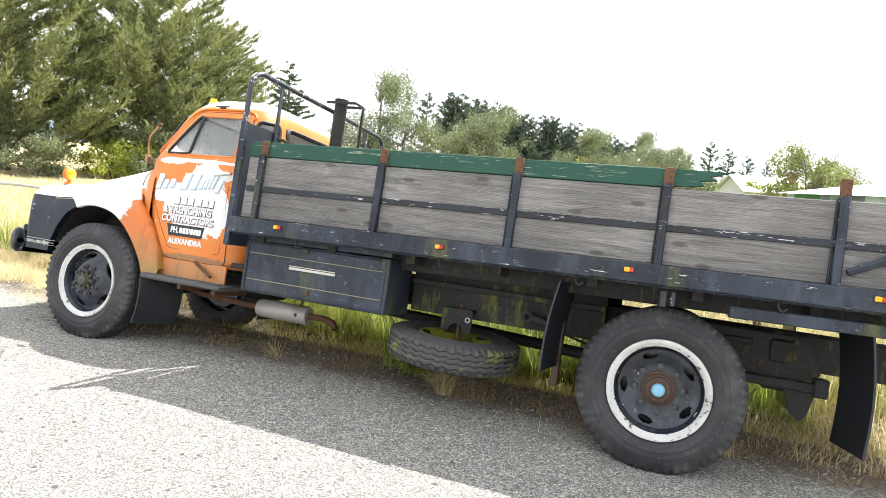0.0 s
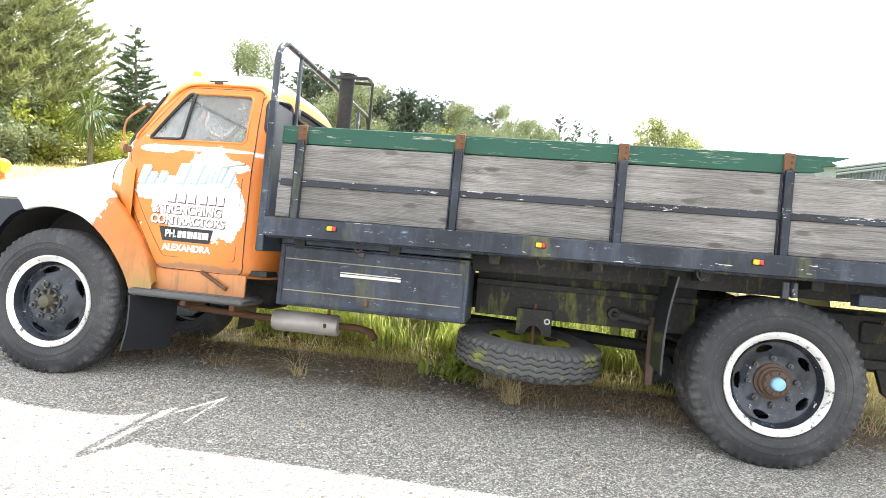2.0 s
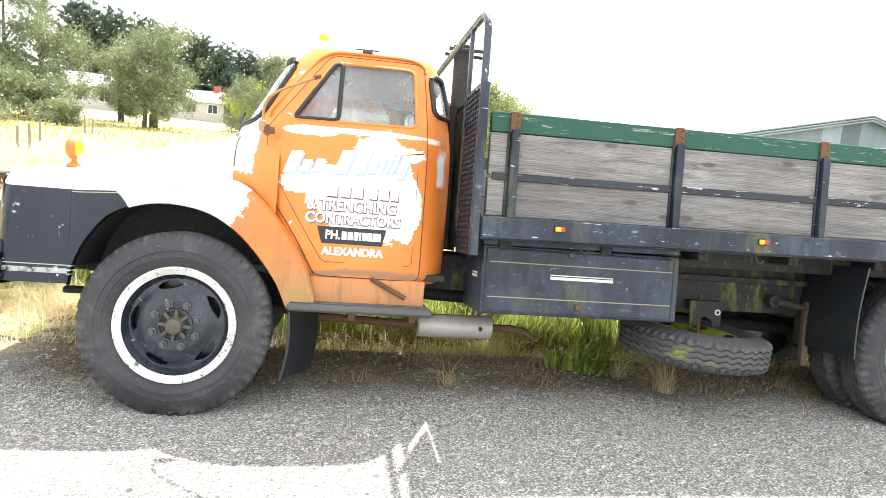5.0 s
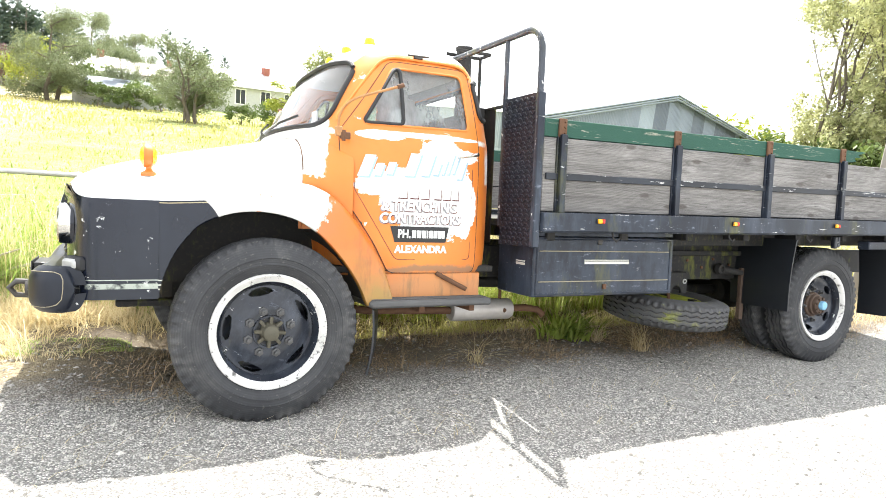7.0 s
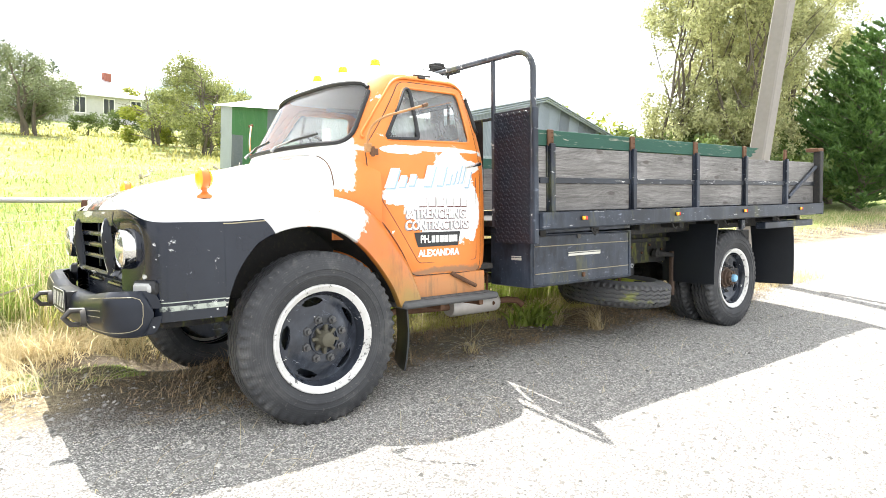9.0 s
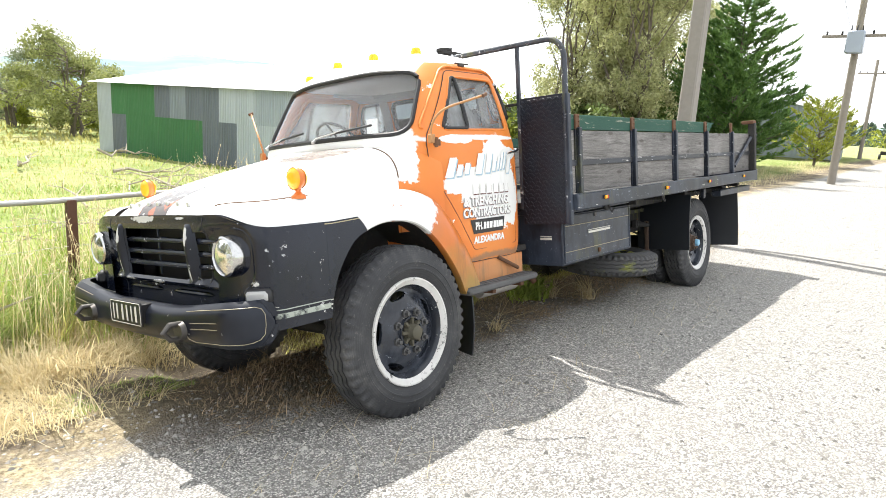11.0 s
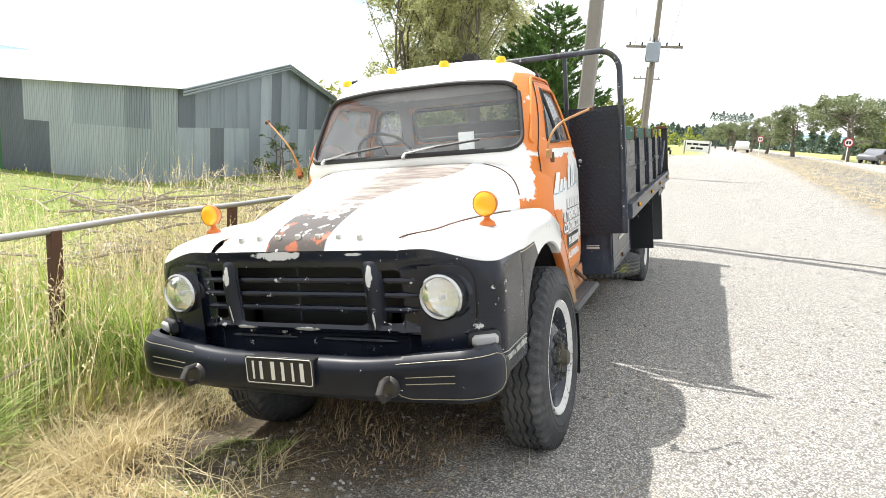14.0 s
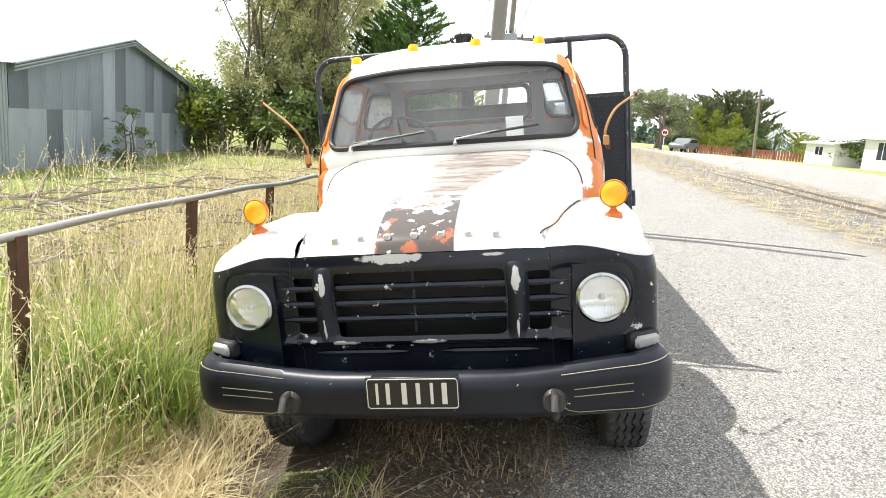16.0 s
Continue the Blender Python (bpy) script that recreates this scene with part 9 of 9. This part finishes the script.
M["weatherboard"] = boards()
M["stucco"] = simple("white_stucco", (0.78, 0.78, 0.77), 0.7, 0.0, 3.0, 0.06, 0.1)
M["roof_red"] = simple("rust_red_iron_roof", (0.42, 0.36, 0.34), 0.6, 0.0, 4.0, 0.2, 0.1)
M["window_dark"] = simple("dark_window_glass", (0.03, 0.035, 0.04), 0.08, 0.0, 3.0, 0.2, 0.0)
M["brick_red"] = simple("red_brick_and_paling", (0.28, 0.10, 0.07), 0.85, 0.0, 6.0, 0.35, 0.2)


def house(x, y, turn, w, d, h, rise, roof, label, name="house", wins=3, wall=None, chimney=True):
    ob = thing(name, label, "house", pose(x, y, land(x, y), 0, 0, turn))
    t = MB()
    t.box(-w / 2, w / 2, -d / 2, d / 2, -0.6, h, 0.03)
    t.prism([(-d / 2 + 0.05, h), (d / 2 - 0.05, h), (0, h + rise - 0.1)], -w / 2 + 0.05, w / 2 - 0.05, "yz")
    part("wall", t, wall or M["weatherboard"], ob, normals=True)
    t = MB()
    for sgn in (-1, 1):
        t.add([(-w / 2 - 0.4, sgn * (d / 2 + 0.45), h - 0.12), (w / 2 + 0.4, sgn * (d / 2 + 0.45), h - 0.12), (w / 2 + 0.4, 0, h + rise), (-w / 2 - 0.4, 0, h + rise),
               (-w / 2 - 0.4, sgn * (d / 2 + 0.45), h - 0.02), (w / 2 + 0.4, sgn * (d / 2 + 0.45), h - 0.02), (w / 2 + 0.4, 0, h + rise + 0.1), (-w / 2 - 0.4, 0, h + rise + 0.1)],
              [(0, 1, 2, 3), (7, 6, 5, 4), (0, 4, 5, 1), (1, 5, 6, 2), (3, 2, 6, 7), (0, 3, 7, 4)])
    part("roof", t, roof, ob, normals=True)
    for k in range(wins):
        for sx, face in ((0, -1), (0, 1)):
            xx = -w / 2 + w * (k + 0.5) / wins
            t = MB()
            t.box(xx - 0.55, xx + 0.55, face * (d / 2 + 0.03), face * (d / 2 - 0.05), 0.9, h - 0.35, 0.02)
            wn_ = part("window", t, M["window_dark"], ob)
            t = MB()
            for a, b, c, e in ((xx - 0.65, xx - 0.55, 0.8, h - 0.25), (xx + 0.55, xx + 0.65, 0.8, h - 0.25), (xx - 0.55, xx + 0.55, 0.8, 0.9), (xx - 0.55, xx + 0.55, h - 0.35, h - 0.25), (xx - 0.03, xx + 0.03, 0.9, h - 0.35)):
                t.box(a, b, face * (d / 2 + 0.06), face * (d / 2 - 0.02), c, e, 0.01)
            part("window_frame", t, M["whitepaint"], wn_)
    for face in (-1, 1):
        t = MB()
        t.box(face * (w / 2 + 0.03), face * (w / 2 - 0.05), -0.6, 0.6, 0.9, h - 0.4, 0.02)
        part("window", t, M["window_dark"], ob)
    if not chimney:
        return ob
    t = MB()
    t.box(w * 0.18, w * 0.18 + 0.7, -0.35, 0.35, h + rise * 0.4, h + rise + 0.8, 0.03)
    part("chimney", t, M["brick_red"], ob)
    return ob


house(-31.5, 90, 10, 9, 7, 2.6, 1.5, TIN[5], "white weatherboard cottage with a pale roof")
house(-19.5, 86, -15, 8, 6, 2.2, 1.2, TIN[5], "small white house with a sunlit tin roof")
house(-9.0, 88, 15, 9, 7, 2.6, 1.6, TIN[5], "white house with a pale roof and brick chimney")
house(-1.0, 94, -10, 8, 6.5, 2.6, 1.4, M["roof_red"], "white bungalow with a dull red roof")
house(8.0, 78, 20, 9, 7, 2.7, 1.6, TIN[5], "white gabled house behind the willows")
house(-4.0, 62.5, 25, 8, 5, 1.5, 0.6, TIN[1], "low grey farm building by the meadow", wins=2)
flat = house(51.0, -28.6, 20, 8, 7, 2.7, 0.25, TIN[5], "white house with a flat porch across the road", wins=2, wall=M["stucco"], chimney=False)
t = MB()
t.box(-6.4, -4.0, -3.5, 3.6, 2.35, 2.75, 0.03)
part("porch_roof", t, M["stucco"], flat)
for yy in (-3.2, -0.2, 3.3):
    t = MB()
    t.box(-6.3, -6.1, yy - 0.1, yy + 0.1, -0.2, 2.36, 0.02)
    part("porch_post", t, M["stucco"], flat)
house(57.5, -23.8, 12, 4.2, 4.2, 2.0, 0.3, TIN[5], "low white garage across the road", wins=1, wall=M["stucco"], chimney=False)

# paling fence, signs, car and trailer across the yard
pf = thing("paling_fence", "low dark red paling fence along the far pavement", "fence", pose(70.5, -13.2, land(70, -14), 0, 0, -132))
for k in range(44):
    t = MB()
    t.box(0.30 * k, 0.30 * k + 0.22, -0.02, 0.02, 0.05, 0.95, 0.01)
    part("paling", t, M["brick_red"], pf)
t = MB()
t.box(0, 13.2, 0.02, 0.06, 0.3, 0.38, 0.01)
part("fence_rail", t, M["brick_red"], pf)
M["sign_red"] = simple("red_sign_ring", (0.55, 0.03, 0.03), 0.4, 0.0, 10, 0.1, 0)


def speed_sign(x, y, turn):
    ob = thing("speed_sign", "round white road sign with a red ring", "sign", pose(x, y, land(x, y), 0, 0, turn), "road signs")
    t = MB()
    t.tube([(0, 0, -0.2), (0, 0, 1.9)], 0.035, 8)
    part("post", t, M["whitepaint"], ob)
    t = MB()
    t.lathe([(-0.05, 0.001), (-0.05, 0.36), (-0.03, 0.36)], 28, (0, 0, 1.75), "X")
    part("disc", t, M["sign_red"], ob)
    t = MB()
    t.lathe([(-0.056, 0.001), (-0.056, 0.27), (-0.05, 0.27)], 28, (0, 0, 1.75), "X")
    t2 = part("face", t, M["whitepaint"], ob)
    t = MB()
    t.box(-0.062, -0.056, -0.17, -0.02, 1.63, 1.87, 0.004)
    t.box(-0.062, -0.056, 0.03, 0.17, 1.63, 1.87, 0.004)
    part("figures", t, M["rubber"], t2)


speed_sign(51.0, -6.5, 5), speed_sign(71.6, -1.6, 5)
board = thing("notice_board", "white roadside board with dark lettering on two posts", "sign", pose(62.0, 4.6, land(62, 4.6) - 0.35, 0, 0, 4))
t = MB()
t.box(-0.03, 0.03, -1.3, 1.3, 0.55, 1.65, 0.01)
part("panel", t, M["whitepaint"], board)
for yy in (-1.15, 1.15):
    t = MB()
    t.box(-0.05, 0.05, yy - 0.05, yy + 0.05, -0.2, 1.6, 0.01)
    part("post", t, M["polewood"], board)
for z, segs in ((1.30, ((-1.05, -0.2), (-0.1, 0.45), (0.55, 1.0))), (0.90, ((-0.55, 0.1), (0.2, 0.6)))):
    for a, b in segs:
        t = MB()
        t.box(-0.036, -0.03, a, b, z - 0.10, z + 0.10, 0.003)
        part("lettering_bar", t, M["rubber"], board)
trl = thing("flat_trailer", "small dark flat trailer parked in the yard", "trailer", pose(56.0, 7.6, land(56, 7.6) - 0.2, 0, 0, 4))
t = MB()
t.box(-1.2, 1.2, -0.8, 0.8, 0.55, 0.65, 0.02)
t.box(-1.2, -1.12, -0.8, 0.8, 0.65, 0.85, 0.02)
part("bed", t, M["chassis"], trl)
for yy in (-0.85, 0.85):
    t = MB()
    t.lathe([(-0.08, 0.12), (-0.09, 0.28), (-0.05, 0.32), (0.05, 0.32), (0.09, 0.28), (0.08, 0.12)], 20, (0, yy, 0.32), "Y")
    part("wheel", t, M["tyre"], trl)

M["car_grey"] = simple("silver_grey_car_paint", (0.22, 0.23, 0.25), 0.3, 0.4, 6, 0.1, 0.0)


def car(x, y, turn, mat, label):
    ob = thing("car", label, "car", pose(x, y, land(x, y), 0, 0, turn))
    prof = [(-2.1, 0.35), (-2.15, 0.75), (-1.9, 0.92), (-1.0, 1.02), (-0.35, 1.48), (1.1, 1.55), (1.85, 1.15), (2.1, 1.05), (2.15, 0.40)]
    t = MB()
    rows = []
    for yy, k in ((-0.86, 0.90), (-0.80, 1.0), (0.80, 1.0), (0.86, 0.90)):
        rows.append([(px * (0.97 + 0.03 * k), yy, 0.35 + (pz - 0.35) * k) for px, pz in smooth_poly(prof, 0.25, 4)])
    t.grid(rows, wrap=True)
    for s in (rows[0], rows[-1]):
        t.add(s, [tuple(range(len(s)))])
    part("body", t, mat, ob, normals=True)
    for sgn in (-1, 1):
        t = MB()
        t.prism(smooth_poly([(-0.85, 1.03), (-0.32, 1.40), (1.0, 1.45), (1.5, 1.10)], 0.08), sgn * 0.855, sgn * 0.875)
        part("side_window", t, M["window_dark"], ob, normals=True)
        for px in (-1.35, 1.35):
            t = MB()
            t.lathe([(-0.10, 0.18), (-0.11, 0.30), (-0.07, 0.335), (0.07, 0.335), (0.11, 0.30), (0.10, 0.18)], 22, (px, sgn * 0.80, 0.335))
            w_ = part("wheel", t, M["tyre"], ob)
            t = MB()
            t.lathe([(sgn * 0.105, 0.001), (sgn * 0.10, 0.19)], 20, (px, sgn * 0.80, 0.335))
            part("rim", t, M["alum"], w_)
    return ob


car(67.0, -11.8, -35, M["car_grey"], "silver-grey hatchback parked across the road")
car(94.0, -0.8, 180, M["whitepaint"], "white van driving far down the road")

# railway beside the yard, seams in the seal
M["railsteel"] = simple("dull_brown_rail_steel", (0.19, 0.15, 0.12), 0.7, 0.2, 20.0, 0.4, 0.2)
for yy in (-4.0, -5.07):
    t = MB()
    t.box(3.0, 90.0, yy - 0.03, yy + 0.03, -0.02, 0.065, 0.008)
    k = t.n
    for i in range(k):
        x, y, z = t.v[i]
        t.v[i] = (x, y + 0.010 * (x - 3), z + land(x, yy) - 0.02)
    rl_ = new("rail", t.mesh("rail", M["railsteel"]))
    tagged(rl_, "rusty rail of a disused railway beside the yard", "rail", "railway rails")
t = MB()
rows = []
for k in range(40):
    u = k / 39
    x, y = 3.0 - 1.0 * u + 0.05 * math.sin(9 * u), 4.3 - 4.6 * u
    rows.append([(x - 0.05, y, land(x, y) + 0.006), (x + 0.05, y, land(x, y) + 0.006)])
t.grid(rows)
M["tar"] = simple("dark_tar_seam", (0.07, 0.068, 0.065), 0.8, 0, 20, 0.4, 0.2)
tagged(new("road_seam", t.mesh("road_seam", M["tar"])), "dark tar seam across the seal", "road seam", kind="structure")
